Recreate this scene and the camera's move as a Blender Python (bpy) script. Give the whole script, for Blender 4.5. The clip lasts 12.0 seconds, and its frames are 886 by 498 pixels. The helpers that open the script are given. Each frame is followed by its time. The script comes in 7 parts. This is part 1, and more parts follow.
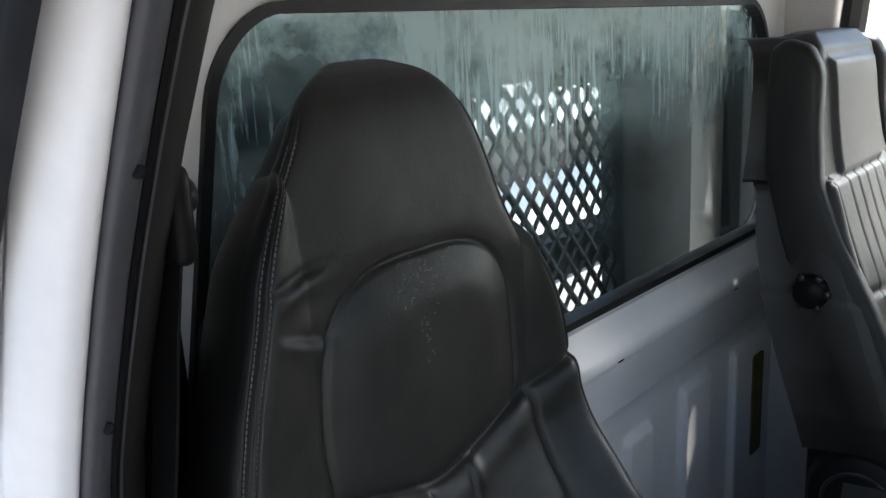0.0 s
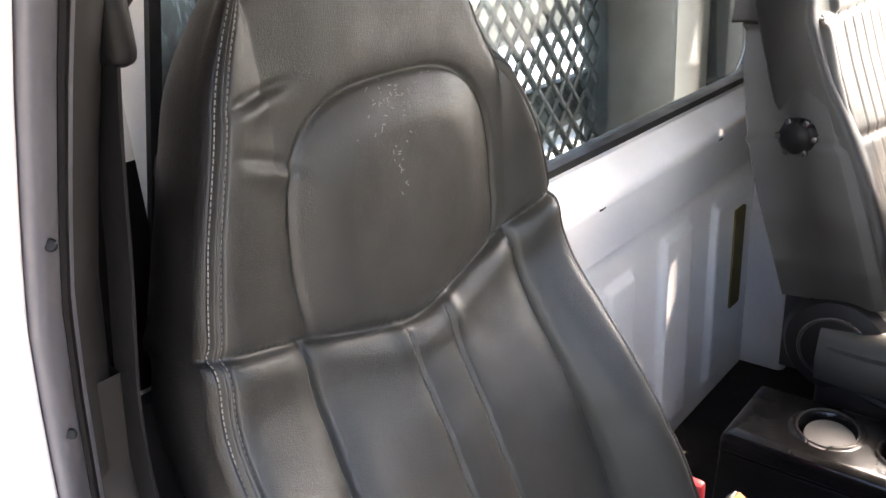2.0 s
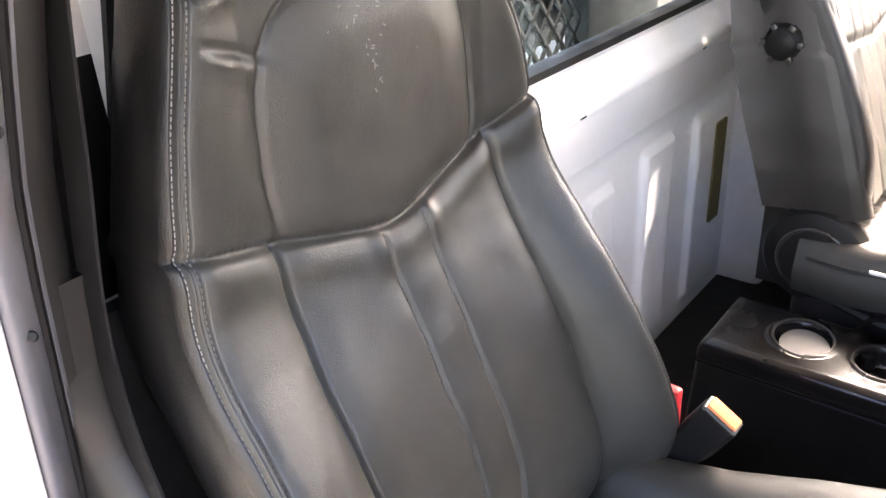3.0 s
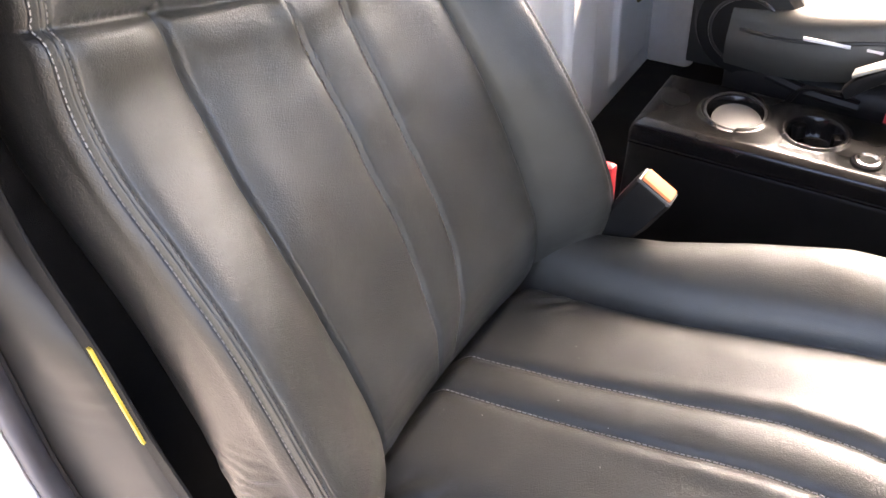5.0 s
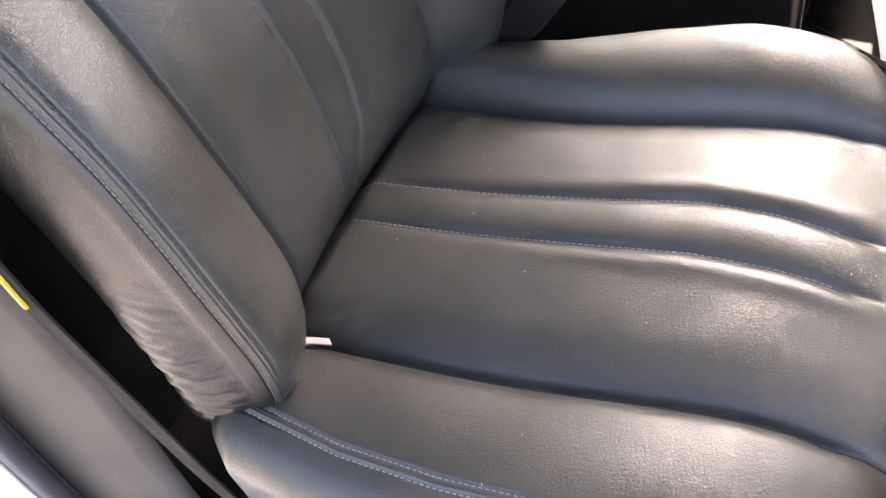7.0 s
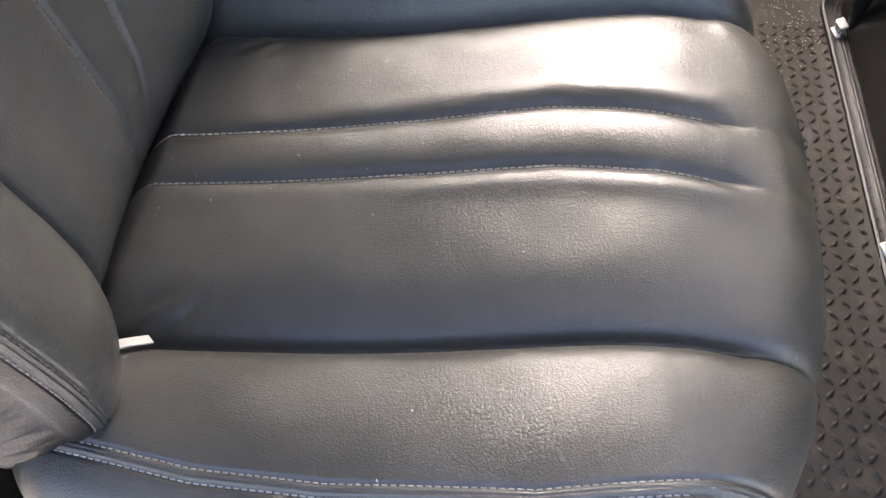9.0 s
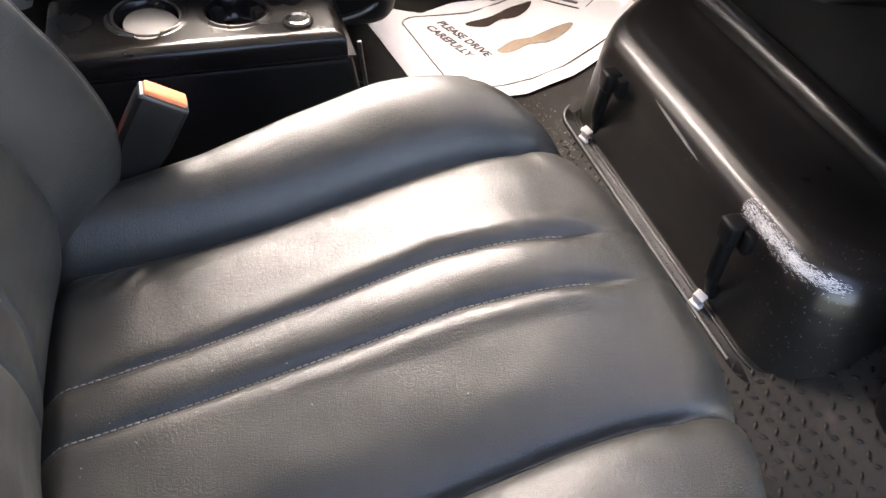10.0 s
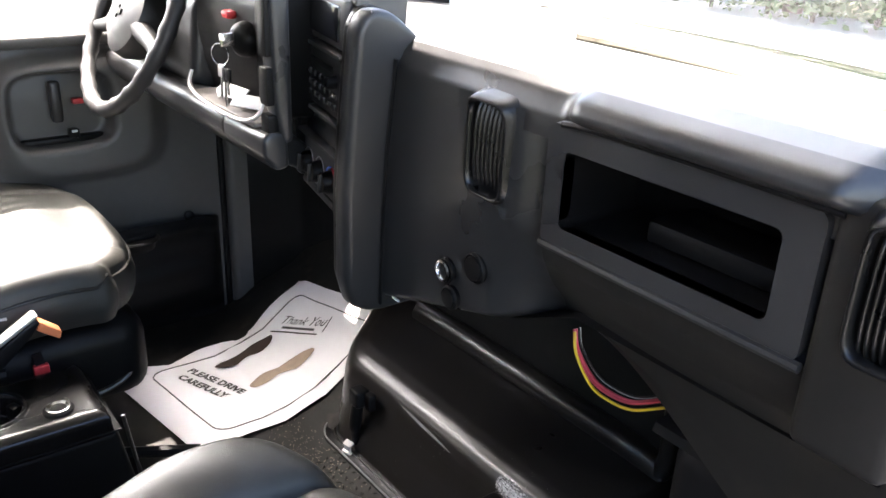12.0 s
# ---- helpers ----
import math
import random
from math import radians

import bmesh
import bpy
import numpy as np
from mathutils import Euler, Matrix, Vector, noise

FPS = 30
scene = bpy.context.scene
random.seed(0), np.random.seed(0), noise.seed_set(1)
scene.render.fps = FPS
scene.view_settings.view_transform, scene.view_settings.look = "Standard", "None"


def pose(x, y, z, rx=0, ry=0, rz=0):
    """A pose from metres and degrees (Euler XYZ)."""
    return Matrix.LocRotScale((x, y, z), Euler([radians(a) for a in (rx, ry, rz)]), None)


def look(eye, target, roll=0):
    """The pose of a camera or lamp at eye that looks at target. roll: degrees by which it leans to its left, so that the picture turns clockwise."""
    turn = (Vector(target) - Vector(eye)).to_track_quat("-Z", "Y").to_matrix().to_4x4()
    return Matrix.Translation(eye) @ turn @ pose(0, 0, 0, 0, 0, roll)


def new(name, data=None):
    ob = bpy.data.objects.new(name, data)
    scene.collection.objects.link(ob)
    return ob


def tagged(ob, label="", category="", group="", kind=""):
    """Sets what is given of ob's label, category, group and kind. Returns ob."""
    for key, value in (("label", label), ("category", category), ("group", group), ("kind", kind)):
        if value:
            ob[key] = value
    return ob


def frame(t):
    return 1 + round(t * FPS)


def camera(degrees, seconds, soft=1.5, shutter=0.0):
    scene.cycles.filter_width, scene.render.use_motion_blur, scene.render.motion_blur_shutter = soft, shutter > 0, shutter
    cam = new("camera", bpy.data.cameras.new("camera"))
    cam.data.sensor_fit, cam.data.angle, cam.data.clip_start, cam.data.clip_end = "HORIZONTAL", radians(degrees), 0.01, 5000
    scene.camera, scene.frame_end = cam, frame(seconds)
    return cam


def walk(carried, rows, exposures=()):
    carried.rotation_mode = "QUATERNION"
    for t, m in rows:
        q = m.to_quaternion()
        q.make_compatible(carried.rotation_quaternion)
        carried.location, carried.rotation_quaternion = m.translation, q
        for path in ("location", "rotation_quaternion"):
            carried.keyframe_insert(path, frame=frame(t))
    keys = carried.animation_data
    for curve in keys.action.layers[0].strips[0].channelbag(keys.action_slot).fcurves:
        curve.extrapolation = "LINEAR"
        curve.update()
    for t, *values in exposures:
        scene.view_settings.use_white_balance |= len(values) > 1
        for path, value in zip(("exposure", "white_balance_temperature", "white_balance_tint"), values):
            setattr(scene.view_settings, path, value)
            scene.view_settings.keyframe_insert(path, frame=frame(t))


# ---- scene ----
cam = camera(55.9, 12.0)
PATH = [
    (0, (1.165, -0.182, 1.262), (-0.277, -1.479, 0.774), -3.2),
    (0.5, (1.162, -0.183, 1.25), (-0.272, -1.466, 0.706), -3.4),
    (1, (1.155, -0.187, 1.235), (-0.27, -1.453, 0.629), -3.5),
    (1.5, (1.147, -0.194, 1.219), (-0.265, -1.436, 0.538), -3.6),
    (2, (1.14, -0.198, 1.201), (-0.25, -1.415, 0.436), -3.9),
    (2.5, (1.134, -0.203, 1.185), (-0.238, -1.384, 0.336), -3.9),
    (4.5, (1.107, -0.219, 1.123), (-0.168, -1.177, -0.084), -4.0),
    (5, (1.099, -0.224, 1.103), (-0.136, -1.104, -0.201), -4.7),
    (5.5, (1.097, -0.23, 1.092), (-0.117, -1.019, -0.288), -4.3),
    (6, (1.095, -0.238, 1.071), (-0.086, -0.946, -0.38), -4.5),
    (6.5, (1.098, -0.239, 1.048), (-0.064, -0.883, -0.447), -5.2),
    (7, (1.101, -0.243, 1.028), (-0.04, -0.804, -0.516), -5.3),
    (9, (1.032, -0.299, 0.939), (-0.098, -0.388, -0.708), 2.8),
    (9.5, (1.05, -0.374, 0.932), (-0.215, -0.195, -0.607), 4.3),
    (10, (1.044, -0.427, 0.972), (-0.315, 0.043, -0.418), 4.4),
    (10.5, (1.044, -0.463, 1.006), (-0.379, 0.311, -0.166), 3.9),
    (11, (1.059, -0.472, 1.058), (-0.354, 0.494, 0.024), 2.8),
    (11.5, (1.09, -0.476, 1.089), (-0.33, 0.6, 0.18), 2.5),
    (12, (1.129, -0.495, 1.115), (-0.321, 0.632, 0.322), 2.5),
]
EXPOSURES = [(0.0, 2.05, 6750, 14), (0.8, 2.25, 6950, 16), (1.5, 3.2, 7350, 23), (2.0, 4.1, 7950, 23), (2.5, 4.47, 8100, 25), (4.5, 4.78, 8400, 26),
             (7.0, 4.42, 7900, 25), (9.5, 4.32, 7750, 22), (10.5, 4.18, 7800, 22), (11.0, 4.2, 7500, 20), (11.5, 4.3, 7250, 21), (12.0, 3.6, 7000, 17)]
walk(cam, [(t, look(eye, target, roll)) for t, eye, target, roll in PATH], EXPOSURES)

# ---- sky, sun ----
world = bpy.data.worlds.new("sky")
scene.world = world
world.use_nodes = True
wn = world.node_tree
sky = wn.nodes.new("ShaderNodeTexSky")
sky.sky_type = "NISHITA"
sky.sun_disc = False
SUN_TO = Vector((-0.50, 0.10, 0.86)).normalized()
sky.sun_elevation = math.asin(SUN_TO.z)
sky.sun_rotation = math.atan2(SUN_TO.x, SUN_TO.y)
wn.nodes["Background"].inputs["Strength"].default_value = 0.105
wn.links.new(sky.outputs["Color"], wn.nodes["Background"].inputs["Color"])
sun_data = bpy.data.lights.new("sun", "SUN")
sun_data.energy = 3.5
sun_data.angle = radians(0.6)
sun_data.color = (1.0, 0.96, 0.91)
sun = new("sun", sun_data)
sun.matrix_basis = look(SUN_TO * 20, (0, 0, 0))
# daylight in the opening of the driver's window
day_data = bpy.data.lights.new("window_daylight", "AREA")
day_data.shape = "RECTANGLE"
day_data.size, day_data.size_y = 0.90, 0.54
day_data.energy = 2.4
day_data.spread = radians(94)
day_data.color = (1.0, 0.98, 0.95)
day = new("window_daylight", day_data)
day.matrix_basis = look((-0.98, -0.16, 1.16), (-0.33, -0.12, 0.36))


# ---- materials ----
def material(name, color, rough=0.5, metal=0.0, vary=0.25, scale=8.0, grain=600.0, bump=0.15, dist=0.0006,
             rough_vary=0.12, stain=None, stain_amount=0.0, stain_scale=14.0, spec=0.5, kind="noise", crumple=0.0):
    """A surface with colour that drifts at two scales, uneven gloss and fine relief (sizes in 1/m)."""
    m = bpy.data.materials.new(name)
    m.use_nodes = True
    n, l = m.node_tree.nodes, m.node_tree.links
    b = n["Principled BSDF"]
    b.inputs["Metallic"].default_value = metal
    b.inputs["Specular IOR Level"].default_value = spec
    co = n.new("ShaderNodeTexCoord")

    def noise_tex(s, detail=4.0):
        t = n.new("ShaderNodeTexNoise")
        t.inputs["Scale"].default_value = s
        t.inputs["Detail"].default_value = detail
        l.new(co.outputs["Object"], t.inputs["Vector"])
        return t

    def ramp(src, lo, hi, a, z):
        r = n.new("ShaderNodeMapRange")
        r.inputs["From Min"].default_value, r.inputs["From Max"].default_value = lo, hi
        r.inputs["To Min"].default_value, r.inputs["To Max"].default_value = a, z
        l.new(src, r.inputs["Value"])
        return r.outputs["Result"]

    big, mid = noise_tex(scale), noise_tex(scale * 9)
    add = n.new("ShaderNodeMath")
    add.operation = "MULTIPLY_ADD"
    add.inputs[1].default_value = 0.4
    l.new(mid.outputs["Fac"], add.inputs[0])
    l.new(big.outputs["Fac"], add.inputs[2])
    gain = ramp(add.outputs[0], 0.35, 1.05, 1 - vary, 1 + vary)
    mix = n.new("ShaderNodeVectorMath")
    mix.operation = "SCALE"
    mix.inputs[0].default_value = color
    l.new(gain, mix.inputs["Scale"])
    out = mix.outputs["Vector"]
    if stain is not None:
        st = noise_tex(stain_scale, 6.0)
        mask = ramp(st.outputs["Fac"], 0.56, 0.72, 0.0, stain_amount)
        mx = n.new("ShaderNodeMix")
        mx.data_type = "RGBA"
        l.new(mask, mx.inputs["Factor"])
        l.new(out, mx.inputs["A"])
        mx.inputs["B"].default_value = (*stain, 1)
        out = mx.outputs["Result"]
    l.new(out, b.inputs["Base Color"])
    l.new(ramp(big.outputs["Fac"], 0.25, 0.75, max(0.03, rough - rough_vary), min(1, rough + rough_vary)), b.inputs["Roughness"])
    if bump > 0:
        if kind == "leather":
            g = n.new("ShaderNodeTexVoronoi")
            g.feature = "DISTANCE_TO_EDGE"
            g.inputs["Scale"].default_value = grain
            w = noise_tex(grain * 0.35, 2.0)
            off = n.new("ShaderNodeVectorMath")
            off.operation = "MULTIPLY_ADD"
            off.inputs[1].default_value = (0.006, 0.006, 0.006)
            l.new(w.outputs["Color"], off.inputs[0])
            l.new(co.outputs["Object"], off.inputs[2])
            l.new(off.outputs["Vector"], g.inputs["Vector"])
            height = ramp(g.outputs["Distance"], 0.0, 0.25, 0.0, 1.0)
        else:
            height = noise_tex(grain, 3.0).outputs["Fac"]
        if crumple > 0:
            cr = noise_tex(62.0, 7.0)
            cr.inputs["Roughness"].default_value = 0.62
            cr.inputs["Distortion"].default_value = 1.2
            sm = n.new("ShaderNodeMath")
            sm.operation = "MULTIPLY_ADD"
            sm.inputs[1].default_value = crumple
            l.new(cr.outputs["Fac"], sm.inputs[0])
            l.new(height, sm.inputs[2])
            height = sm.outputs[0]
        if kind == "leather" and crumple > 0:
            wr = noise_tex(150.0, 1.5)
            wr.inputs["Distortion"].default_value = 3.0
            patch = ramp(noise_tex(11.0, 2.0).outputs["Fac"], 0.40, 0.62, 0.5, 3.2)
            wm = n.new("ShaderNodeMath")
            wm.operation = "MULTIPLY"
            l.new(wr.outputs["Fac"], wm.inputs[0])
            l.new(patch, wm.inputs[1])
            ws = n.new("ShaderNodeMath")
            ws.operation = "ADD"
            l.new(wm.outputs[0], ws.inputs[0])
            l.new(height, ws.inputs[1])
            height = ws.outputs[0]
        bp = n.new("ShaderNodeBump")
        bp.inputs["Strength"].default_value = bump
        bp.inputs["Distance"].default_value = dist
        l.new(height, bp.inputs["Height"])
        l.new(bp.outputs["Normal"], b.inputs["Normal"])
    return m


M_VINYL = material("black_vinyl", (0.0215, 0.0213, 0.0190), 0.38, vary=0.30, scale=5, grain=420, bump=0.25, dist=0.0006, kind="leather", rough_vary=0.06, spec=0.36, crumple=1.8)
# the same seat vinyl, darkened for the shade on the seats' flanks
M_VINYL_SHADED = material("black_vinyl_shaded", (0.0064, 0.0059, 0.0055), 0.42, vary=0.2, scale=6, grain=340, bump=0.25, dist=0.0006, kind="leather", spec=0.40)
M_SLATE = material("slate_rubber", (0.066, 0.066, 0.074), 0.5, vary=0.2, scale=10, grain=700, bump=0.12, dist=0.0003, stain=(0.06, 0.055, 0.055), stain_amount=0.2)
# dash plastic lightened to carry the sunlight lying on the top pad
M_TOPPAD = material("sunlit_pad", (0.060, 0.059, 0.058), 0.42, vary=0.18, scale=6, grain=1100, bump=0.22, dist=0.0004)
M_THREAD = material("grey_thread", (0.17, 0.16, 0.15), 0.8, vary=0.3, scale=60, bump=0)
M_LINT = material("pale_lint", (0.20, 0.193, 0.183), 0.9, vary=0.2, scale=80, bump=0)
M_TRIM = material("charcoal_plastic", (0.020, 0.020, 0.0205), 0.35, vary=0.18, scale=6, grain=1100, bump=0.22, dist=0.0004)
M_TRIM_DUST = material("dusty_plastic", (0.013, 0.0124, 0.0115), 0.5, vary=0.25, scale=5, grain=900, bump=0.2, dist=0.0004, stain=(0.05, 0.043, 0.035), stain_amount=0.30, stain_scale=7, spec=0.14)
M_PILLAR = material("grey_pillar_trim", (0.58, 0.565, 0.55), 0.5, vary=0.12, scale=6, grain=1200, bump=0.2, dist=0.0003, stain=(0.5, 0.48, 0.46), stain_amount=0.15)
M_TRIM_LOW = material("warm_grey_trim", (0.016, 0.0150, 0.0140), 0.55, vary=0.14, scale=6, grain=1200, bump=0.2, dist=0.0003, stain=(0.05, 0.047, 0.044), stain_amount=0.15, spec=0.3)
M_BLACK = material("black_plastic", (0.0058, 0.0057, 0.0059), 0.42, vary=0.25, scale=9, grain=900, bump=0.15, dist=0.0003, stain=(0.012, 0.011, 0.010), stain_amount=0.12, spec=0.11)
M_COVER = material("crazed_black_moulding", (0.0095, 0.0083, 0.0074), 0.31, vary=0.15, scale=5, grain=500, bump=0.2, dist=0.0005, rough_vary=0.05, crumple=1.6)
M_GLOSS = material("scuffed_black_moulding", (0.013, 0.012, 0.0113), 0.29, vary=0.15, scale=5, grain=500, bump=0.14, dist=0.0005, rough_vary=0.04)
M_RUBBER = material("black_rubber", (0.014, 0.0135, 0.0135), 0.5, vary=0.25, scale=12, grain=700, bump=0.15, dist=0.0004)
M_MAT = material("dusty_rubber_mat", (0.0095, 0.0082, 0.0070), 0.62, vary=0.25, scale=9, grain=500, bump=0.2, dist=0.0005, stain=(0.05, 0.040, 0.030), stain_amount=0.4, stain_scale=24, spec=0.25)
M_MATT_BLACK = material("black_carpet", (0.012, 0.012, 0.012), 0.95, vary=0.4, scale=30, grain=900, bump=0.8, dist=0.003, spec=0.1)
M_WHITE = material("white_paint", (0.80, 0.80, 0.79), 0.34, vary=0.05, scale=4, grain=300, bump=0.03, dist=0.0003, stain=(0.62, 0.60, 0.57), stain_amount=0.10, stain_scale=4, rough_vary=0.03)
M_JAMB = material("dirty_white_paint", (0.84, 0.825, 0.815), 0.34, vary=0.08, scale=6, grain=250, bump=0.05, dist=0.0003, stain=(0.55, 0.52, 0.49), stain_amount=0.2, stain_scale=11)
M_HEADLINER = material("grey_headliner", (0.58, 0.57, 0.55), 0.95, vary=0.06, scale=10, grain=900, bump=0.4, dist=0.0008, spec=0.1)
M_STEEL = material("bright_steel", (0.62, 0.61, 0.60), 0.22, metal=1.0, vary=0.08, scale=30, grain=800, bump=0.05, dist=0.0002)
M_HOOK = material("pale_worn_metal", (0.46, 0.44, 0.42), 0.5, metal=0.5, vary=0.12, scale=40, bump=0.1, dist=0.0003)
M_ZINC = material("dull_zinc", (0.55, 0.53, 0.50), 0.38, metal=0.9, vary=0.15, scale=40, bump=0.1, dist=0.0003)
M_DARK = material("dark_void_plastic", (0.0055, 0.0055, 0.006), 0.45, vary=0.2, scale=9, bump=0.1, dist=0.0003, spec=0.15)
M_ORANGE = material("orange_button", (0.55, 0.17, 0.07), 0.75, vary=0.1, scale=30, bump=0.05, dist=0.0002, spec=0.15)
M_RED = material("red_plastic", (0.50, 0.030, 0.035), 0.4, vary=0.12, scale=30, bump=0.05, dist=0.0002)
M_WEB = material("black_webbing", (0.005, 0.0048, 0.0048), 0.8, vary=0.2, scale=20, grain=1400, bump=0.5, dist=0.0006, spec=0.15)
M_YELLOW = material("yellow_label", (0.36, 0.25, 0.03), 0.5, vary=0.1, scale=30, bump=0)
M_PAPER = material("white_paper", (0.86, 0.83, 0.82), 0.85, vary=0.04, scale=9, grain=90, bump=0.12, dist=0.002, spec=0.2)
M_INK = material("brown_ink", (0.055, 0.038, 0.03), 0.8, vary=0.3, scale=60, bump=0, spec=0.2)
# print ink lightened to stand for sunlight washing it out
M_INK_PALE = material("sun_washed_ink", (0.36, 0.27, 0.20), 0.8, vary=0.15, scale=60, bump=0, spec=0.2)
M_INK_LINE = material("grey_ink", (0.10, 0.09, 0.085), 0.8, vary=0.3, scale=60, bump=0, spec=0.2)
M_VENT = material("satin_black_vent", (0.006, 0.006, 0.0062), 0.28, vary=0.2, scale=9, grain=900, bump=0.1, dist=0.0002, spec=0.35)
M_CONSOLE = material("worn_console_plastic", (0.006, 0.0056, 0.0054), 0.24, vary=0.2, scale=7, grain=700, bump=0.14, dist=0.0004, stain=(0.02, 0.018, 0.016), stain_amount=0.3, stain_scale=18, spec=0.28)
M_GRITSTRIP = material("crumbling_strip", (0.115, 0.105, 0.082), 0.9, vary=0.5, scale=30, grain=260, bump=0.6, dist=0.002, spec=0.1)
# seam thread darkened for the shade in the stitch holes
M_THREAD_DARK = material("darkened_thread", (0.085, 0.077, 0.070), 0.8, vary=0.3, scale=60, bump=0)
M_RUB_SHEEN = material("pale_rub_and_sheen", (0.42, 0.41, 0.41), 0.45, vary=0.35, scale=40, grain=600, bump=0.3, dist=0.0004)
M_CRUMB = material("tan_grit", (0.20, 0.165, 0.125), 0.9, vary=0.4, scale=60, bump=0)
M_SCUFF_SHEEN = material("grey_scuff_sheen", (0.13, 0.13, 0.125), 0.6, vary=0.3, scale=60, bump=0)
M_WIRE_R = material("pink_wire", (0.62, 0.07, 0.10), 0.4, vary=0.05, scale=30, bump=0)
M_WIRE_Y = material("yellow_wire", (0.78, 0.52, 0.04), 0.4, vary=0.05, scale=30, bump=0)
M_WIRE_K = material("black_wire", (0.02, 0.02, 0.02), 0.4, vary=0.05, scale=30, bump=0)
M_WIRE_W = material("pale_wire", (0.6, 0.62, 0.6), 0.4, vary=0.05, scale=30, bump=0)
M_BLUE = material("blue_print", (0.05, 0.16, 0.55), 0.4, vary=0.05, scale=30, bump=0)
M_LCD = material("dark_display", (0.012, 0.013, 0.016), 0.12, vary=0.1, scale=20, bump=0)
M_PRINT = material("pale_print", (0.55, 0.55, 0.55), 0.6, vary=0.05, scale=30, bump=0)
M_ASPHALT = material("pale_asphalt", (0.36, 0.345, 0.325), 0.9, vary=0.18, scale=0.35, grain=60, bump=0.3, dist=0.01)
M_GRASS = material("dry_grass", (0.20, 0.19, 0.09), 0.95, vary=0.35, scale=0.3, grain=30, bump=0.4, dist=0.03)
M_BODY = material("black_body_steel", (0.008, 0.0085, 0.009), 0.7, vary=0.25, scale=6, grain=200, bump=0.1, dist=0.0005, stain=(0.03, 0.03, 0.028), stain_amount=0.25, spec=0.12)
M_BARK = material("bark", (0.10, 0.08, 0.06), 0.9, vary=0.3, scale=4, grain=20, bump=0.5, dist=0.02)
M_LEAF = material("tree_leaves", (0.075, 0.11, 0.035), 0.7, vary=0.4, scale=1.2, bump=0)
M_HEDGE = material("hedge_leaves", (0.035, 0.055, 0.018), 0.6, vary=0.4, scale=1.5, bump=0)
M_FOAM = material("aged_foam", (0.13, 0.10, 0.035), 0.9, vary=0.3, scale=25, grain=300, bump=0.4, dist=0.001)
M_DOOR = material("warm_charcoal_panel", (0.062, 0.060, 0.058), 0.42, vary=0.15, scale=5, grain=1000, bump=0.2, dist=0.0004)
M_LINER = material("dusty_grey_rubber", (0.16, 0.145, 0.135), 0.6, vary=0.15, scale=20, grain=500, bump=0.15, dist=0.0005)
M_GREYBODY = material("grey_paint", (0.17, 0.155, 0.135), 0.45, vary=0.1, scale=3, bump=0.03)


def glass_material(name, dirt, tint=(0.9, 0.96, 0.95)):
    """Clear glass with a film of dried white residue in runs."""
    m = bpy.data.materials.new(name)
    m.use_nodes = True
    n, l = m.node_tree.nodes, m.node_tree.links
    b = n["Principled BSDF"]
    b.inputs["Transmission Weight"].default_value = 1.0
    b.inputs["Roughness"].default_value = 0.0
    b.inputs["IOR"].default_value = 1.45
    b.inputs["Base Color"].default_value = (*tint, 1)
    if dirt > 0:
        b.inputs["IOR"].default_value = 1.2
        co = n.new("ShaderNodeTexCoord")
        out = n["Material Output"]
        d = n.new("ShaderNodeBsdfDiffuse")
        d.inputs["Color"].default_value = (0.62, 0.80, 0.79, 1)

        def layer(scale, lo, hi, a, z, stretch):
            mp = n.new("ShaderNodeMapping")
            mp.inputs["Scale"].default_value = stretch
            t = n.new("ShaderNodeTexNoise")
            t.inputs["Scale"].default_value = scale
            t.inputs["Detail"].default_value = 7
            t.inputs["Roughness"].default_value = 0.65
            l.new(co.outputs["Object"], mp.inputs["Vector"])
            l.new(mp.outputs["Vector"], t.inputs["Vector"])
            r = n.new("ShaderNodeMapRange")
            r.inputs["From Min"].default_value, r.inputs["From Max"].default_value = lo, hi
            r.inputs["To Min"].default_value, r.inputs["To Max"].default_value = a, z
            l.new(t.outputs["Fac"], r.inputs["Value"])
            return r.outputs["Result"]

        def math_node(op, a, c):
            q = n.new("ShaderNodeMath")
            q.operation = op
            for i, v in enumerate((a, c)):
                if isinstance(v, (int, float)):
                    q.inputs[i].default_value = v
                else:
                    l.new(v, q.inputs[i])
            return q.outputs[0]

        film = layer(6.0, 0.36, 0.68, 0.03, 0.50, (1, 1, 1.2))
        runs = layer(14.0, 0.50, 0.60, 0.0, 1.4, (6.0, 1, 0.45))
        patch = layer(3.0, 0.46, 0.58, 0.0, 1.0, (1, 1, 0.4))
        sep = n.new("ShaderNodeSeparateXYZ")
        l.new(co.outputs["Object"], sep.inputs[0])
        hi = n.new("ShaderNodeMapRange")
        hi.inputs["From Min"].default_value, hi.inputs["From Max"].default_value = 1.02, 1.26
        l.new(sep.outputs["Z"], hi.inputs["Value"])
        high = math_node("ADD", math_node("POWER", hi.outputs["Result"], 1.6), 0.03)
        mask = math_node("ADD", math_node("MULTIPLY", film, high), math_node("MULTIPLY", math_node("MULTIPLY", runs, patch), high))
        mask = math_node("MINIMUM", math_node("MULTIPLY", mask, dirt), 0.85)
        mx = n.new("ShaderNodeMixShader")
        l.new(mask, mx.inputs["Fac"])
        l.new(b.outputs["BSDF"], mx.inputs[1])
        l.new(d.outputs["BSDF"], mx.inputs[2])
        l.new(mx.outputs["Shader"], out.inputs["Surface"])
    return m


M_GLASS = glass_material("window_glass", 0.0)
M_GLASS_DIRTY = glass_material("residue_streaked_glass", 2.4, (0.80, 0.94, 0.93))


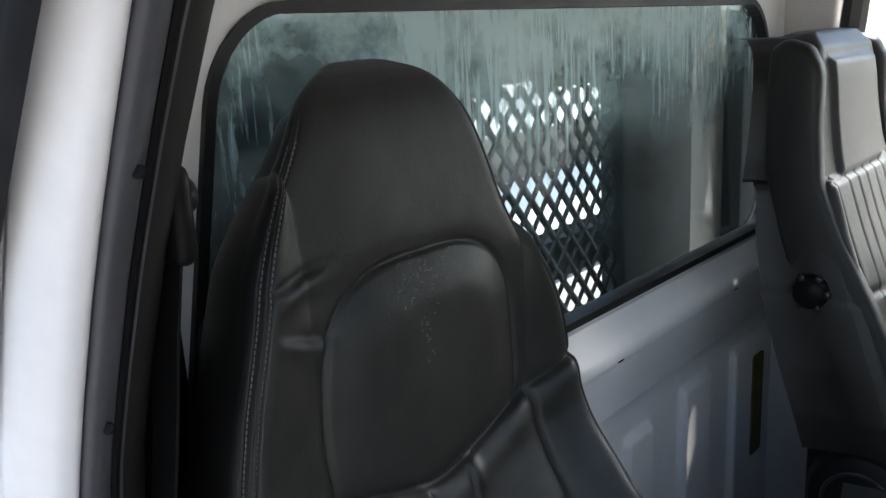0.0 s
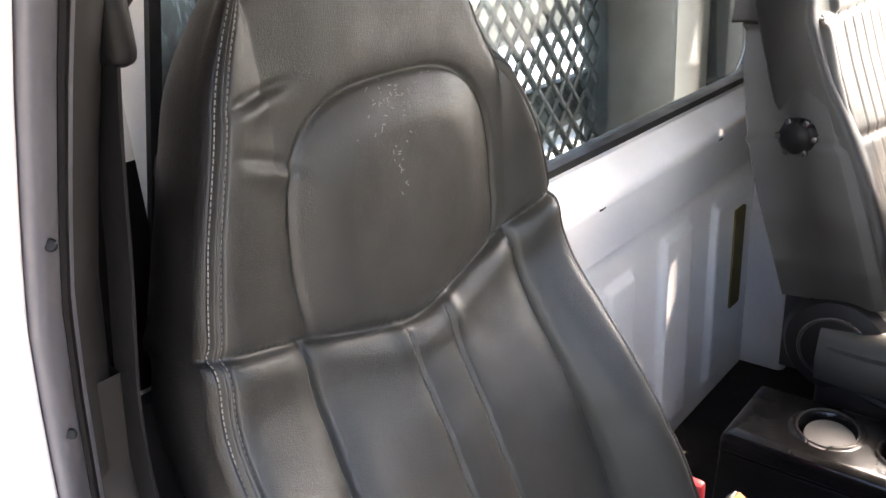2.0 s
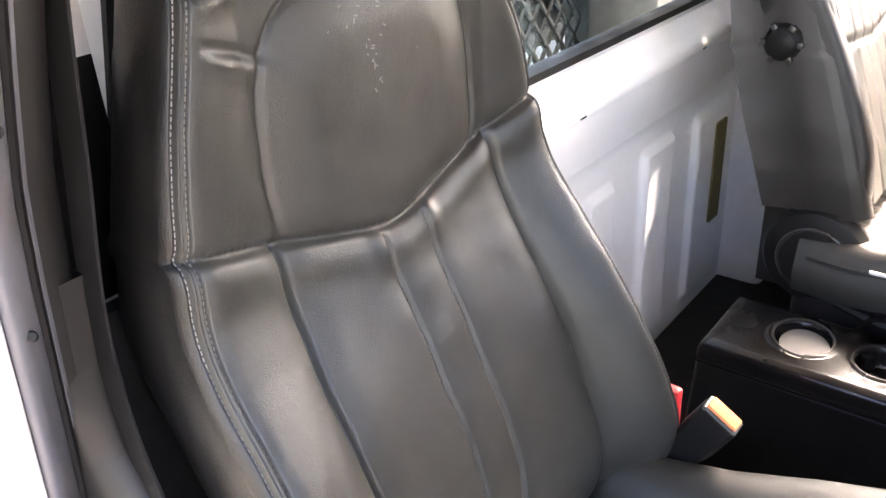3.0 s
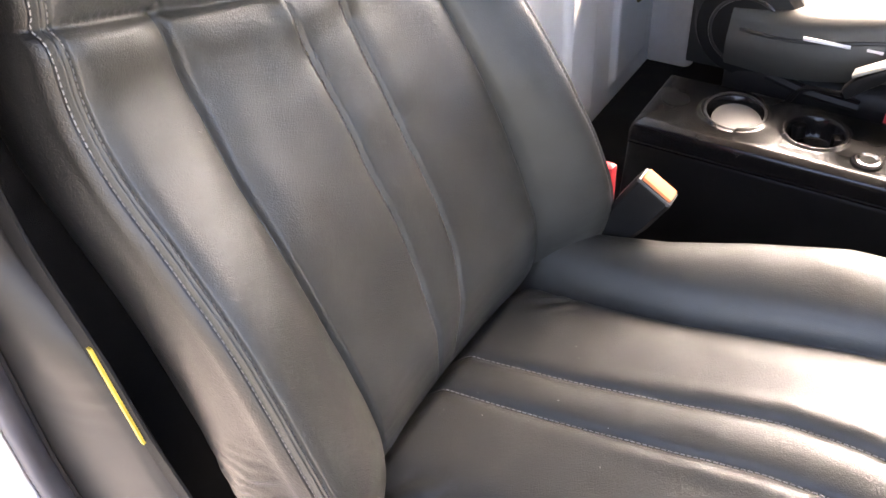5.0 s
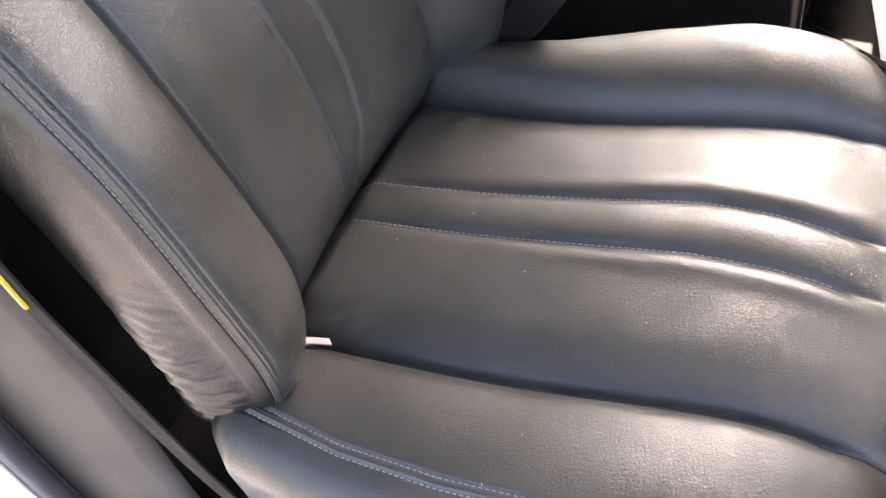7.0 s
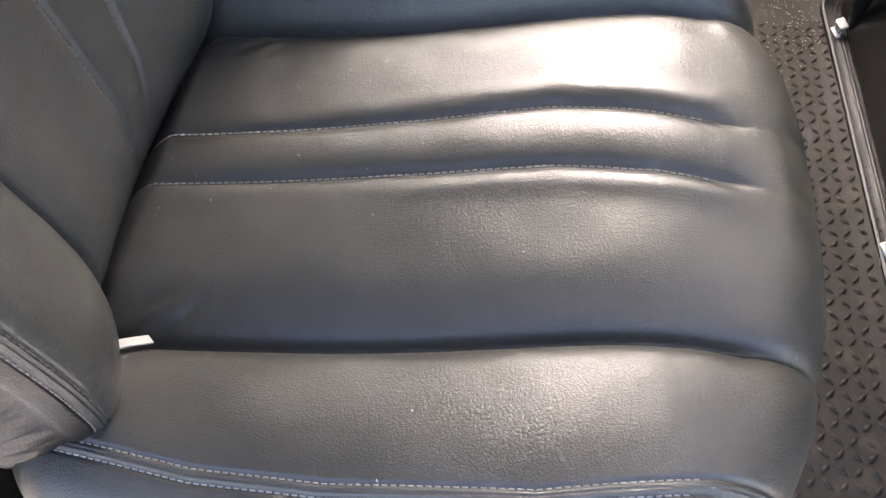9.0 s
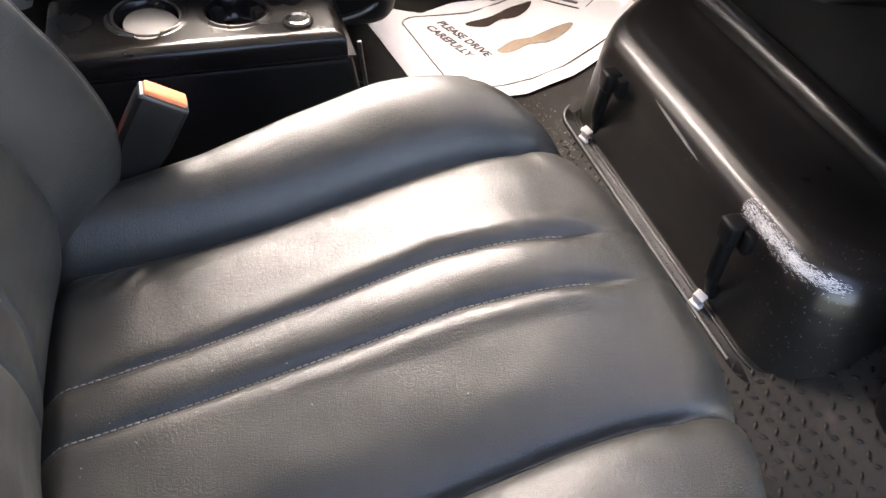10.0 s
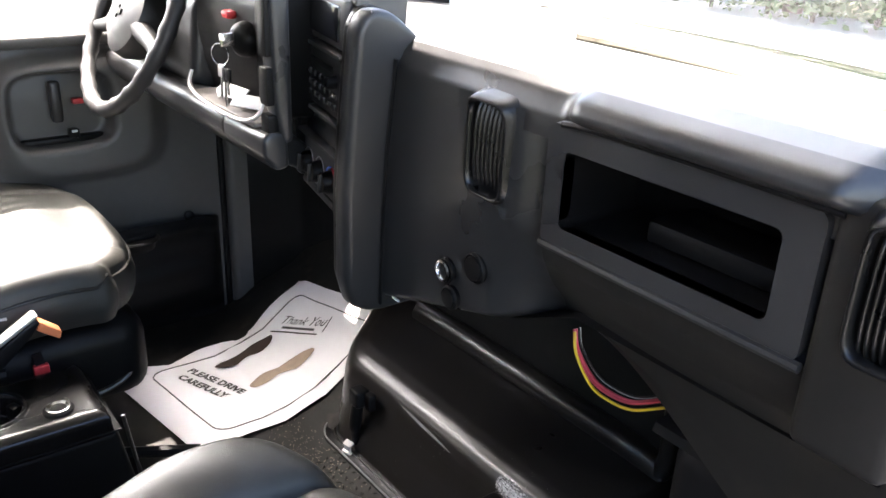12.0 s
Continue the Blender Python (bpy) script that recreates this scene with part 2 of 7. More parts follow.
# ---- mesh helpers ----
def thing(name, at, label, category, group="", kind=""):
    """An Empty at a thing's base, to carry its parts."""
    ob = new(name)
    ob.empty_display_size = 0.05
    ob.location = at
    return tagged(ob, label, category, group, kind)


def part(name, bm, mat, parent=None, label="", smooth=True):
    """Links a bmesh (in world places) as one mesh object, under a thing or under a part."""
    me = bpy.data.meshes.new(name)
    if isinstance(bm, tuple):
        me.from_pydata(bm[0], [], bm[1])
        me.update()
    else:
        bmesh.ops.recalc_face_normals(bm, faces=bm.faces)
        bm.to_mesh(me)
        bm.free()
    for p in me.polygons:
        p.use_smooth = smooth
    me.materials.append(mat)
    if isinstance(bm, tuple) and len(bm) > 2:
        me.normals_split_custom_set_from_vertices(bm[2])
    if smooth and not isinstance(bm, tuple):
        me.set_sharp_from_angle(angle=radians(38))
    ob = new(name, me)
    if parent is not None:
        ob.parent = parent
        if parent.type == "EMPTY":
            ob.matrix_parent_inverse = Matrix.Translation(parent.location).inverted()
    if label:
        ob["label"] = label
    return ob


def box(lo, hi, bevel=0.0, seg=2, m=None):
    bm = bmesh.new()
    bmesh.ops.create_cube(bm, size=1)
    c = [(a + z) / 2 for a, z in zip(lo, hi)]
    s = [abs(z - a) for a, z in zip(lo, hi)]
    for v in bm.verts:
        v.co = Vector((c[0] + v.co.x * s[0], c[1] + v.co.y * s[1], c[2] + v.co.z * s[2]))
    if bevel > 0:
        bmesh.ops.bevel(bm, geom=list(bm.edges), offset=min(bevel, min(s) * 0.48), segments=seg, affect="EDGES", profile=0.5)
    if m is not None:
        bm.transform(m)
    return bm


def join(*bms):
    out = bmesh.new()
    for b in bms:
        me = bpy.data.meshes.new("tmp")
        b.to_mesh(me)
        b.free()
        out.from_mesh(me)
        bpy.data.meshes.remove(me)
    return out


def spline(points, n):
    """Points along a smooth curve through the given ones."""
    p = [Vector(q) for q in points]
    p = [p[0] * 2 - p[1]] + p + [p[-1] * 2 - p[-2]]
    out = []
    for i in range(1, len(p) - 2):
        for k in range(n):
            t = k / n
            a, b, c, d = p[i - 1], p[i], p[i + 1], p[i + 2]
            out.append(0.5 * (2 * b + (c - a) * t + (2 * a - 5 * b + 4 * c - d) * t * t + (3 * b - a - 3 * c + d) * t ** 3))
    out.append(p[-2])
    return out


def tube(points, r, sides=10, closed=False, cap=True):
    """A round rod along points; r a number or one for each point."""
    bm = bmesh.new()
    pts = [Vector(q) for q in points]
    n = len(pts)
    rr = [r] * n if isinstance(r, (int, float)) else list(r)
    up = None
    rings = []
    for i, p in enumerate(pts):
        a = pts[(i - 1) % n] if (closed or i > 0) else p
        b = pts[(i + 1) % n] if (closed or i < n - 1) else p
        d = (b - a).normalized()
        if up is None:
            up = d.orthogonal().normalized()
        up = (up - d * up.dot(d)).normalized()
        side = d.cross(up)
        rings.append([bm.verts.new(p + (up * math.cos(k * math.tau / sides) + side * math.sin(k * math.tau / sides)) * rr[i]) for k in range(sides)])
    for i in range(n if closed else n - 1):
        x, y = rings[i], rings[(i + 1) % n]
        for k in range(sides):
            bm.faces.new((x[k], x[(k + 1) % sides], y[(k + 1) % sides], y[k]))
    if cap and not closed:
        bm.faces.new(rings[0][::-1])
        bm.faces.new(rings[-1])
    return bm


def ribbon(points, width_dir, w, thick=0.0015):
    """A flat strap along points."""
    bm = bmesh.new()
    pts = [Vector(q) for q in points]
    wd = Vector(width_dir).normalized()
    prev = None
    for i, p in enumerate(pts):
        d = (pts[min(i + 1, len(pts) - 1)] - pts[max(i - 1, 0)]).normalized()
        s = (wd - d * wd.dot(d)).normalized()
        u = d.cross(s)
        ring = [bm.verts.new(p + s * w / 2 * a + u * thick * b) for a, b in ((-1, -1), (1, -1), (1, 1), (-1, 1))]
        if prev:
            for k in range(4):
                bm.faces.new((prev[k], prev[(k + 1) % 4], ring[(k + 1) % 4], ring[k]))
        else:
            bm.faces.new(ring[::-1])
        prev = ring
    bm.faces.new(prev)
    return bm


def lathe(profile, m=None, sides=28):
    """(radius, height) pairs turned round z, then posed by m."""
    bm = bmesh.new()
    rings = []
    for r, z in profile:
        rings.append([bm.verts.new((r * math.cos(k * math.tau / sides), r * math.sin(k * math.tau / sides), z)) for k in range(sides)])
    for a, b in zip(rings, rings[1:]):
        for k in range(sides):
            bm.faces.new((a[k], a[(k + 1) % sides], b[(k + 1) % sides], b[k]))
    if profile[0][0] > 1e-5:
        bm.faces.new(rings[0][::-1])
    if profile[-1][0] > 1e-5:
        bm.faces.new(rings[-1])
    bmesh.ops.remove_doubles(bm, verts=bm.verts, dist=1e-6)
    if m is not None:
        bm.transform(m)
    return bm


def prism(outline, lo, hi, axis="x", bevel=0.0, seg=2):
    """A flat outline (pairs) given depth along an axis."""
    bm = bmesh.new()

    def at(a, b, d):
        return {"x": (d, a, b), "y": (a, d, b), "z": (a, b, d)}[axis]

    A = [bm.verts.new(at(a, b, lo)) for a, b in outline]
    B = [bm.verts.new(at(a, b, hi)) for a, b in outline]
    k = len(outline)
    bm.faces.new(A)
    bm.faces.new(B[::-1])
    for i in range(k):
        bm.faces.new((A[i], B[i], B[(i + 1) % k], A[(i + 1) % k]))
    if bevel > 0:
        bmesh.ops.recalc_face_normals(bm, faces=bm.faces)
        bmesh.ops.bevel(bm, geom=list(bm.edges), offset=bevel, segments=seg, affect="EDGES", profile=0.5)
    return bm


def round_rect(a0, b0, a1, b1, r, n=6):
    out = []
    for ca, cb, s in ((a1 - r, b1 - r, 0), (a0 + r, b1 - r, 90), (a0 + r, b0 + r, 180), (a1 - r, b0 + r, 270)):
        for k in range(n + 1):
            t = radians(s + 90 * k / n)
            out.append((ca + r * math.cos(t), cb + r * math.sin(t)))
    return out


def plate_with_hole(outer, hole, lo, hi, axis="y"):
    """A slab between an outer outline and a hole of as many points."""
    bm = bmesh.new()

    def at(a, b, d):
        return {"x": (d, a, b), "y": (a, d, b), "z": (a, b, d)}[axis]

    rings = [[bm.verts.new(at(a, b, d)) for a, b in o] for o, d in ((outer, lo), (hole, lo), (hole, hi), (outer, hi))]
    k = len(outer)
    for i in range(k):
        j = (i + 1) % k
        for p, q in ((0, 1), (1, 2), (2, 3), (3, 0)):
            bm.faces.new((rings[p][i], rings[p][j], rings[q][j], rings[q][i]))
    return bm


def grid(fn, us, vs):
    """Vertices and quads of a surface given by fn(u, v)."""
    verts = [tuple(fn(u, v)) for v in vs for u in us]
    k = len(us)
    faces = [(j * k + i, j * k + i + 1, (j + 1) * k + i + 1, (j + 1) * k + i) for j in range(len(vs) - 1) for i in range(k - 1)]
    return verts, faces


def regions(verts, faces, us, vs, pick):
    """Splits a grid's quads by region name; each keeps the whole surface's normals."""
    k = len(us) - 1
    co, qf = np.array(verts), np.array(faces)
    fn = np.cross(co[qf[:, 2]] - co[qf[:, 0]], co[qf[:, 3]] - co[qf[:, 1]])
    vn = np.zeros_like(co)
    for c in range(4):
        np.add.at(vn, qf[:, c], fn)
    vn /= np.maximum(np.linalg.norm(vn, axis=1, keepdims=True), 1e-12)
    out = {}
    for f, q in enumerate(faces):
        j, i = divmod(f, k)
        name = pick((us[i] + us[i + 1]) / 2, (vs[j] + vs[j + 1]) / 2)
        vv, ff, seen = out.setdefault(name, ([], [], {}))
        row = []
        for x in q:
            if x not in seen:
                seen[x] = len(vv)
                vv.append(verts[x])
            row.append(seen[x])
        ff.append(tuple(row))
    return {a: (b[0], b[1], [tuple(vn[i]) for i in b[2]]) for a, b in out.items()}


def lerp_table(table, x):
    """Smooth reading of rows (x, values...)."""
    if x <= table[0][0]:
        return table[0][1:]
    for a, b in zip(table, table[1:]):
        if x <= b[0]:
            t = (x - a[0]) / (b[0] - a[0])
            return tuple(p + (q - p) * t for p, q in zip(a[1:], b[1:]))
    return table[-1][1:]


def soft_table(table, x, w):
    """lerp_table with its corners rounded over the width w."""
    rows = [lerp_table(table, x + w * k) for k in (-1.0, -0.5, 0.0, 0.5, 1.0)]
    return tuple(sum(r[i] * g for r, g in zip(rows, (0.125, 0.25, 0.25, 0.25, 0.125))) for i in range(len(rows[0])))


def ridge(d, w):
    return math.exp(-(d / w) ** 2)


def step(x, a, b):
    t = min(1.0, max(0.0, (x - a) / (b - a)))
    return t * t * (3 - 2 * t)


def stitches(line, pitch, size, lift=0.0008, up=(0, 0, 1)):
    """Short threads along a line of points, as one mesh."""
    bm = bmesh.new()
    pts = [Vector(p) for p in line]
    acc, nxt = 0.0, 0.0
    upv = Vector(up)
    for a, b in zip(pts, pts[1:]):
        L = (b - a).length
        if L < 1e-7:
            continue
        d = (b - a) / L
        while nxt <= acc + L:
            c = a + d * (nxt - acc)
            s = d.cross(upv).normalized()
            u = s.cross(d).normalized()
            for k in range(1):
                q = []
                for e, f, g in ((-1, -1, 0), (1, -1, 0), (1, 1, 0), (-1, 1, 0), (-0.6, -0.5, 1), (0.6, -0.5, 1), (0.6, 0.5, 1), (-0.6, 0.5, 1)):
                    q.append(bm.verts.new(c + d * e * size + s * f * size * 0.3 + u * (g * size * 0.35 + lift - 0.0006)))
                for idx in ((4, 5, 6, 7), (0, 1, 5, 4), (1, 2, 6, 5), (2, 3, 7, 6), (3, 0, 4, 7)):
                    bm.faces.new([q[w] for w in idx])
            nxt += pitch
        acc += L
    return bm


# ---- outside ----
def outside():
    part_ground = part("ground", grid(lambda u, v: (u, v, -1.05), [-300 + 30 * i for i in range(21)], [-300 + 30 * i for i in range(21)]), M_ASPHALT)
    tagged(part_ground, "grey sunlit asphalt yard around the truck", "ground", kind="structure")
    verge = part("grass_verge", grid(lambda u, v: (u, v, -1.03 + 0.1 * noise.noise((u * 0.2, v * 0.2, 0))), [-90 + 6 * i for i in range(31)], [17 + 4 * i for i in range(16)]), M_GRASS)
    tagged(verge, "dry grass verge beyond the yard", "grass", kind="structure")


    # unseen hedge along the passenger side, added to block low sky light
    rnd = random.Random(5)
    verts, faces = [], []
    for _ in range(15000):
        x, y, z = 3.3 + rnd.betavariate(2, 2) * 1.3, rnd.uniform(-9, 9), -1.05 + 1.35 * rnd.random() ** 0.8
        z *= 0.86 + 0.14 * noise.noise((x, y * 0.8, 0))
        p = Vector((x, y, z))
        d = Vector((rnd.uniform(-1, 1), rnd.uniform(-1, 1), rnd.uniform(-1, 1))).normalized() * rnd.uniform(0.06, 0.15)
        s = d.orthogonal().normalized() * d.length * 0.55
        i = len(verts)
        verts += [tuple(p - d), tuple(p + s), tuple(p + d), tuple(p - s)]
        faces.append((i, i + 1, i + 2, i + 3))
    hedge = part("hedge", (verts, faces), M_HEDGE)
    tagged(hedge, "dark green hedge along the yard", "hedge", kind="stuff")


outside()


def bush(at, size, seed):
    """A shrub of many small leaves on a few stems, with an uneven outline."""
    rnd = random.Random(seed)
    x, y, z = at
    b = thing("bush", at, "pale green leafy bush at the yard's edge", "bush", "bushes beyond the yard")
    stems = [tube([(x, y, z), (x + rnd.uniform(-0.3, 0.3), y + rnd.uniform(-0.3, 0.3), z + size * 0.7)], [0.04, 0.015], 6) for _ in range(4)]
    part("stem", join(*stems), M_BARK, b)
    verts, faces = [], []
    for _ in range(14):
        c = Vector((x + rnd.gauss(0, 0.38) * size, y + rnd.gauss(0, 0.3) * size, z + size * rnd.uniform(0.12, 0.95)))
        for _ in range(110):
            p = c + Vector((rnd.gauss(0, 1), rnd.gauss(0, 1), rnd.gauss(0, 0.8))) * size * 0.15
            d = Vector((rnd.uniform(-1, 1), rnd.uniform(-1, 1), rnd.uniform(-0.6, 0.6))).normalized() * rnd.uniform(0.05, 0.12)
            e = d.orthogonal().normalized() * d.length * 0.5
            if p.z < z:
                continue
            i = len(verts)
            verts += [tuple(p - d), tuple(p + e), tuple(p + d), tuple(p - e)]
            faces.append((i, i + 1, i + 2, i + 3))
    part("foliage", (verts, faces), M_LEAF, b)


# ---- cab shell ----
RW = -0.905          # inner face of the rear wall
WIN = (-0.79, 0.792, 0.735, 1.303)


def window_outline(grow, r):
    """The rear window's rounded outline, narrower at its top, grown by a margin."""
    x0, z0, x1, z1 = WIN
    pts = round_rect(x0 - grow, z0 - grow, x1 + grow, z1 + grow, r, 8)
    return [(a * (1.06 - 0.14 * (b - z0) / (z1 - z0)), b) for a, b in pts]


def cab_shell():
    # floor with a ramped toe board
    prof = [(-0.92, 0.0), (0.20, 0.0), (0.30, 0.03), (0.47, 0.145), (0.60, 0.30), (0.66, 0.46), (0.68, 0.86)]

    def fl(u, v):
        y, z = lerp_table([(i, *p) for i, p in enumerate(prof)], v)
        return (u, y, z)
    floor = part("floor", grid(fl, [-0.93 + 1.90 * i / 20 for i in range(21)], [i * 0.25 for i in range(25)]), M_MAT)
    tagged(floor, "black rubber cab floor with dust and a ramped toe board", "floor", kind="structure")
    under = part("floor_underside", box((-0.93, -0.92, -0.06), (0.97, 0.7, -0.012), 0.005), M_BLACK)
    tagged(under, "steel underside of the cab floor", "floor", kind="structure")

    # rear wall: pressed steel below, window ring above
    z0 = WIN[1]
    hole = window_outline(0.0, 0.095)
    outer = []
    for (a, b) in hole:      # the same number of points on the outer outline
        dx, dz = a, b - 1.05
        s = min(0.905 / max(abs(dx), 1e-6), (0.50 if dz > 0 else 0.325) / max(abs(dz), 1e-6))
        outer.append((dx * s, 1.05 + dz * s))
    ring = part("wall_rear", plate_with_hole(outer, hole, RW - 0.035, RW + 0.0, "y"), M_WHITE, smooth=False)
    tagged(ring, "white painted rear cab wall round the window", "wall", kind="structure")
    g_out = window_outline(0.007, 0.10)
    g_in = window_outline(-0.006, 0.088)
    win = thing("window_rear", (0, RW, z0), "fixed rear window with dried white streaks and a black rubber gasket", "window", kind="structure")
    part("gasket", plate_with_hole(g_out, g_in, RW - 0.03, RW + 0.008, "y"), M_RUBBER, win, smooth=False)
    pane = part("pane", prism(g_out, RW - 0.018, RW - 0.014, "y"), M_GLASS_DIRTY, win, "streaked dirty glass", smooth=False)
    pane.visible_shadow = False

    # pressed lower panel: profile down the wall, with ribs
    prof2 = [(0.776, 0.004), (0.768, 0.010), (0.752, 0.016), (0.738, 0.030), (0.728, 0.040), (0.712, 0.042), (0.700, 0.036),
             (0.690, 0.030), (0.655, 0.028), (0.648, 0.022), (0.60, 0.020), (0.588, 0.012), (0.575, 0.004), (0.56, 0.0), (0.0, 0.0)]
    zs = sorted(set([p[0] for p in prof2] + [0.56 - 0.56 * i / 60 for i in range(61)]), reverse=True)
    tab = sorted([(p[0], p[1]) for p in prof2])

    def rear(u, v):
        d = lerp_table(tab, v)[0]
        if v < 0.60:
            for c, w, top in ((-0.165, 0.045, 0.515), (-0.415, 0.062, 0.535), (-0.70, 0.088, 0.530), (0.10, 0.09, 0.545), (0.42, 0.09, 0.545)):
                m = step(u, c - w - 0.014, c - w) * (1 - step(u, c + w, c + w + 0.014)) * (1 - step(v, top - 0.014, top)) * step(v, 0.05, 0.064)
                d += 0.014 * m
        return (u, RW + 0.002 + d, v)
    us = [-0.90 + 1.80 * i / 240 for i in range(241)]
    low = part("wall_rear_lower", grid(rear, us, zs), M_WHITE)
    tagged(low, "white painted pressed steel panel with a rolled ledge", "wall panel", kind="structure")
    back = part("wall_rear_skin", box((-0.905, RW - 0.03, -0.01), (0.905, RW - 0.006, 0.72), 0.004), M_WHITE)
    tagged(back, "outer steel skin behind the rear panel", "wall", kind="structure")
    for x in (-0.037, -0.530):
        slot = part("slot", prism(round_rect(x - 0.011, 0.7035, x + 0.011, 0.7125, 0.004, 4), RW + 0.034, RW + 0.0415, "y"), M_DARK, low)
        slot["label"] = "dark oblong hole"
    part("label_strip", prism(round_rect(-0.765, 0.225, -0.705, 0.485, 0.006, 3), RW + 0.001, RW + 0.0205, "y"), M_FOAM, low, "aged olive foam strip")

    # roof, windscreen header, cowl
    roof = part("ceiling", box((-0.93, -0.94, 1.50), (0.93, 0.28, 1.54), 0.01), M_HEADLINER)
    tagged(roof, "grey cloth headliner under the cab roof", "ceiling", kind="structure")
    # unseen rail added to keep windscreen sky off the seat heads
    rail = part("windscreen_header", box((-0.90, 0.17, 1.375), (0.90, 0.30, 1.505), 0.03, 3), M_PILLAR)
    tagged(rail, "grey padded header rail above the windscreen", "header rail", kind="structure")
    fire = part("firewall", box((-0.93, 0.69, -0.02), (0.93, 0.73, 0.82), 0.004), M_BLACK)
    tagged(fire, "black firewall behind the dashboard", "wall", kind="structure")

    # windscreen
    ws = thing("windscreen", (0, 0.78, 0.93), "wide clear windscreen above the dashboard", "window", kind="structure")
    pa, pb = Vector((0, 0.82, 0.842)), Vector((0, 0.26, 1.51))
    nrm = Vector((0, (pb - pa).z, -(pb - pa).y)).normalized()
    us, vs = [-1 + i / 20 for i in range(41)], [i / 12 for i in range(13)]

    def sheet(o):
        def at(u, v):
            p = pa.lerp(pb, v)
            return Vector((u * (0.9 - 0.05 * v), p.y - 0.10 * (1 - 0.4 * v) * abs(u) ** 2.6, p.z)) + nrm * o
        return at
    (va, fa), (vb, fb) = grid(sheet(0.0), us, vs), grid(sheet(0.005), us, vs)
    k = len(va)
    probe = {}
    for q in fa:
        for a, c in zip(q, q[1:] + q[:1]):
            probe[(a, c)] = probe.get((a, c), 0) + 1
    rim = [(c, a, a + k, c + k) for a, c in probe if (c, a) not in probe]
    pane_mesh = (list(va) + list(vb), [tuple(q) for q in fa] + [tuple(i + k for i in reversed(q)) for q in fb] + rim)
    pane = part("pane", pane_mesh, M_GLASS, ws)
    pane.visible_shadow = False
    for s in (-1, 1):
        part("pillar", tube(spline([(0.9 * s, 0.70, 0.88), (0.885 * s, 0.46, 1.2), (0.86 * s, 0.20, 1.51)], 6), 0.045, 10), M_PILLAR, ws, "grey trimmed windscreen pillar")


cab_shell()

PILLAR_Y = [(-0.05, -0.80), (0.10, -0.812), (0.31, -0.820), (0.45, -0.821), (0.61, -0.800), (0.76, -0.771), (0.88, -0.748), (0.96, -0.728), (1.04, -0.694), (1.13, -0.651), (1.204, -0.611), (1.288, -0.561), (1.42, -0.47), (1.50, -0.42)]


def pillar_sweep(section, n=46, z0=-0.05, z1=1.49):
    """Sweeps a section of (x, offset behind the edge) up the curved door jamb."""
    def fn(u, v):
        i = min(int(u), len(section) - 2)
        t = u - i
        a, b = section[i], section[i + 1]
        y = lerp_table(PILLAR_Y, v)[0]
        return (a[0] + (b[0] - a[0]) * t, y + a[1] + (b[1] - a[1]) * t, v)
    return grid(fn, [k for k in range(len(section))], [z0 + (z1 - z0) * k / n for k in range(n + 1)])


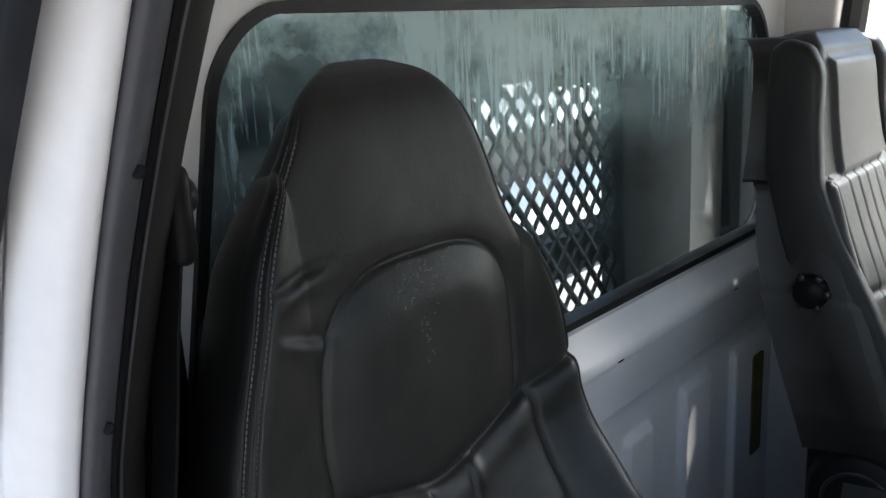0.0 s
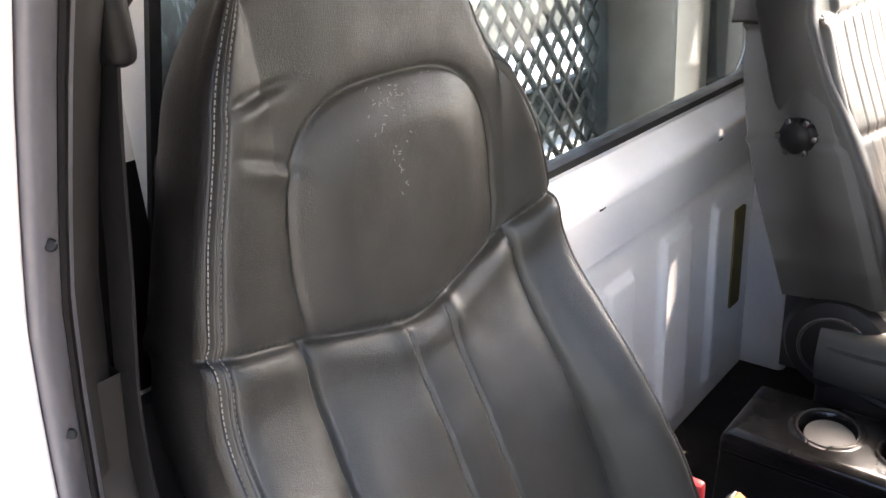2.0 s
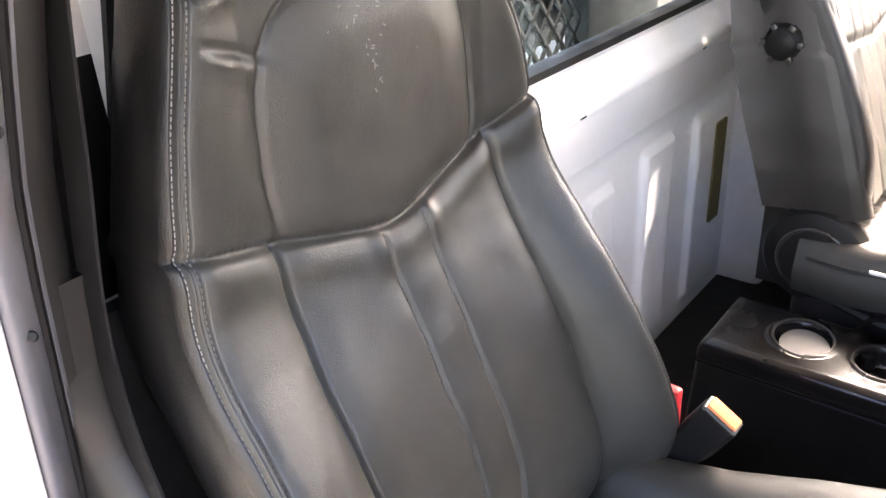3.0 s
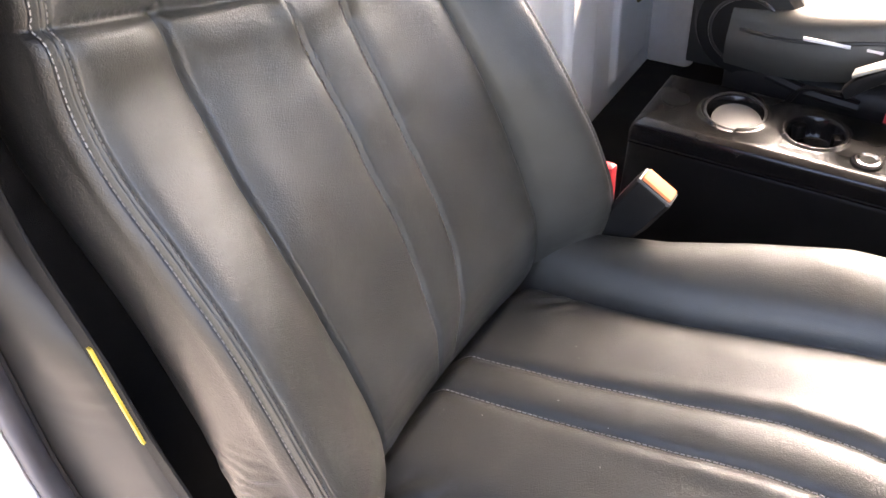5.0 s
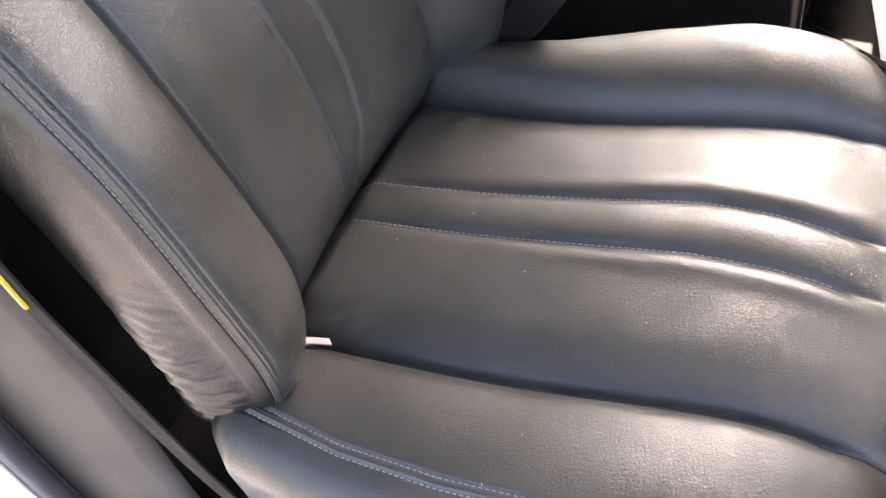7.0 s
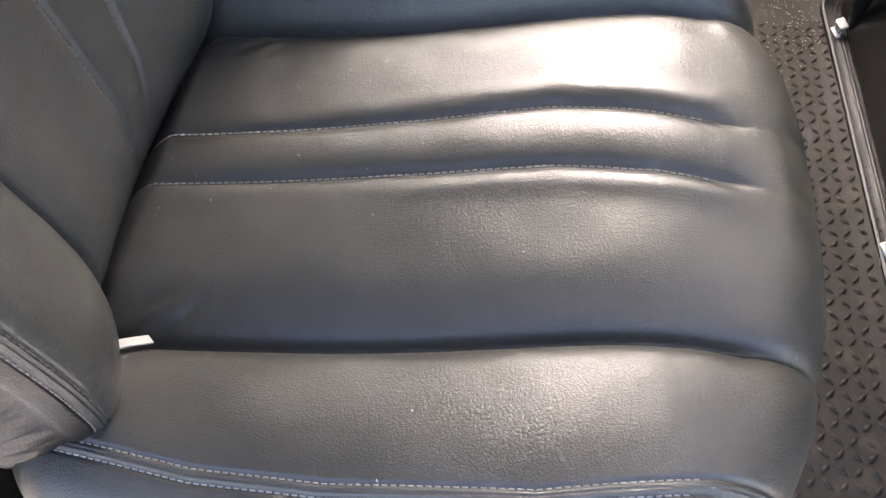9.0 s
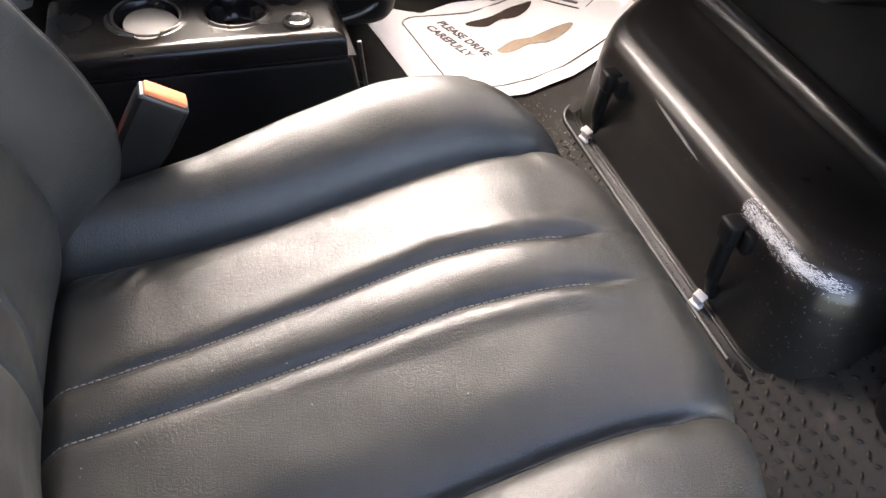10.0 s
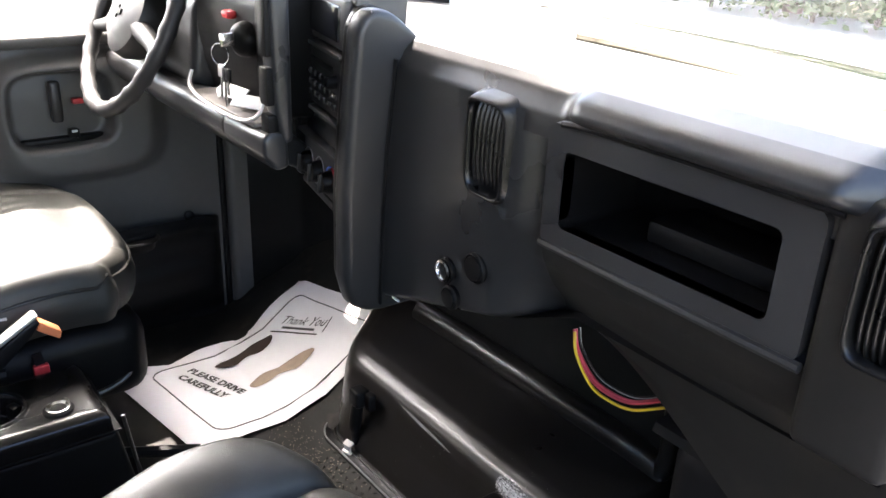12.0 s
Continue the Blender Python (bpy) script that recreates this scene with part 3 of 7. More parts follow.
def door_jamb():
    jamb = thing("pillar_passenger", (0.93, -0.80, -0.05), "white painted door pillar with black seal and charcoal trim", "door pillar", kind="structure")
    part("jamb", pillar_sweep([(0.985, -0.084), (0.990, -0.080), (0.9885, -0.055), (0.9885, -0.0535), (0.981, -0.0525), (0.981, -0.0500), (0.9845, -0.0490), (0.984, -0.044), (0.978, -0.026), (0.968, -0.008), (0.957, 0.0), (0.950, -0.004), (0.944, -0.018)]), M_JAMB, jamb, "dented dusty white paint")
    part("gap_cover", pillar_sweep([(0.985, -0.40), (0.970, -0.20), (0.966, -0.10), (0.972, -0.082)]), M_BODY, jamb, "dark panel gap behind the pillar")
    pts = [(0.932, lerp_table(PILLAR_Y, z)[0] - 0.004, z) for z in [-0.05 + 1.54 * k / 50 for k in range(51)]]
    part("seal", pillar_sweep([(0.947, -0.012), (0.949, 0.000), (0.944, 0.004), (0.936, 0.000), (0.926, -0.010), (0.918, -0.020), (0.914, -0.028)]), M_SLATE, jamb, "slate rubber weatherstrip")
    for x, o, r, m in ((0.915, -0.022, 0.0045, M_BLACK), (0.908, -0.029, 0.0040, M_SLATE)):
        part("seal_lip", tube([(x, y + 0.004 + o, z) for _, y, z in pts], r, 8), m, jamb)
    for z in (1.20, 1.02, 0.86):
        y = lerp_table(PILLAR_Y, z)[0]
        part("plug", lathe([(0.0045, 0.0), (0.0035, 0.002), (0.0, 0.0022)], Matrix.Translation((0.934, y + 0.001, z)) @ pose(0, 0, 0, -70, 0, -40), 12), M_DARK, jamb)
    part("trim", pillar_sweep([(0.914, -0.036), (0.906, -0.032), (0.893, -0.034), (0.880, -0.042), (0.870, -0.056), (0.864, -0.10), (0.862, -0.30)], z0=0.62), M_TRIM_LOW, jamb, "warm grey plastic pillar cover")
    sec = [(0.914, -0.034), (0.913, 0.006), (0.905, 0.034), (0.894, 0.056), (0.882, 0.070), (0.875, 0.064), (0.872, 0.03), (0.870, -0.03), (0.868, -0.12)]

    def bulge(u, v):
        i = int(u)
        k = lerp_table([(0.0, 2.1), (0.40, 2.05), (0.52, 1.5), (0.63, 0.85), (0.70, 0.3), (0.78, 0.0)], v)[0]
        x, o = sec[i]
        return (x, lerp_table(PILLAR_Y, v)[0] + (o * k if o > 0 else o) - 0.034 * (1 - min(1.0, k)) + 0.005 * ridge(v - 0.50 - 0.022 * i, 0.007) * (1 if 1 <= i <= 4 else 0), v)
    part("lower_trim", grid(bulge, list(range(len(sec))), [-0.05 + 0.92 * i / 200 for i in range(201)]), M_TRIM_LOW, jamb, "scuffed grey lower trim with a crease")
    def outer(u, v):
        y = lerp_table(PILLAR_Y, v)[0] + lerp_table([(0.90, -0.20), (1.0, -0.06), (1.035, -0.049), (1.143, -0.040), (1.277, -0.0085), (1.40, 0.02), (1.5, 0.03)], v)[0]
        return (0.992 + 0.004 * math.sin(math.pi * min(1.0, u * 6)), y - 0.25 * u, v)
    part("outer_seal", grid(outer, [0, 0.04, 0.08, 0.12, 0.17, 0.3, 1.0], [0.90 + 0.60 * i / 24 for i in range(25)]), M_BODY, jamb, "blue-black edge strip")
    for z, y in ((1.24, -0.67), (1.055, -0.76), (0.985, -0.80)):
        part("dent", lathe([(0.008, 0.0), (0.006, 0.0004), (0.003, 0.0009), (0.0, 0.0011)], Matrix.Translation((0.9845, y, z)) @ pose(0, 0, 0, 0, 90, 0), 14), M_JAMB, jamb)
    # rear corner trim between window and pillar, and the sill, header and driver's pillar
    def cor(u, v):
        y0 = lerp_table(PILLAR_Y, v)[0] - 0.06
        return (0.868 - 0.11 * max(0, (u - 0.55) / 0.45) ** 2, y0 + (RW + 0.003 - y0) * min(1, u * 1.25), v)
    corner = part("corner_trim", grid(cor, [i / 12 for i in range(13)], [1.0 + 0.50 * i / 20 for i in range(21)]), M_PILLAR)
    tagged(corner, "light grey corner trim beside the rear window", "trim", kind="structure")
    low = part("corner_trim_lower", grid(cor, [i / 12 for i in range(13)], [0.0 + 1.0 * i / 20 for i in range(21)]), M_BLACK)
    tagged(low, "charcoal lower corner trim behind the seat", "trim", kind="structure")
    # added black panel that covers the white rear wall beside the seat
    lin = part("corner_black_panel", box((0.47, RW + 0.03, 0.0), (0.90, RW + 0.055, 0.79), 0.008), M_MATT_BLACK)
    tagged(lin, "black carpet liner behind the passenger seat", "trim", kind="structure")
    sill = part("door_sill", box((0.90, -0.80, -0.05), (0.98, 0.62, 0.012), 0.008), M_ZINC)
    tagged(sill, "scuffed metal door sill plate", "door sill", kind="structure")
    head = part("door_header", box((0.86, -0.50, 1.46), (0.98, 0.30, 1.54), 0.02), M_JAMB)
    tagged(head, "white painted header above the door opening", "door frame", kind="structure")
    front = part("pillar_front", tube(spline([(0.94, 0.62, -0.04), (0.94, 0.64, 0.5), (0.93, 0.66, 0.9)], 6), 0.05, 10), M_JAMB)
    tagged(front, "white painted front door pillar", "door pillar", kind="structure")
    shell = part("wall_side_rear", box((0.966, -0.95, -0.05), (0.982, -0.86, 1.5), 0.004), M_JAMB)
    tagged(shell, "white outer corner panel of the cab", "wall", kind="structure")


door_jamb()


def driver_door():
    X = -0.855
    door = thing("door_driver", (X, -0.2, 0.0), "closed driver's door with a charcoal moulded panel and pull recess", "door", kind="structure")
    # skin with the pull recess pressed into it
    def skin(u, v):
        x = X - 0.02 * step(v, 0.63, 0.80) - 0.006
        cx, cz = -0.015, 0.598
        q = (abs((u - cx) / 0.18) ** 4 + abs((v - cz) / 0.142) ** 4) ** 0.25
        x += 0.030 * (1 - step(q, 0.80, 1.12))
        q2 = (abs((u + 0.058) / 0.112) ** 4 + abs((v - 0.622) / 0.086) ** 4) ** 0.25
        x -= 0.055 * (1 - step(q2, 0.90, 1.04))
        return (x, u, v)
    part("panel", grid(skin, [-0.80 + 1.11 * i / 150 for i in range(151)], [0.02 + 0.755 * i / 110 for i in range(111)]), M_DOOR, door)
    part("sill_cap", box((X - 0.075, -0.80, 0.760), (X + 0.004, 0.315, 0.790), 0.012, 3), M_DOOR, door)
    part("outer_skin", box((X - 0.09, -0.82, -0.06), (X - 0.075, 0.32, 0.755), 0.004), M_WHITE, door)
    part("front_edge", box((X - 0.07, 0.302, 0.02), (X + 0.002, 0.318, 0.75), 0.005), M_BLACK, door)
    # map pocket
    def pocket(u, v):
        b = math.sin(math.pi * min(1, max(0, (u + 0.62) / 0.91))) ** 0.35
        lip = 0.016 * ridge(v - 0.255, 0.018)
        return (X + 0.004 + (0.058 * step(v, 0.0, 0.10) * (1 - 0.25 * step(v, 0.10, 0.27)) + lip + 0.004 * math.sin(v * 95) * step(v, .12, .16) * (1 - step(v, .18, .22))) * b, u, 0.02 + v * (1.0 + 0.1 * b))
    part("map_pocket", grid(pocket, [-0.62 + 0.91 * i / 60 for i in range(61)], [0.28 * i / 50 for i in range(51)]), M_BLACK, door, "black moulded map pocket")
    part("pocket_cup", lathe([(0.052, 0.0), (0.056, 0.004), (0.05, 0.008), (0.046, 0.002), (0.042, -0.02), (0.0, -0.02)], pose(X + 0.048, 0.060, 0.296), 24), M_DARK, door)
    part("fastener", lathe([(0.013, 0.0), (0.013, 0.004), (0.009, 0.007), (0.0, 0.008)], Matrix.Translation((X + 0.001, 0.212, 0.315)) @ pose(0, 0, 0, 0, 90, 0), 16), M_BLACK, door, "round black plug")
    part("lever", box((X - 0.012, -0.080, 0.595), (X + 0.012, -0.055, 0.690), 0.008, 3), M_TRIM, door, "inside door handle")
    part("switch_plate", box((X - 0.04, -0.155, 0.540), (X - 0.012, 0.035, 0.556), 0.006), M_BLACK, door)
    sw = part("window_switch", box((X - 0.030, -0.045, 0.552), (X - 0.006, -0.022, 0.572), 0.004), M_BLACK, door)
    part("switch_mark", box((X - 0.008, -0.040, 0.566), (X - 0.004, -0.028, 0.572), 0.001), M_PRINT, sw)
    part("lock_mark", box((X - 0.024, -0.030, 0.630), (X - 0.006, -0.004, 0.642), 0.003), M_RED, door, "red lock tell-tale")
    # window frame and glass
    fr = spline([(X - 0.02, -0.80, 0.76), (X, -0.76, 1.2), (X + 0.01, -0.68, 1.47), (X + 0.01, -0.3, 1.495), (X + 0.01, 0.05, 1.47), (X - 0.01, 0.33, 1.10), (X - 0.02, 0.50, 0.76)], 8)
    part("window_frame", tube(fr, 0.028, 8), M_TRIM, door)
    pane = part("pane", box((X - 0.034, -0.79, 0.75), (X - 0.030, 0.47, 1.46), 0), M_GLASS, door)
    pane.visible_shadow = False
    kick = part("kick_panel", box((X - 0.05, 0.318, -0.01), (X + 0.02, 0.70, 0.80), 0.02, 3), M_DOOR)
    tagged(kick, "charcoal kick panel ahead of the driver's door", "wall panel", kind="structure")
    kick2 = part("kick_liner", prism([(-0.84, 0.36), (-0.78, 0.50), (-0.60, 0.60), (-0.60, 0.70), (-0.84, 0.70)], 0.0, 0.62, "z", 0.012), M_BLACK)
    tagged(kick2, "charcoal moulded footwell liner", "wall panel", kind="structure")
    roofside = part("door_header_driver", box((-0.95, -0.90, 1.49), (-0.82, 0.30, 1.54), 0.015), M_PILLAR)
    tagged(roofside, "grey header above the driver's door", "door frame", kind="structure")
    bp = part("pillar_driver", box((-0.94, -0.92, -0.02), (-0.86, -0.79, 1.5), 0.02, 3), M_PILLAR)
    tagged(bp, "grey trimmed pillar behind the driver's door", "door pillar", kind="structure")


driver_door()

# ---- passenger seat ----
C = 0.57
BACK = [(0.00, -0.640, 0.31, 0.258), (0.05, -0.612, 0.352, 0.274), (0.12, -0.602, 0.42, 0.283), (0.20, -0.620, 0.50, 0.284), (0.30, -0.655, 0.60, 0.281),
        (0.40, -0.692, 0.69, 0.274), (0.47, -0.722, 0.755, 0.270), (0.54, -0.743, 0.815, 0.264), (0.61, -0.748, 0.885, 0.256), (0.69, -0.748, 0.965, 0.240),
        (0.77, -0.749, 1.04, 0.215), (0.84, -0.756, 1.10, 0.188), (0.90, -0.766, 1.158, 0.156), (0.945, -0.777, 1.200, 0.128), (0.975, -0.790, 1.226, 0.114),
        (1.00, -0.806, 1.240, 0.098), (1.025, -0.822, 1.245, 0.068), (1.05, -0.835, 1.244, 0.030)]
SEAT_PAD = (0.937, 0.146, 0.118)


def pad_distance(x, z):
    """How far (in metres, roughly) a point of the back lies outside the rounded shoulder pad."""
    zc, a, b = SEAT_PAD
    x = x + 0.006
    b = b if z > zc else 0.17
    k = (abs(x / (a + 0.010 * (zc - z) / b)) ** 3.2 + abs((z - zc) / b) ** (3.0 if z > zc else 2.6)) ** (1 / 3.0)
    return (k - 1) * 0.12


def cross_seam(x):
    """Height of the seam across the backrest, which sags in the middle."""
    return 0.803 + 0.29 * (math.sqrt(max(0.0, abs(x) - 0.0) ** 2 + 0.0009) - 0.03)


def pleat_centre(z):
    """Where the backrest's stitched centre strip runs."""
    return lerp_table([(0.37, 0.004), (0.40, 0.001), (0.44, -0.009), (0.50, -0.016), (0.56, -0.017), (0.63, -0.0115), (0.69, -0.011), (0.80, -0.006)], z)[0]


def pleat_half(z):
    return lerp_table([(0.37, 0.017), (0.40, 0.0205), (0.44, 0.026), (0.49, 0.0315), (0.80, 0.031)], z)[0]


def bolster_line(x, z):
    """Distance from the seat's middle to the seam between panel and bolster."""
    if x > 0:
        return lerp_table([(0.38, 0.148), (0.46, 0.152), (0.55, 0.156), (0.63, 0.160), (0.70, 0.158), (0.755, 0.150), (0.84, 0.147)], z)[0]
    return lerp_table([(0.38, 0.196), (0.45, 0.196), (0.52, 0.191), (0.59, 0.186), (0.72, 0.179), (0.84, 0.173)], z)[0]


def cushion_pleat(y):
    return lerp_table([(-0.60, 0.003), (-0.50, -0.005), (-0.40, -0.013), (-0.25, -0.024), (-0.16, -0.018), (-0.08, -0.012)], y)[0]


def cushion_strip(y):
    """Half the width of the cushion's stitched centre strip."""
    return lerp_table([(-0.60, 0.029), (-0.40, 0.031), (-0.25, 0.034), (-0.10, 0.032)], y)[0]


def cushion_seam(x, y):
    if x > 0:
        return lerp_table([(-0.54, 0.181), (-0.40, 0.177), (-0.31, 0.172), (-0.22, 0.166), (-0.14, 0.161), (-0.08, 0.164)], y)[0]
    return lerp_table([(-0.54, 0.185), (-0.40, 0.187), (-0.28, 0.195), (-0.17, 0.201), (-0.08, 0.203)], y)[0]


def cushion_half(x, y):
    """Half width of the cushion; the inboard side draws in towards the back."""
    if x > 0:
        return lerp_table([(-0.66, 0.215), (-0.61, 0.262), (-0.57, 0.293), (-0.47, 0.308), (-0.38, 0.312), (-0.25, 0.308), (-0.14, 0.287), (-0.05, 0.258)], y)[0]
    return lerp_table([(-0.66, 0.240), (-0.56, 0.246), (-0.45, 0.262), (-0.36, 0.284), (-0.25, 0.300), (-0.12, 0.294), (0.0, 0.272)], y)[0]


def far_width(z):
    """What the inboard half of the back is wider than the table."""
    return lerp_table([(0.30, 0.020), (0.40, 0.012), (0.48, -0.004), (0.56, -0.010), (0.64, -0.008), (0.72, -0.002), (0.80, 0.0)], z)[0]


def back_point(w, s):
    y, z, hw = soft_table(BACK, s, min(0.035, max(0.001, 0.9 * (1.05 - s))))
    if w < 0:
        hw += far_width(z) - 0.030 * ridge(z - 1.07, 0.10)
    else:
        hw += 0.008 * ridge(z - 1.09, 0.05) + 0.004 * (1 - step(z, 0.50, 0.62))
    side = max(0.0, abs(w) - 1)
    wc = max(-1.0, min(1.0, w))
    x = wc * hw
    ax = abs(x)
    h = 0.0
    low = 1 - step(z, cross_seam(x) - 0.012, cross_seam(x) + 0.012)
    # side bolsters
    gl = bolster_line(x, z)
    span = max(0.02, hw - gl)
    t = max(0.0, (ax - gl) / span)
    swell = math.sin(min(1.0, t * 0.72) * math.pi * 0.69) if t > 0 else 0
    h += (0.022 + (0.042 if x > 0 else 0.046) * (1 - step(z, 0.46, 0.84))) * swell
    # full middle panels
    if low > 0.3:
        h += low * (0.006 * max(0.0, 1 - (ax / gl) ** 2) + 0.022 * (1 - 0.7 * step(z, 0.60, 0.80)) * min(1.0, ax / gl) ** 2.5)
        f1 = ridge(ax - gl, 0.0042)
        h -= low * (0.009 * f1 + 0.006 * ridge(ax - gl, 0.020))
        ap = abs(x - pleat_centre(z))
        fade = (1 - step(z, cross_seam(x) - 0.02, cross_seam(x))) * step(z, 0.33, 0.42)
        h -= fade * (0.0042 * ridge(ap - pleat_half(z), 0.0030) + 0.0020 * ridge(ap - pleat_half(z), 0.012))
        # tucks under the cross seam
        h += 0.004 * step(z, 0.745, 0.80) * low * ridge(ap - 0.038, 0.011) * 1.4
    d = pad_distance(x, z)
    if z > 0.78:
        up = 1 - low
        h += up * 0.013 * (1 - step(d, -0.055, 0.004))
        h -= up * (0.0045 * ridge(d, 0.0038) + 0.003 * ridge(d, 0.014))
    h -= 0.0060 * ridge(z - cross_seam(x), 0.0042) + 0.0035 * ridge(z - cross_seam(x), 0.013)
    h += 0.003 * low * ridge(z - cross_seam(x) + 0.024, 0.018)
    # creases beside the pad
    if 0.10 < x < 0.21 and 0.94 < z < 1.12:
        k = step(x, 0.105, 0.15) * (1 - step(x, 0.165, 0.21))
        h -= 0.0048 * k * (ridge(z - 1.066 + 0.15 * (x - 0.16), 0.0050) + 0.8 * ridge(z - 1.012 - 0.30 * (x - 0.16), 0.0055))
        h += 0.0042 * k * (ridge(z - 1.053 + 0.15 * (x - 0.16), 0.009) + ridge(z - 1.000 - 0.30 * (x - 0.16), 0.010))
    h += 0.0042 * noise.noise((x * 7, z * 7, 3.1)) + 0.0010 * noise.noise((x * 26, z * 26, 8.0))
    # double-stitched welt just inside the edge
    e = hw - ax
    r = min(0.034, hw * 0.5)
    if e < r:
        h -= r * (1 - math.sqrt(max(0.0, 1 - ((r - e) / r) ** 2))) * 0.95
    welt = step(s, 0.02, 0.06) * (1 - step(s, 0.93, 0.965))
    h += welt * (0.0026 * ridge(e - 0.0125, 0.0036) - 0.0030 * (ridge(e - 0.0166, 0.0016) + ridge(e - 0.0084, 0.0016)) - 0.0022 * ridge(e - 0.0125, 0.0010)) * (1 if side == 0 else 0)
    n = Vector((0, 0.93, 0.37)).lerp(Vector((0, 0.985, 0.17)), step(s, 0.38, 0.68)).lerp(Vector((0, 0.15, 0.99)), step(s, 0.80, 1.02))
    p = Vector((x, y, z)) + n * h
    if side > 0:
        deep = min(0.15 - 0.055 * step(s, 0.45, 0.72) - 0.045 * step(s, 0.72, 0.97), 0.893 + p.y)
        sg = 1 if w > 0 else -1
        t = side / 0.5
        p.y -= deep * t
        up = step(s, 0.62, 0.88)
        p.x += sg * (0.010 * math.sin(t * math.pi) * (1 - 0.6 * up) - 0.035 * t * t + 0.012 * t * t * up)
        p.z -= 0.02 * t * (1 - 0.5 * up) + 0.02 * t * t * step(s, 0.86, 1.0)
        if w > 0:      # drawn wrinkles on the outer flank, low down, and the rounded shoulder behind the welt
            low = 1 - step(z, 0.46, 0.56)
            fold = math.sin(z * 250 + t * 9 + 4 * noise.noise((t * 4, z * 16, 2.0))) + 0.5 * math.sin(z * 530 - t * 14 + 5 * noise.noise((t * 9, z * 30, 4.0)))
            p.x += low * (0.0016 * fold * step(t, 0.01, 0.10) * (1 - step(t, 0.35, 0.75)) + 0.012 * math.sin(min(1.0, t * 1.6) * math.pi))
    return Vector((C + p.x, p.y, p.z))


def cushion_point(a, b):
    """Top of the seat cushion: a across, b along; past 1 the skirt."""
    sa, sb = max(0.0, abs(a) - 1), max(0.0, b - 1)
    ac, bc = max(-1.0, min(1.0, a)), min(1.0, b)
    yf = -0.080 - 0.075 * abs(ac) ** 3.0
    y = -0.645 + (yf + 0.645) * bc
    hw = cushion_half(ac, y)
    x = ac * hw
    ax = abs(x)
    z = soft_table([(-0.66, 0.350), (-0.56, 0.362), (-0.47, 0.374), (-0.40, 0.386), (-0.33, 0.400), (-0.25, 0.418), (-0.18, 0.431), (-0.14, 0.435), (-0.11, 0.430), (-0.08, 0.420)], y, 0.06)[0]
    z -= 0.030 * (1 - step(y, -0.630, -0.588))
    seam = cushion_seam(x, y)
    t = max(0.0, (ax - seam) / (hw - seam))
    fore = 1 - 0.55 * step(y, -0.28, -0.06)
    z += ((0.034 if x > 0 else 0.037) * fore) * math.sin(min(1.0, t) * math.pi * 0.60) ** 0.8 if t > 0 else 0
    fade = 1 - step(y, -0.12, -0.065)
    z -= (0.009 * ridge(ax - seam, 0.0055) + 0.011 * ridge(ax - seam, 0.016)) * (0.25 + 0.75 * fade)
    z -= 0.006 * ridge(ax - seam + 0.022, 0.022) * fade
    if ax < seam:
        z += 0.006 * (1 - (ax / seam) ** 2)
    pl = fade * step(y, -0.66, -0.5) * 0.75 + 0.25 * fade
    ap = abs(x - cushion_pleat(y))
    sw = cushion_strip(y)
    z -= (0.0034 * ridge(ap - sw, 0.0044) + 0.0038 * ridge(ap - sw, 0.011)) * pl
    z += 0.0030 * ridge(ap - sw - 0.019, 0.013) * pl * step(y, -0.5, -0.2)
    z += 0.0025 * ridge(ap, 0.02) * pl
    z += 0.0026 * noise.noise((x * 6, y * 6, 1.3)) + 0.0010 * noise.noise((x * 22, y * 18, 5.0))
    # gathers at the back corners
    z += 0.0024 * math.sin((x * 0.8 + y) * 190 + 3 * noise.noise((x * 20, y * 20, 0))) * ridge(ax - 0.158, 0.022) * ridge(y + 0.545, 0.03)
    # welt on the outer edge
    e = hw - ax
    if y > -0.62 and x > 0:
        z += 0.0016 * ridge(e - 0.012, 0.004) - 0.0022 * (ridge(e - 0.0165, 0.0022) + ridge(e - 0.0075, 0.0022)) - 0.0014 * ridge(e - 0.012, 0.0012)
    p = Vector((x, y, z))
    if sa > 0 or sb > 0:
        m = max(sa, sb) / 0.5
        dv = Vector((math.copysign(sa, a), sb, 0)).normalized()
        R = (0.060 if sb > sa else 0.036) if a > -1 else 0.024
        q = min(1.0, m / 0.45)
        p += dv * R * math.sin(q * math.pi / 2)
        p.z -= R * 1.1 * (1 - math.cos(q * math.pi / 2))
        if m > 0.45:
            p.z -= (m - 0.45) / 0.55 * 0.14
            p -= dv * (m - 0.45) * 0.02
    return Vector((C + p.x, p.y, p.z))


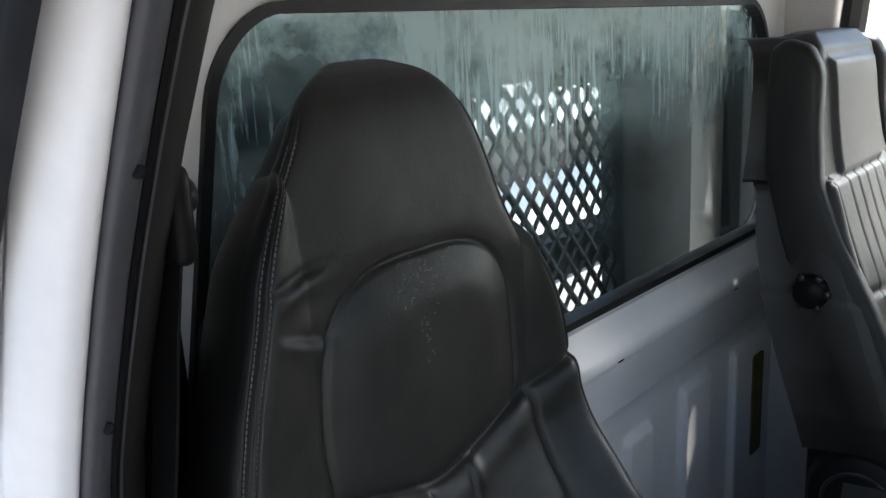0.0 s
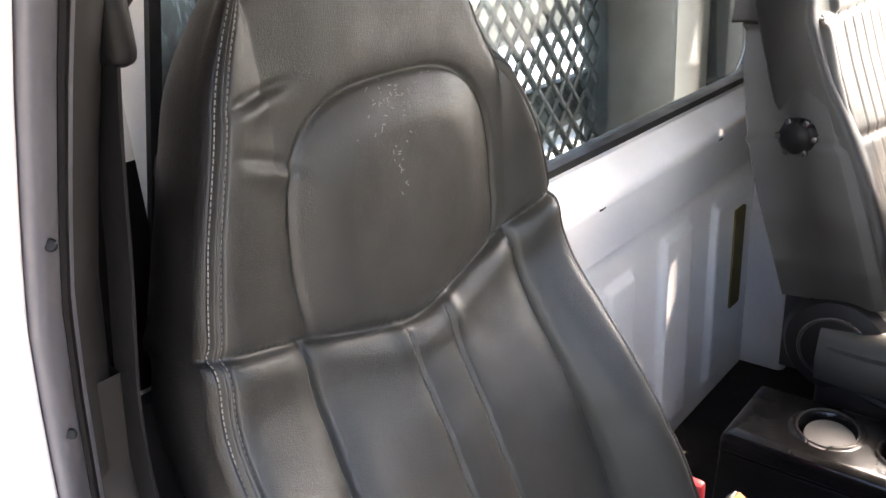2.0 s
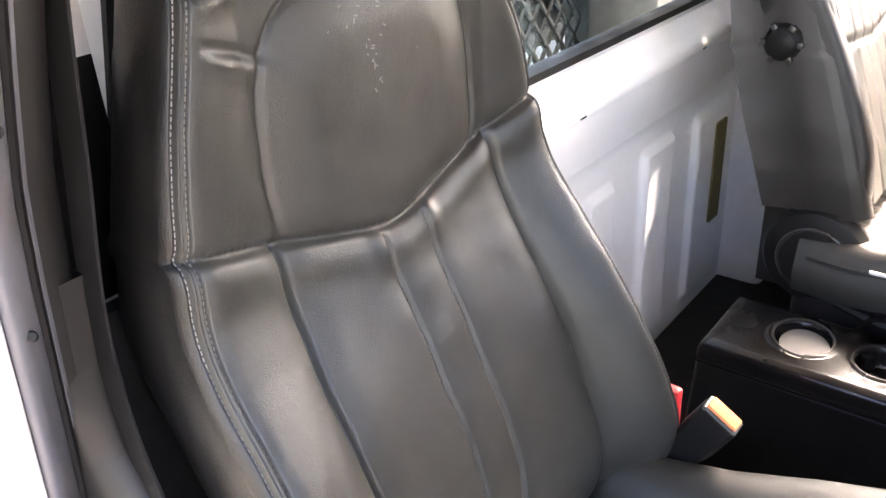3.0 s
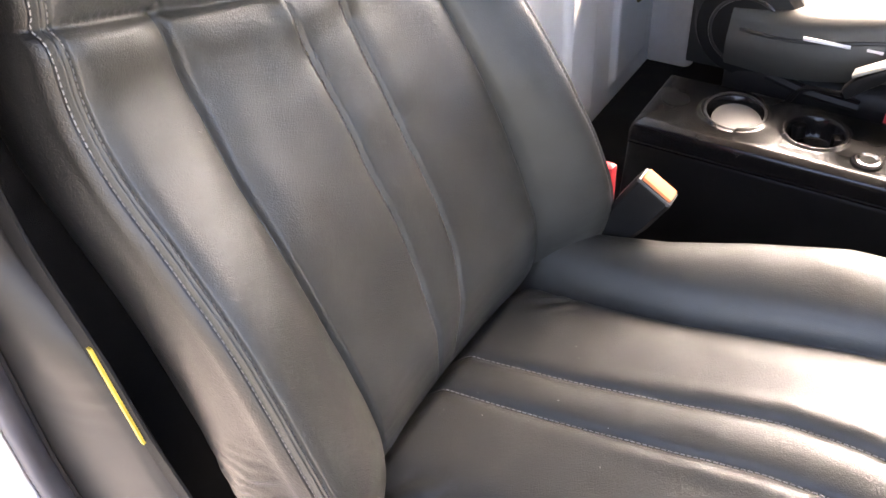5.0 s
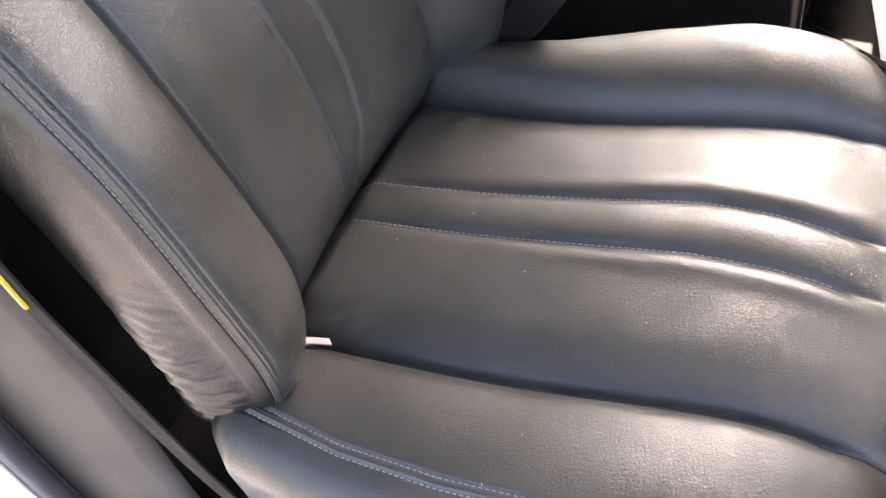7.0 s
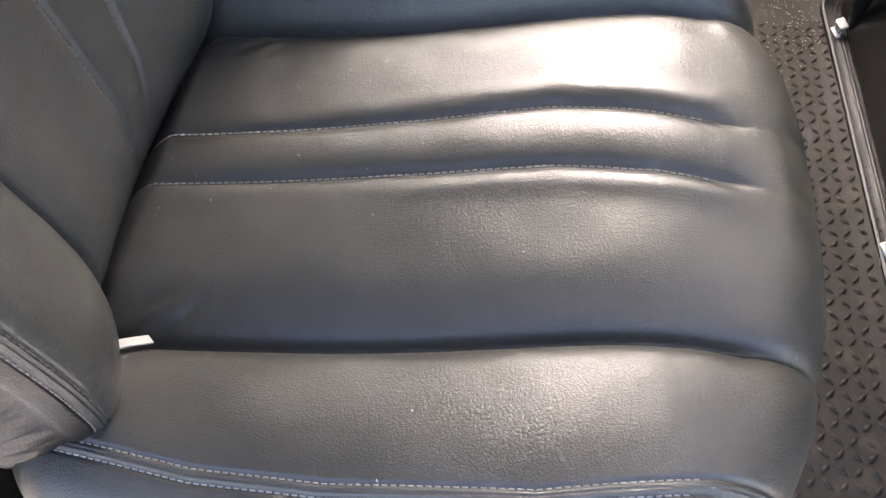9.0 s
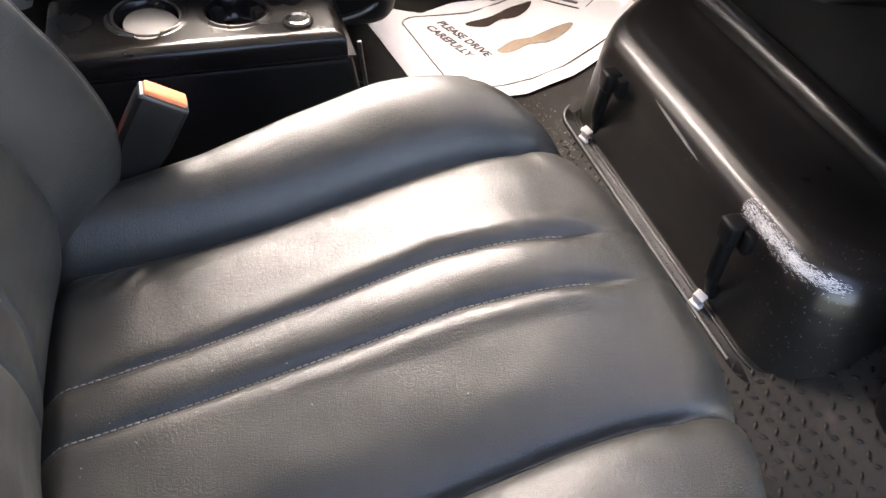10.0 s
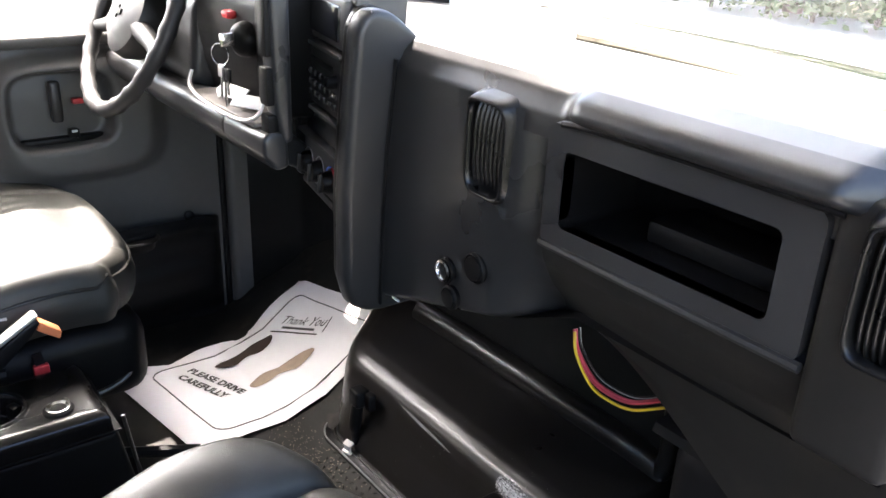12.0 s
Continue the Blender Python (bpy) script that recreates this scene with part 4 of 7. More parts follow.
def passenger_seat():
    seat = thing("truck_seat_passenger", (C, -0.35, 0.0), "high-back bucket seat in worn black vinyl with pleats and double stitching", "car seat")
    ws = [-1.5, -1.38, -1.25, -1.15, -1.08, -1.03] + [-1 + 1.88 * i / 270 for i in range(271)] + [0.88 + 0.12 * i / 70 for i in range(1, 71)] + [1.0 + 0.5 * i / 24 for i in range(1, 25)]
    ss = [1.05 * i / 460 for i in range(461)]
    v, f = grid(back_point, ws, ss)

    def pick(w, s):
        _, z, hw = lerp_table(BACK, s)
        x = max(-1, min(1, w)) * hw
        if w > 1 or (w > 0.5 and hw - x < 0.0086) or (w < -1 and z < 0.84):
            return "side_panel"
        if z > cross_seam(x):
            return "shoulder_pad" if pad_distance(x, z) < 0 else "upper_panel"
        if abs(x) > bolster_line(x, z):
            return "back_bolster_l" if x > 0 else "back_bolster_r"
        if abs(x - pleat_centre(z)) < pleat_half(z):
            return "centre_strip"
        return "back_panel_l" if x > 0 else "back_panel_r"
    names = {"side_panel": "side_panel", "shoulder_pad": "shoulder_pad", "upper_panel": "head_panel", "back_bolster_l": "back_bolster", "back_bolster_r": "back_bolster",
             "centre_strip": "back_centre_strip", "back_panel_l": "back_panel", "back_panel_r": "back_panel"}
    # flanks take the darker vinyl, with their shade in its colour
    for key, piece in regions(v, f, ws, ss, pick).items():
        part(names[key], piece, M_VINYL_SHADED if key == "side_panel" else M_VINYL, seat)
    part("back_shell", box((C - 0.19, -0.893, 0.36), (C + 0.19, -0.80, 1.02), 0.03, 3), M_BLACK, seat)
    # cushion
    aa = [-1.5, -1.42, -1.34, -1.27, -1.225, -1.19, -1.155, -1.12, -1.09, -1.06, -1.03] + [-1 + 1.88 * i / 236 for i in range(237)] + [0.88 + 0.12 * i / 48 for i in range(1, 49)] + [1.03, 1.06, 1.09, 1.12, 1.155, 1.19, 1.225, 1.27, 1.34, 1.42, 1.5]
    bb = [i / 130 for i in range(131)] + [1.03, 1.06, 1.09, 1.12, 1.155, 1.19, 1.225, 1.27, 1.34, 1.42, 1.5]
    v, f = grid(cushion_point, aa, bb)

    def pick2(a, b):
        hw = 0.288
        x = a * hw
        if abs(a) > 1:
            return "cushion_side_l" if a > 0 else "cushion_side_r"
        if b > 1:
            return "front_skirt"
        y = -0.645 + 0.565 * min(1.0, b)
        if abs(x) > cushion_seam(x, y):
            return "bolster_l" if x > 0 else "bolster_r"
        if abs(x - cushion_pleat(y)) < cushion_strip(y):
            return "strip"
        return "panel_l" if x > 0 else "panel_r"
    names2 = {"cushion_side_l": "cushion_side", "cushion_side_r": "cushion_side", "front_skirt": "front_skirt", "bolster_l": "cushion_bolster", "bolster_r": "cushion_bolster",
              "strip": "cushion_centre_strip", "panel_l": "cushion_panel", "panel_r": "cushion_panel"}
    for key, piece in regions(v, f, aa, bb, pick2).items():
        part(names2[key], piece, M_VINYL, seat)
    part("seat_base", box((C - 0.24, -0.60, 0.0), (C + 0.24, -0.06, 0.26), 0.02, 3), M_BLACK, seat, "black seat pedestal")

    # threads
    def edge_line(sign, inset, s0, s1, n=160):
        out = []
        for i in range(n + 1):
            s = s0 + (s1 - s0) * i / n
            hw = lerp_table(BACK, s)[2]
            out.append(back_point(sign * (1 - inset / hw), s))
        return out
    for inset in (0.0166, 0.0084):
        part("stitching", stitches(edge_line(1, inset, 0.50, 0.93, 90), 0.0056, 0.0019, 0.0010, (0.3, 0.9, 0.3)), M_THREAD, seat, "grey double stitching", False)
        # lower half of the same seam, its shade put into the thread colour
        part("stitching", stitches(edge_line(1, inset, 0.05, 0.50, 90), 0.0056, 0.0019, 0.0010, (0.3, 0.9, 0.3)), M_THREAD_DARK, seat, "brown double stitching", False)
    part("stitching", stitches(edge_line(-1, 0.0166, 0.05, 0.6), 0.0056, 0.0019, 0.0010, (-0.3, 0.9, 0.3)), M_THREAD, seat, "grey double stitching", False)
    for sx in (-1, 1):
        ln = []
        for i in range(121):
            _, z, hw = lerp_table(BACK, 0.09 + 0.43 * i / 120)
            x = pleat_centre(z) + sx * pleat_half(z)
            hw += (far_width(z) if x < 0 else 0.004 * (1 - step(z, 0.50, 0.62)))
            ln.append(back_point(x / hw, 0.09 + 0.43 * i / 120))
        part("stitching", stitches(ln, 0.0064, 0.0023, 0.0012, (0, 0.9, 0.4)), M_THREAD_DARK, seat, "brown pleat stitching", False)
        ln = []
        for i in range(121):
            b = 0.05 + 0.87 * i / 120
            x = cushion_pleat(-0.645 + 0.565 * b) + sx * cushion_strip(-0.645 + 0.565 * b)
            ln.append(cushion_point(x / cushion_half(x, -0.645 + 0.565 * b), b))
        part("stitching", stitches(ln, 0.0064, 0.0023, 0.0012, (0, 0, 1)), M_THREAD, seat, "pale pleat stitching", False)
    for inset in (0.0165, 0.0075):
        ln = [cushion_point(1 - inset / cushion_half(1, -0.645 + 0.49 * b), b) for b in [0.12 + 0.86 * i / 140 for i in range(141)]]
        part("stitching", stitches(ln, 0.0056, 0.0019, 0.0010, (0.4, 0, 1)), M_THREAD, seat, "grey double stitching", False)
    # white tag end in the left corner and bits of lint
    part("tag", ribbon(spline([(C + 0.183, -0.542, 0.366), (C + 0.196, -0.562, 0.376), (C + 0.214, -0.590, 0.380)], 5), (0.6, 0.6, 0.4), 0.013, 0.0006), M_LINT, seat, "white cloth tag in the seam", False)
    rnd = random.Random(7)
    bm = bmesh.new()
    for _ in range(24):
        p = cushion_point(rnd.uniform(-0.5, 0.95), rnd.uniform(0.1, 0.7)) if rnd.random() < 0.7 else back_point(rnd.uniform(-0.6, 0.7), rnd.uniform(0.25, 0.7))
        d = Vector((rnd.uniform(-1, 1), rnd.uniform(-1, 1), 0.1)).normalized() * rnd.uniform(0.0004, 0.0013)
        s = Vector((-d.y, d.x, 0)).normalized() * 0.0004
        q = [bm.verts.new(p + o + Vector((0, 0.0006, 0.0012))) for o in (-d - s, d - s, d + s, -d + s)]
        bm.faces.new(q)
    part("lint", bm, M_LINT, seat, "bits of pale lint", False)["kind"] = "stuff"
    bm = bmesh.new()
    for _ in range(60):
        w0, s0 = rnd.gauss(0.02, 0.16), rnd.gauss(0.0, 0.012)
        sp = 0.765 + s0 - 0.03 * abs(w0) if rnd.random() < 0.62 else 0.685 + rnd.gauss(0, 0.02)
        if sp < 0.72:
            w0 = 0.05 + rnd.gauss(0, 0.025)
        p = back_point(w0, sp)
        d = Vector((rnd.uniform(-1, 1), 0, rnd.uniform(-0.6, 0.6))).normalized() * rnd.uniform(0.0006, 0.0030)
        s = Vector((-d.z, 0, d.x)).normalized() * 0.0007
        bm.faces.new([bm.verts.new(p + o + Vector((0, 0.0010, 0.0002))) for o in (-d - s, d - s, d + s, -d + s)])
    part("scuff", bm, M_SCUFF_SHEEN, seat, "pale scuff marks on the shoulder pad", False)["kind"] = "stuff"


passenger_seat()


def seat_belt():
    belt = thing("passenger_seat_belt", (0.86, -0.70, 0.0), "black webbing belt hanging from its pillar guide", "seat belt")
    part("guide", box((0.856, -0.728, 1.118), (0.876, -0.684, 1.190), 0.009, 3), M_BLACK, belt, "black plastic belt guide")
    part("guide_bolt", lathe([(0.0, 0.012), (0.012, 0.010), (0.016, 0.004), (0.016, 0.0)], Matrix.Translation((0.858, -0.706, 1.165)) @ pose(0, 0, 0, 0, -90, 0), 16), M_BLACK, belt)
    path = spline([(0.868, -0.710, 1.125), (0.870, -0.726, 1.06), (0.871, -0.748, 0.97), (0.874, -0.778, 0.84), (0.880, -0.768, 0.73), (0.886, -0.724, 0.62), (0.887, -0.706, 0.53), (0.886, -0.668, 0.40), (0.882, -0.63, 0.25), (0.87, -0.58, 0.06)], 8)
    part("webbing", ribbon(path, (0.15, 1, 0.25), 0.046, 0.0012), M_WEB, belt)
    tag = spline([(0.8905, -0.716, 0.640), (0.8910, -0.709, 0.585), (0.8915, -0.701, 0.530)], 6)
    part("tag", ribbon(tag, (0.1, 1, 0.3), 0.0050, 0.0012), M_YELLOW, belt, "yellow sewn label")
    part("anchor", box((0.85, -0.61, 0.0), (0.89, -0.55, 0.07), 0.01), M_BLACK, belt)


seat_belt()


def buckle_box(name, base, tip, wide, size, parent, mat=M_BLACK):
    """A tapered case from base to tip: width and thickness."""
    b, t = Vector(base), Vector(tip)
    d = (t - b)
    L = d.length
    d.normalize()
    w = Vector(wide).normalized()
    w = (w - d * w.dot(d)).normalized()
    u = d.cross(w)
    bm = bmesh.new()
    rings = []
    for f, k in ((0, 0.55), (0.25, 0.8), (0.6, 1.0), (0.96, 1.0), (1.0, 0.93)):
        rings.append([bm.verts.new(b + d * L * f + w * size[0] / 2 * p * k + u * size[1] / 2 * q * k) for p, q in
                      ((-1, -0.6), (-0.8, -1), (0.8, -1), (1, -0.6), (1, 0.6), (0.8, 1), (-0.8, 1), (-1, 0.6))])
    for r, s in zip(rings, rings[1:]):
        for k in range(8):
            bm.faces.new((r[k], r[(k + 1) % 8], s[(k + 1) % 8], s[k]))
    bm.faces.new(rings[0][::-1])
    bm.faces.new(rings[-1])
    case = part(name, bm, mat, parent)
    return case, (b + d * L, d, w, u)


def buckles():
    b = thing("passenger_buckle", (0.262, -0.57, 0.0), "black belt buckle with a worn orange release button", "seat belt buckle")
    case, (tip, d, w, u) = buckle_box("case", (0.290, -0.540, 0.368), (0.280, -0.477, 0.474), (0.0, 0.95, -0.25), (0.054, 0.033), b)
    m = Matrix((w.to_4d(), u.to_4d(), d.to_4d(), (0, 0, 0, 1))).transposed()
    m = Matrix([[w.x, u.x, d.x, tip.x], [w.y, u.y, d.y, tip.y], [w.z, u.z, d.z, tip.z], [0, 0, 0, 1]])
    part("rim", box((-0.026, -0.0155, -0.004), (0.026, 0.0155, 0.003), 0.003, 2, m), M_RUBBER, case, "worn black rim")
    part("button", box((-0.0225, -0.0125, 0.000), (0.0225, 0.0125, 0.0075), 0.003, 2, m), M_ORANGE, case, "orange release button")
    part("stalk", ribbon([(0.290, -0.538, 0.372), (0.283, -0.575, 0.27), (0.262, -0.62, 0.12), (0.262, -0.62, 0.0)], (0, 1, 0), 0.034, 0.004), M_BLACK, b)
    r = thing("red_buckle", (0.254, -0.60, 0.0), "red plastic belt buckle half hidden beside the seat", "seat belt buckle")
    part("case", box((0.236, -0.578, 0.368), (0.254, -0.546, 0.462), 0.006, 2), M_RED, r)
    part("stalk", ribbon([(0.245, -0.562, 0.375), (0.250, -0.62, 0.2), (0.254, -0.63, 0.0)], (0, 1, 0), 0.03, 0.003), M_BLACK, r)

    g = thing("driver_buckle", (-0.235, -0.40, 0.0), "driver's belt buckle with a grey latch plate and orange button", "seat belt buckle")
    part("stalk", tube(spline([(-0.318, -0.47, 0.0), (-0.318, -0.46, 0.20), (-0.305, -0.43, 0.315), (-0.235, -0.352, 0.366)], 5), 0.005, 8), M_BLACK, g)
    c2 = part("case", prism([(-0.345, 0.362), (-0.292, 0.410), (-0.275, 0.432), (-0.284, 0.440), (-0.339, 0.402), (-0.356, 0.378)], -0.244, -0.222, "x", 0.004), M_BLACK, g, "scuffed black case")
    part("latch_plate", prism([(-0.344, 0.4035), (-0.281, 0.4415), (-0.278, 0.4465), (-0.284, 0.4485), (-0.346, 0.4095)], -0.246, -0.220, "x", 0.0015), M_ZINC, c2, "pale worn latch plate")
    part("button", prism([(-0.276, 0.434), (-0.245, 0.408), (-0.250, 0.394), (-0.284, 0.420)], -0.247, -0.221, "x", 0.003), M_ORANGE, c2, "orange release button")
    k = thing("red_clip", (-0.315, -0.28, 0.0), "small red clip on a black strap", "clip")
    part("clip", box((-0.320, -0.286, 0.270), (-0.306, -0.259, 0.306), 0.004), M_RED, k)
    part("strap", ribbon([(-0.313, -0.276, 0.330), (-0.313, -0.272, 0.30), (-0.316, -0.28, 0.15), (-0.318, -0.29, 0.0)], (0, 1, 0), 0.016, 0.0015), M_WEB, k)


buckles()


def console():
    c = thing("centre_console", (-0.22, -0.43, 0.0), "black plastic console with two cup holders and a power socket", "console")
    x0, x1, y0, y1, top = -0.300, -0.105, -0.660, -0.212, 0.300
    bm = box((x0, y0, 0.0), (x1, y1, 0.262), 0.012, 3)
    for v in bm.verts:      # front leans, end walls draw in upwards
        k = v.co.z / top
        if v.co.y > -0.40:
            v.co.y += 0.055 * (1 - k)
        if v.co.y < -0.55:
            v.co.y -= 0.02 * (1 - k)
    part("body", bm, M_BLACK, c)
    lid_at = (-0.208, -0.509, top)
    h = (-0.205, -0.374)
    s = (-0.155, -0.282)

    def cap(u, v):
        """Top moulding with two cup wells sunk into it and rounded edges."""
        x, y = max(x0, min(x1 + 0.0, u)), max(y0, min(y1, v))
        out = max(x0 - u, u - x1, y0 - v, v - y1)
        e = min(x - x0, x1 - x, y - y0, y1 - y)
        z = top + 0.004 * (1 - ((y - y0) / (y1 - y0) - 0.3) ** 2)
        r = 0.024
        if e < r:
            z -= (r - math.sqrt(max(0.0, r * r - (r - e) ** 2))) * 0.75
        for cx, cy, R in ((lid_at[0], lid_at[1], 0.052), (h[0], h[1], 0.047)):
            d = math.hypot(x - cx, y - cy)
            z += 0.004 * ridge(d - R - 0.005, 0.004)
            z -= 0.036 * (1 - step(d, R - 0.006, R)) 
        d = math.hypot(x - lid_at[0] - 0.052, (y - lid_at[1] + 0.0) * 0.8)
        z -= 0.010 * (1 - step(d, 0.010, 0.016))
        if out > 0:
            z = 0.258
        return (x, y, z)
    nx, ny = 84, 200
    us = [x0 - 0.01] + [x0 + (x1 - x0) * i / nx for i in range(nx + 1)] + [x1 + 0.01]
    vs = [y0 - 0.01] + [y0 + (y1 - y0) * i / ny for i in range(ny + 1)] + [y1 + 0.01]
    part("top", grid(cap, us, vs), M_CONSOLE, c, "worn shiny top with sunk cup wells")
    ring = part("cup_ring", tube([(lid_at[0] + 0.051 * math.cos(t), lid_at[1] + 0.051 * math.sin(t), top + 0.006 + 0.006 * math.cos(t - 3.6)) for t in [i * math.tau / 48 for i in range(48)]], 0.0022, 8, closed=True), M_GLOSS, c, "shiny black cup ring")
    part("cup_liner", lathe([(0.0, 0.0), (0.040, 0.0), (0.043, 0.002), (0.042, 0.0045), (0.0, 0.0055)], Matrix.Translation((lid_at[0] + 0.006, lid_at[1] + 0.006, top - 0.010)) @ pose(0, 0, 0, -6, 8, 0), 32), M_DOOR, ring, "dark grey round flap")
    for a in (20, 140, 260):
        part("grip_tab", box((-0.011, 0.030, -0.030), (0.011, 0.046, -0.003), 0.003, 2, pose(h[0], h[1], top, 0, 0, a)), M_BLACK, c)
    sock = part("socket", lathe([(0.024, -0.004), (0.024, 0.006), (0.021, 0.008), (0.018, 0.008)], pose(s[0], s[1], top), 28), M_BLACK, c)
    part("socket_ring", lathe([(0.0185, 0.005), (0.0195, 0.0095), (0.016, 0.0105), (0.0125, 0.008), (0.0125, 0.004), (0.0, 0.004)], pose(s[0], s[1], top), 28), M_STEEL, sock, "chrome socket ring")
    part("pad", lathe([(0.026, 0.0), (0.025, 0.0055), (0.02, 0.0065), (0.0, 0.007)], pose(-0.205, -0.615, top), 24), M_BLACK, c)
    part("seam", box((x0 + 0.003, y0 + 0.003, 0.262), (x1 + 0.0015, y1 + 0.012, 0.265), 0.001), M_DARK, c)
    part("edge_strip", tube(spline([(-0.110, -0.194, 0.285), (-0.110, -0.183, 0.20), (-0.110, -0.163, 0.06)], 6), 0.0035, 8), M_GLOSS, c, "worn shiny corner")


console()


def driver_seat():
    D = -0.610
    seat = thing("truck_seat_driver", (D, -0.35, 0.0), "high-back driver's seat in black vinyl, sunlit, with a pleated back", "car seat")
    rows = [(0.0, -0.490, 0.480, 0.262), (0.12, -0.510, 0.55, 0.268), (0.25, -0.540, 0.64, 0.268), (0.40, -0.584, 0.76, 0.262), (0.55, -0.628, 0.88, 0.250), (0.66, -0.655, 0.965, 0.232),
            (0.74, -0.666, 1.02, 0.216), (0.82, -0.674, 1.08, 0.206), (0.90, -0.680, 1.15, 0.196), (0.96, -0.690, 1.210, 0.176), (1.0, -0.713, 1.237, 0.150), (1.04, -0.743, 1.240, 0.14)]

    def back(w, s):
        y, z, hw = lerp_table(rows, s)
        side = max(0, abs(w) - 1)
        x = max(-1, min(1, w)) * hw
        ax = abs(x)
        h = 0
        if z > 0.975:          # head panel inset between rounded cheeks
            d = max(ax - 0.135, z - 1.19)
            h += 0.012 * (1 - step(d, -0.012, 0.004))
        else:
            q = (abs(x / 0.185) ** 4) ** 0.25
            h -= 0.004 * ridge(ax - 0.185, 0.006)
            if ax < 0.185:
                for c in (0.0, 0.055, 0.11):
                    h -= 0.0030 * ridge(ax - c, 0.004)
                h += 0.012
            t = max(0, (ax - 0.185) / (hw - 0.185 + 1e-6))
            h += 0.030 * math.sin(min(1, t * 0.8) * math.pi * 0.65)
            h -= 0.006 * ridge(z - 0.745 - 0.10 * ax, 0.007)
            h -= 0.008 * ridge(z - 0.97, 0.006)
        e = hw - ax
        if e < 0.03:
            h -= 0.03 * (1 - math.sqrt(max(0, 1 - ((0.03 - e) / 0.03) ** 2)))
        p = Vector((x, y + h * 0.95, z + h * 0.3))
        if side > 0:
            t = side / 0.5
            p.y -= (0.158 - 0.075 * step(s, 0.25, 0.95)) * t
            p.x += math.copysign(0.012 * math.sin(t * math.pi) - 0.015 * t, w)
        return Vector((D + p.x, p.y, p.z))
    ws = [-1.5, -1.35, -1.2, -1.1, -1.04] + [-1 + 2 * i / 130 for i in range(131)] + [1.04, 1.1, 1.2, 1.35, 1.5]
    ss = [1.04 * i / 130 for i in range(131)]
    v, f = grid(back, ws, ss)

    def pick(w, s):
        _, z, hw = lerp_table(rows, s)
        if abs(w) > 1:
            return "side_panel_l" if w > 0 else "side_panel_r"
        if z > 0.97:
            return "head_panel"
        return "pleated_back" if abs(w * hw) < 0.185 else ("bolster_l" if w > 0 else "bolster_r")
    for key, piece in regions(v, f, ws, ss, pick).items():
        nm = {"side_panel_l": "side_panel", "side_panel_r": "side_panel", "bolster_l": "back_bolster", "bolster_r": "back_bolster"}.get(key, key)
        part(nm, piece, M_VINYL_SHADED if "side" in key else M_VINYL, seat)
    part("back_shell", prism([(-0.635, 0.48), (-0.510, 0.48), (-0.575, 0.70), (-0.665, 0.97), (-0.695, 1.17), (-0.755, 1.18), (-0.752, 1.02), (-0.715, 0.88)], D - 0.222, D + 0.222, "x", 0.02, 3), M_VINYL_SHADED, seat)
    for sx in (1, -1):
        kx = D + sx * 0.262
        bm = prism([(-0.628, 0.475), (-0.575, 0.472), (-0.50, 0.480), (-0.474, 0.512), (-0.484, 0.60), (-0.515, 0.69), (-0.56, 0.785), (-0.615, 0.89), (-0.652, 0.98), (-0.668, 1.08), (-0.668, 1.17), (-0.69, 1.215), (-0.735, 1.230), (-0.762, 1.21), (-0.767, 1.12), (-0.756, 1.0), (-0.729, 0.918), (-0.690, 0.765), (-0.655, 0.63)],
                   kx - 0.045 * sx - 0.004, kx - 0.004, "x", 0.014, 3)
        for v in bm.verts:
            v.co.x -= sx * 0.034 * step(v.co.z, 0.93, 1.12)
        part("side_shell", bm, M_VINYL_SHADED, seat, "plain black side panel")
    kn = part("knob", lathe([(0.030, 0.0), (0.034, 0.006), (0.030, 0.020), (0.022, 0.026), (0.0, 0.027)], Matrix.Translation((D + 0.255, -0.653, 0.782)) @ pose(0, 0, 0, 0, 90, 0), 14), M_BLACK, seat, "black lumbar knob")
    for a in range(6):
        part("knob_grip", box((-0.006, 0.020, 0.010), (0.006, 0.037, 0.022), 0.003, 2, Matrix.Translation((D + 0.255, -0.653, 0.782)) @ pose(0, 0, 0, 0, 90, 0) @ pose(0, 0, 0, 0, 0, a * 60)), M_GLOSS, kn)
    # cushion
    def cush(a, b):
        sa, sb = max(0, abs(a) - 1), max(0, b - 1)
        ac, bc = max(-1, min(1, a)), min(1, b)
        y = -0.57 + (-0.085 - 0.075 * abs(ac) ** 4 + 0.57) * bc
        x = ac * (0.262 + 0.02 * math.sin(bc * math.pi))
        ax = abs(x)
        z = 0.425 + 0.045 * step(y, -0.5, -0.2) - 0.012 * step(y, -0.2, -0.1)
        z += 0.02 * step(ax, 0.16, 0.23) * (1 - step(y, -0.35, -0.15)) - 0.006 * ridge(ax - 0.18, 0.008)
        if ax < 0.18:
            for c in (0.0, 0.045, 0.09, 0.135):
                z -= 0.004 * ridge(ax - c, 0.005) * (1 - step(y, -0.22, -0.16))
        p = Vector((x, y, z))
        if sa > 0 or sb > 0:
            m = max(sa, sb) / 0.5
            dv = Vector((math.copysign(sa, a), sb, 0)).normalized()
            q = min(1, m / 0.5)
            p += dv * 0.035 * math.sin(q * math.pi / 2)
            p.z -= 0.035 * (1 - math.cos(q * math.pi / 2))
            if m > 0.5:
                p.z -= (m - 0.5) * 2 * 0.075
                p += dv * (0.010 * math.sin((m - 0.5) * 2 * math.pi))
        return Vector((D + p.x, p.y, p.z))
    ex = [1.04, 1.08, 1.12, 1.16, 1.2, 1.25, 1.3, 1.36, 1.43, 1.5]
    aa = [-e for e in ex[::-1]] + [-1 + 2 * i / 80 for i in range(81)] + ex
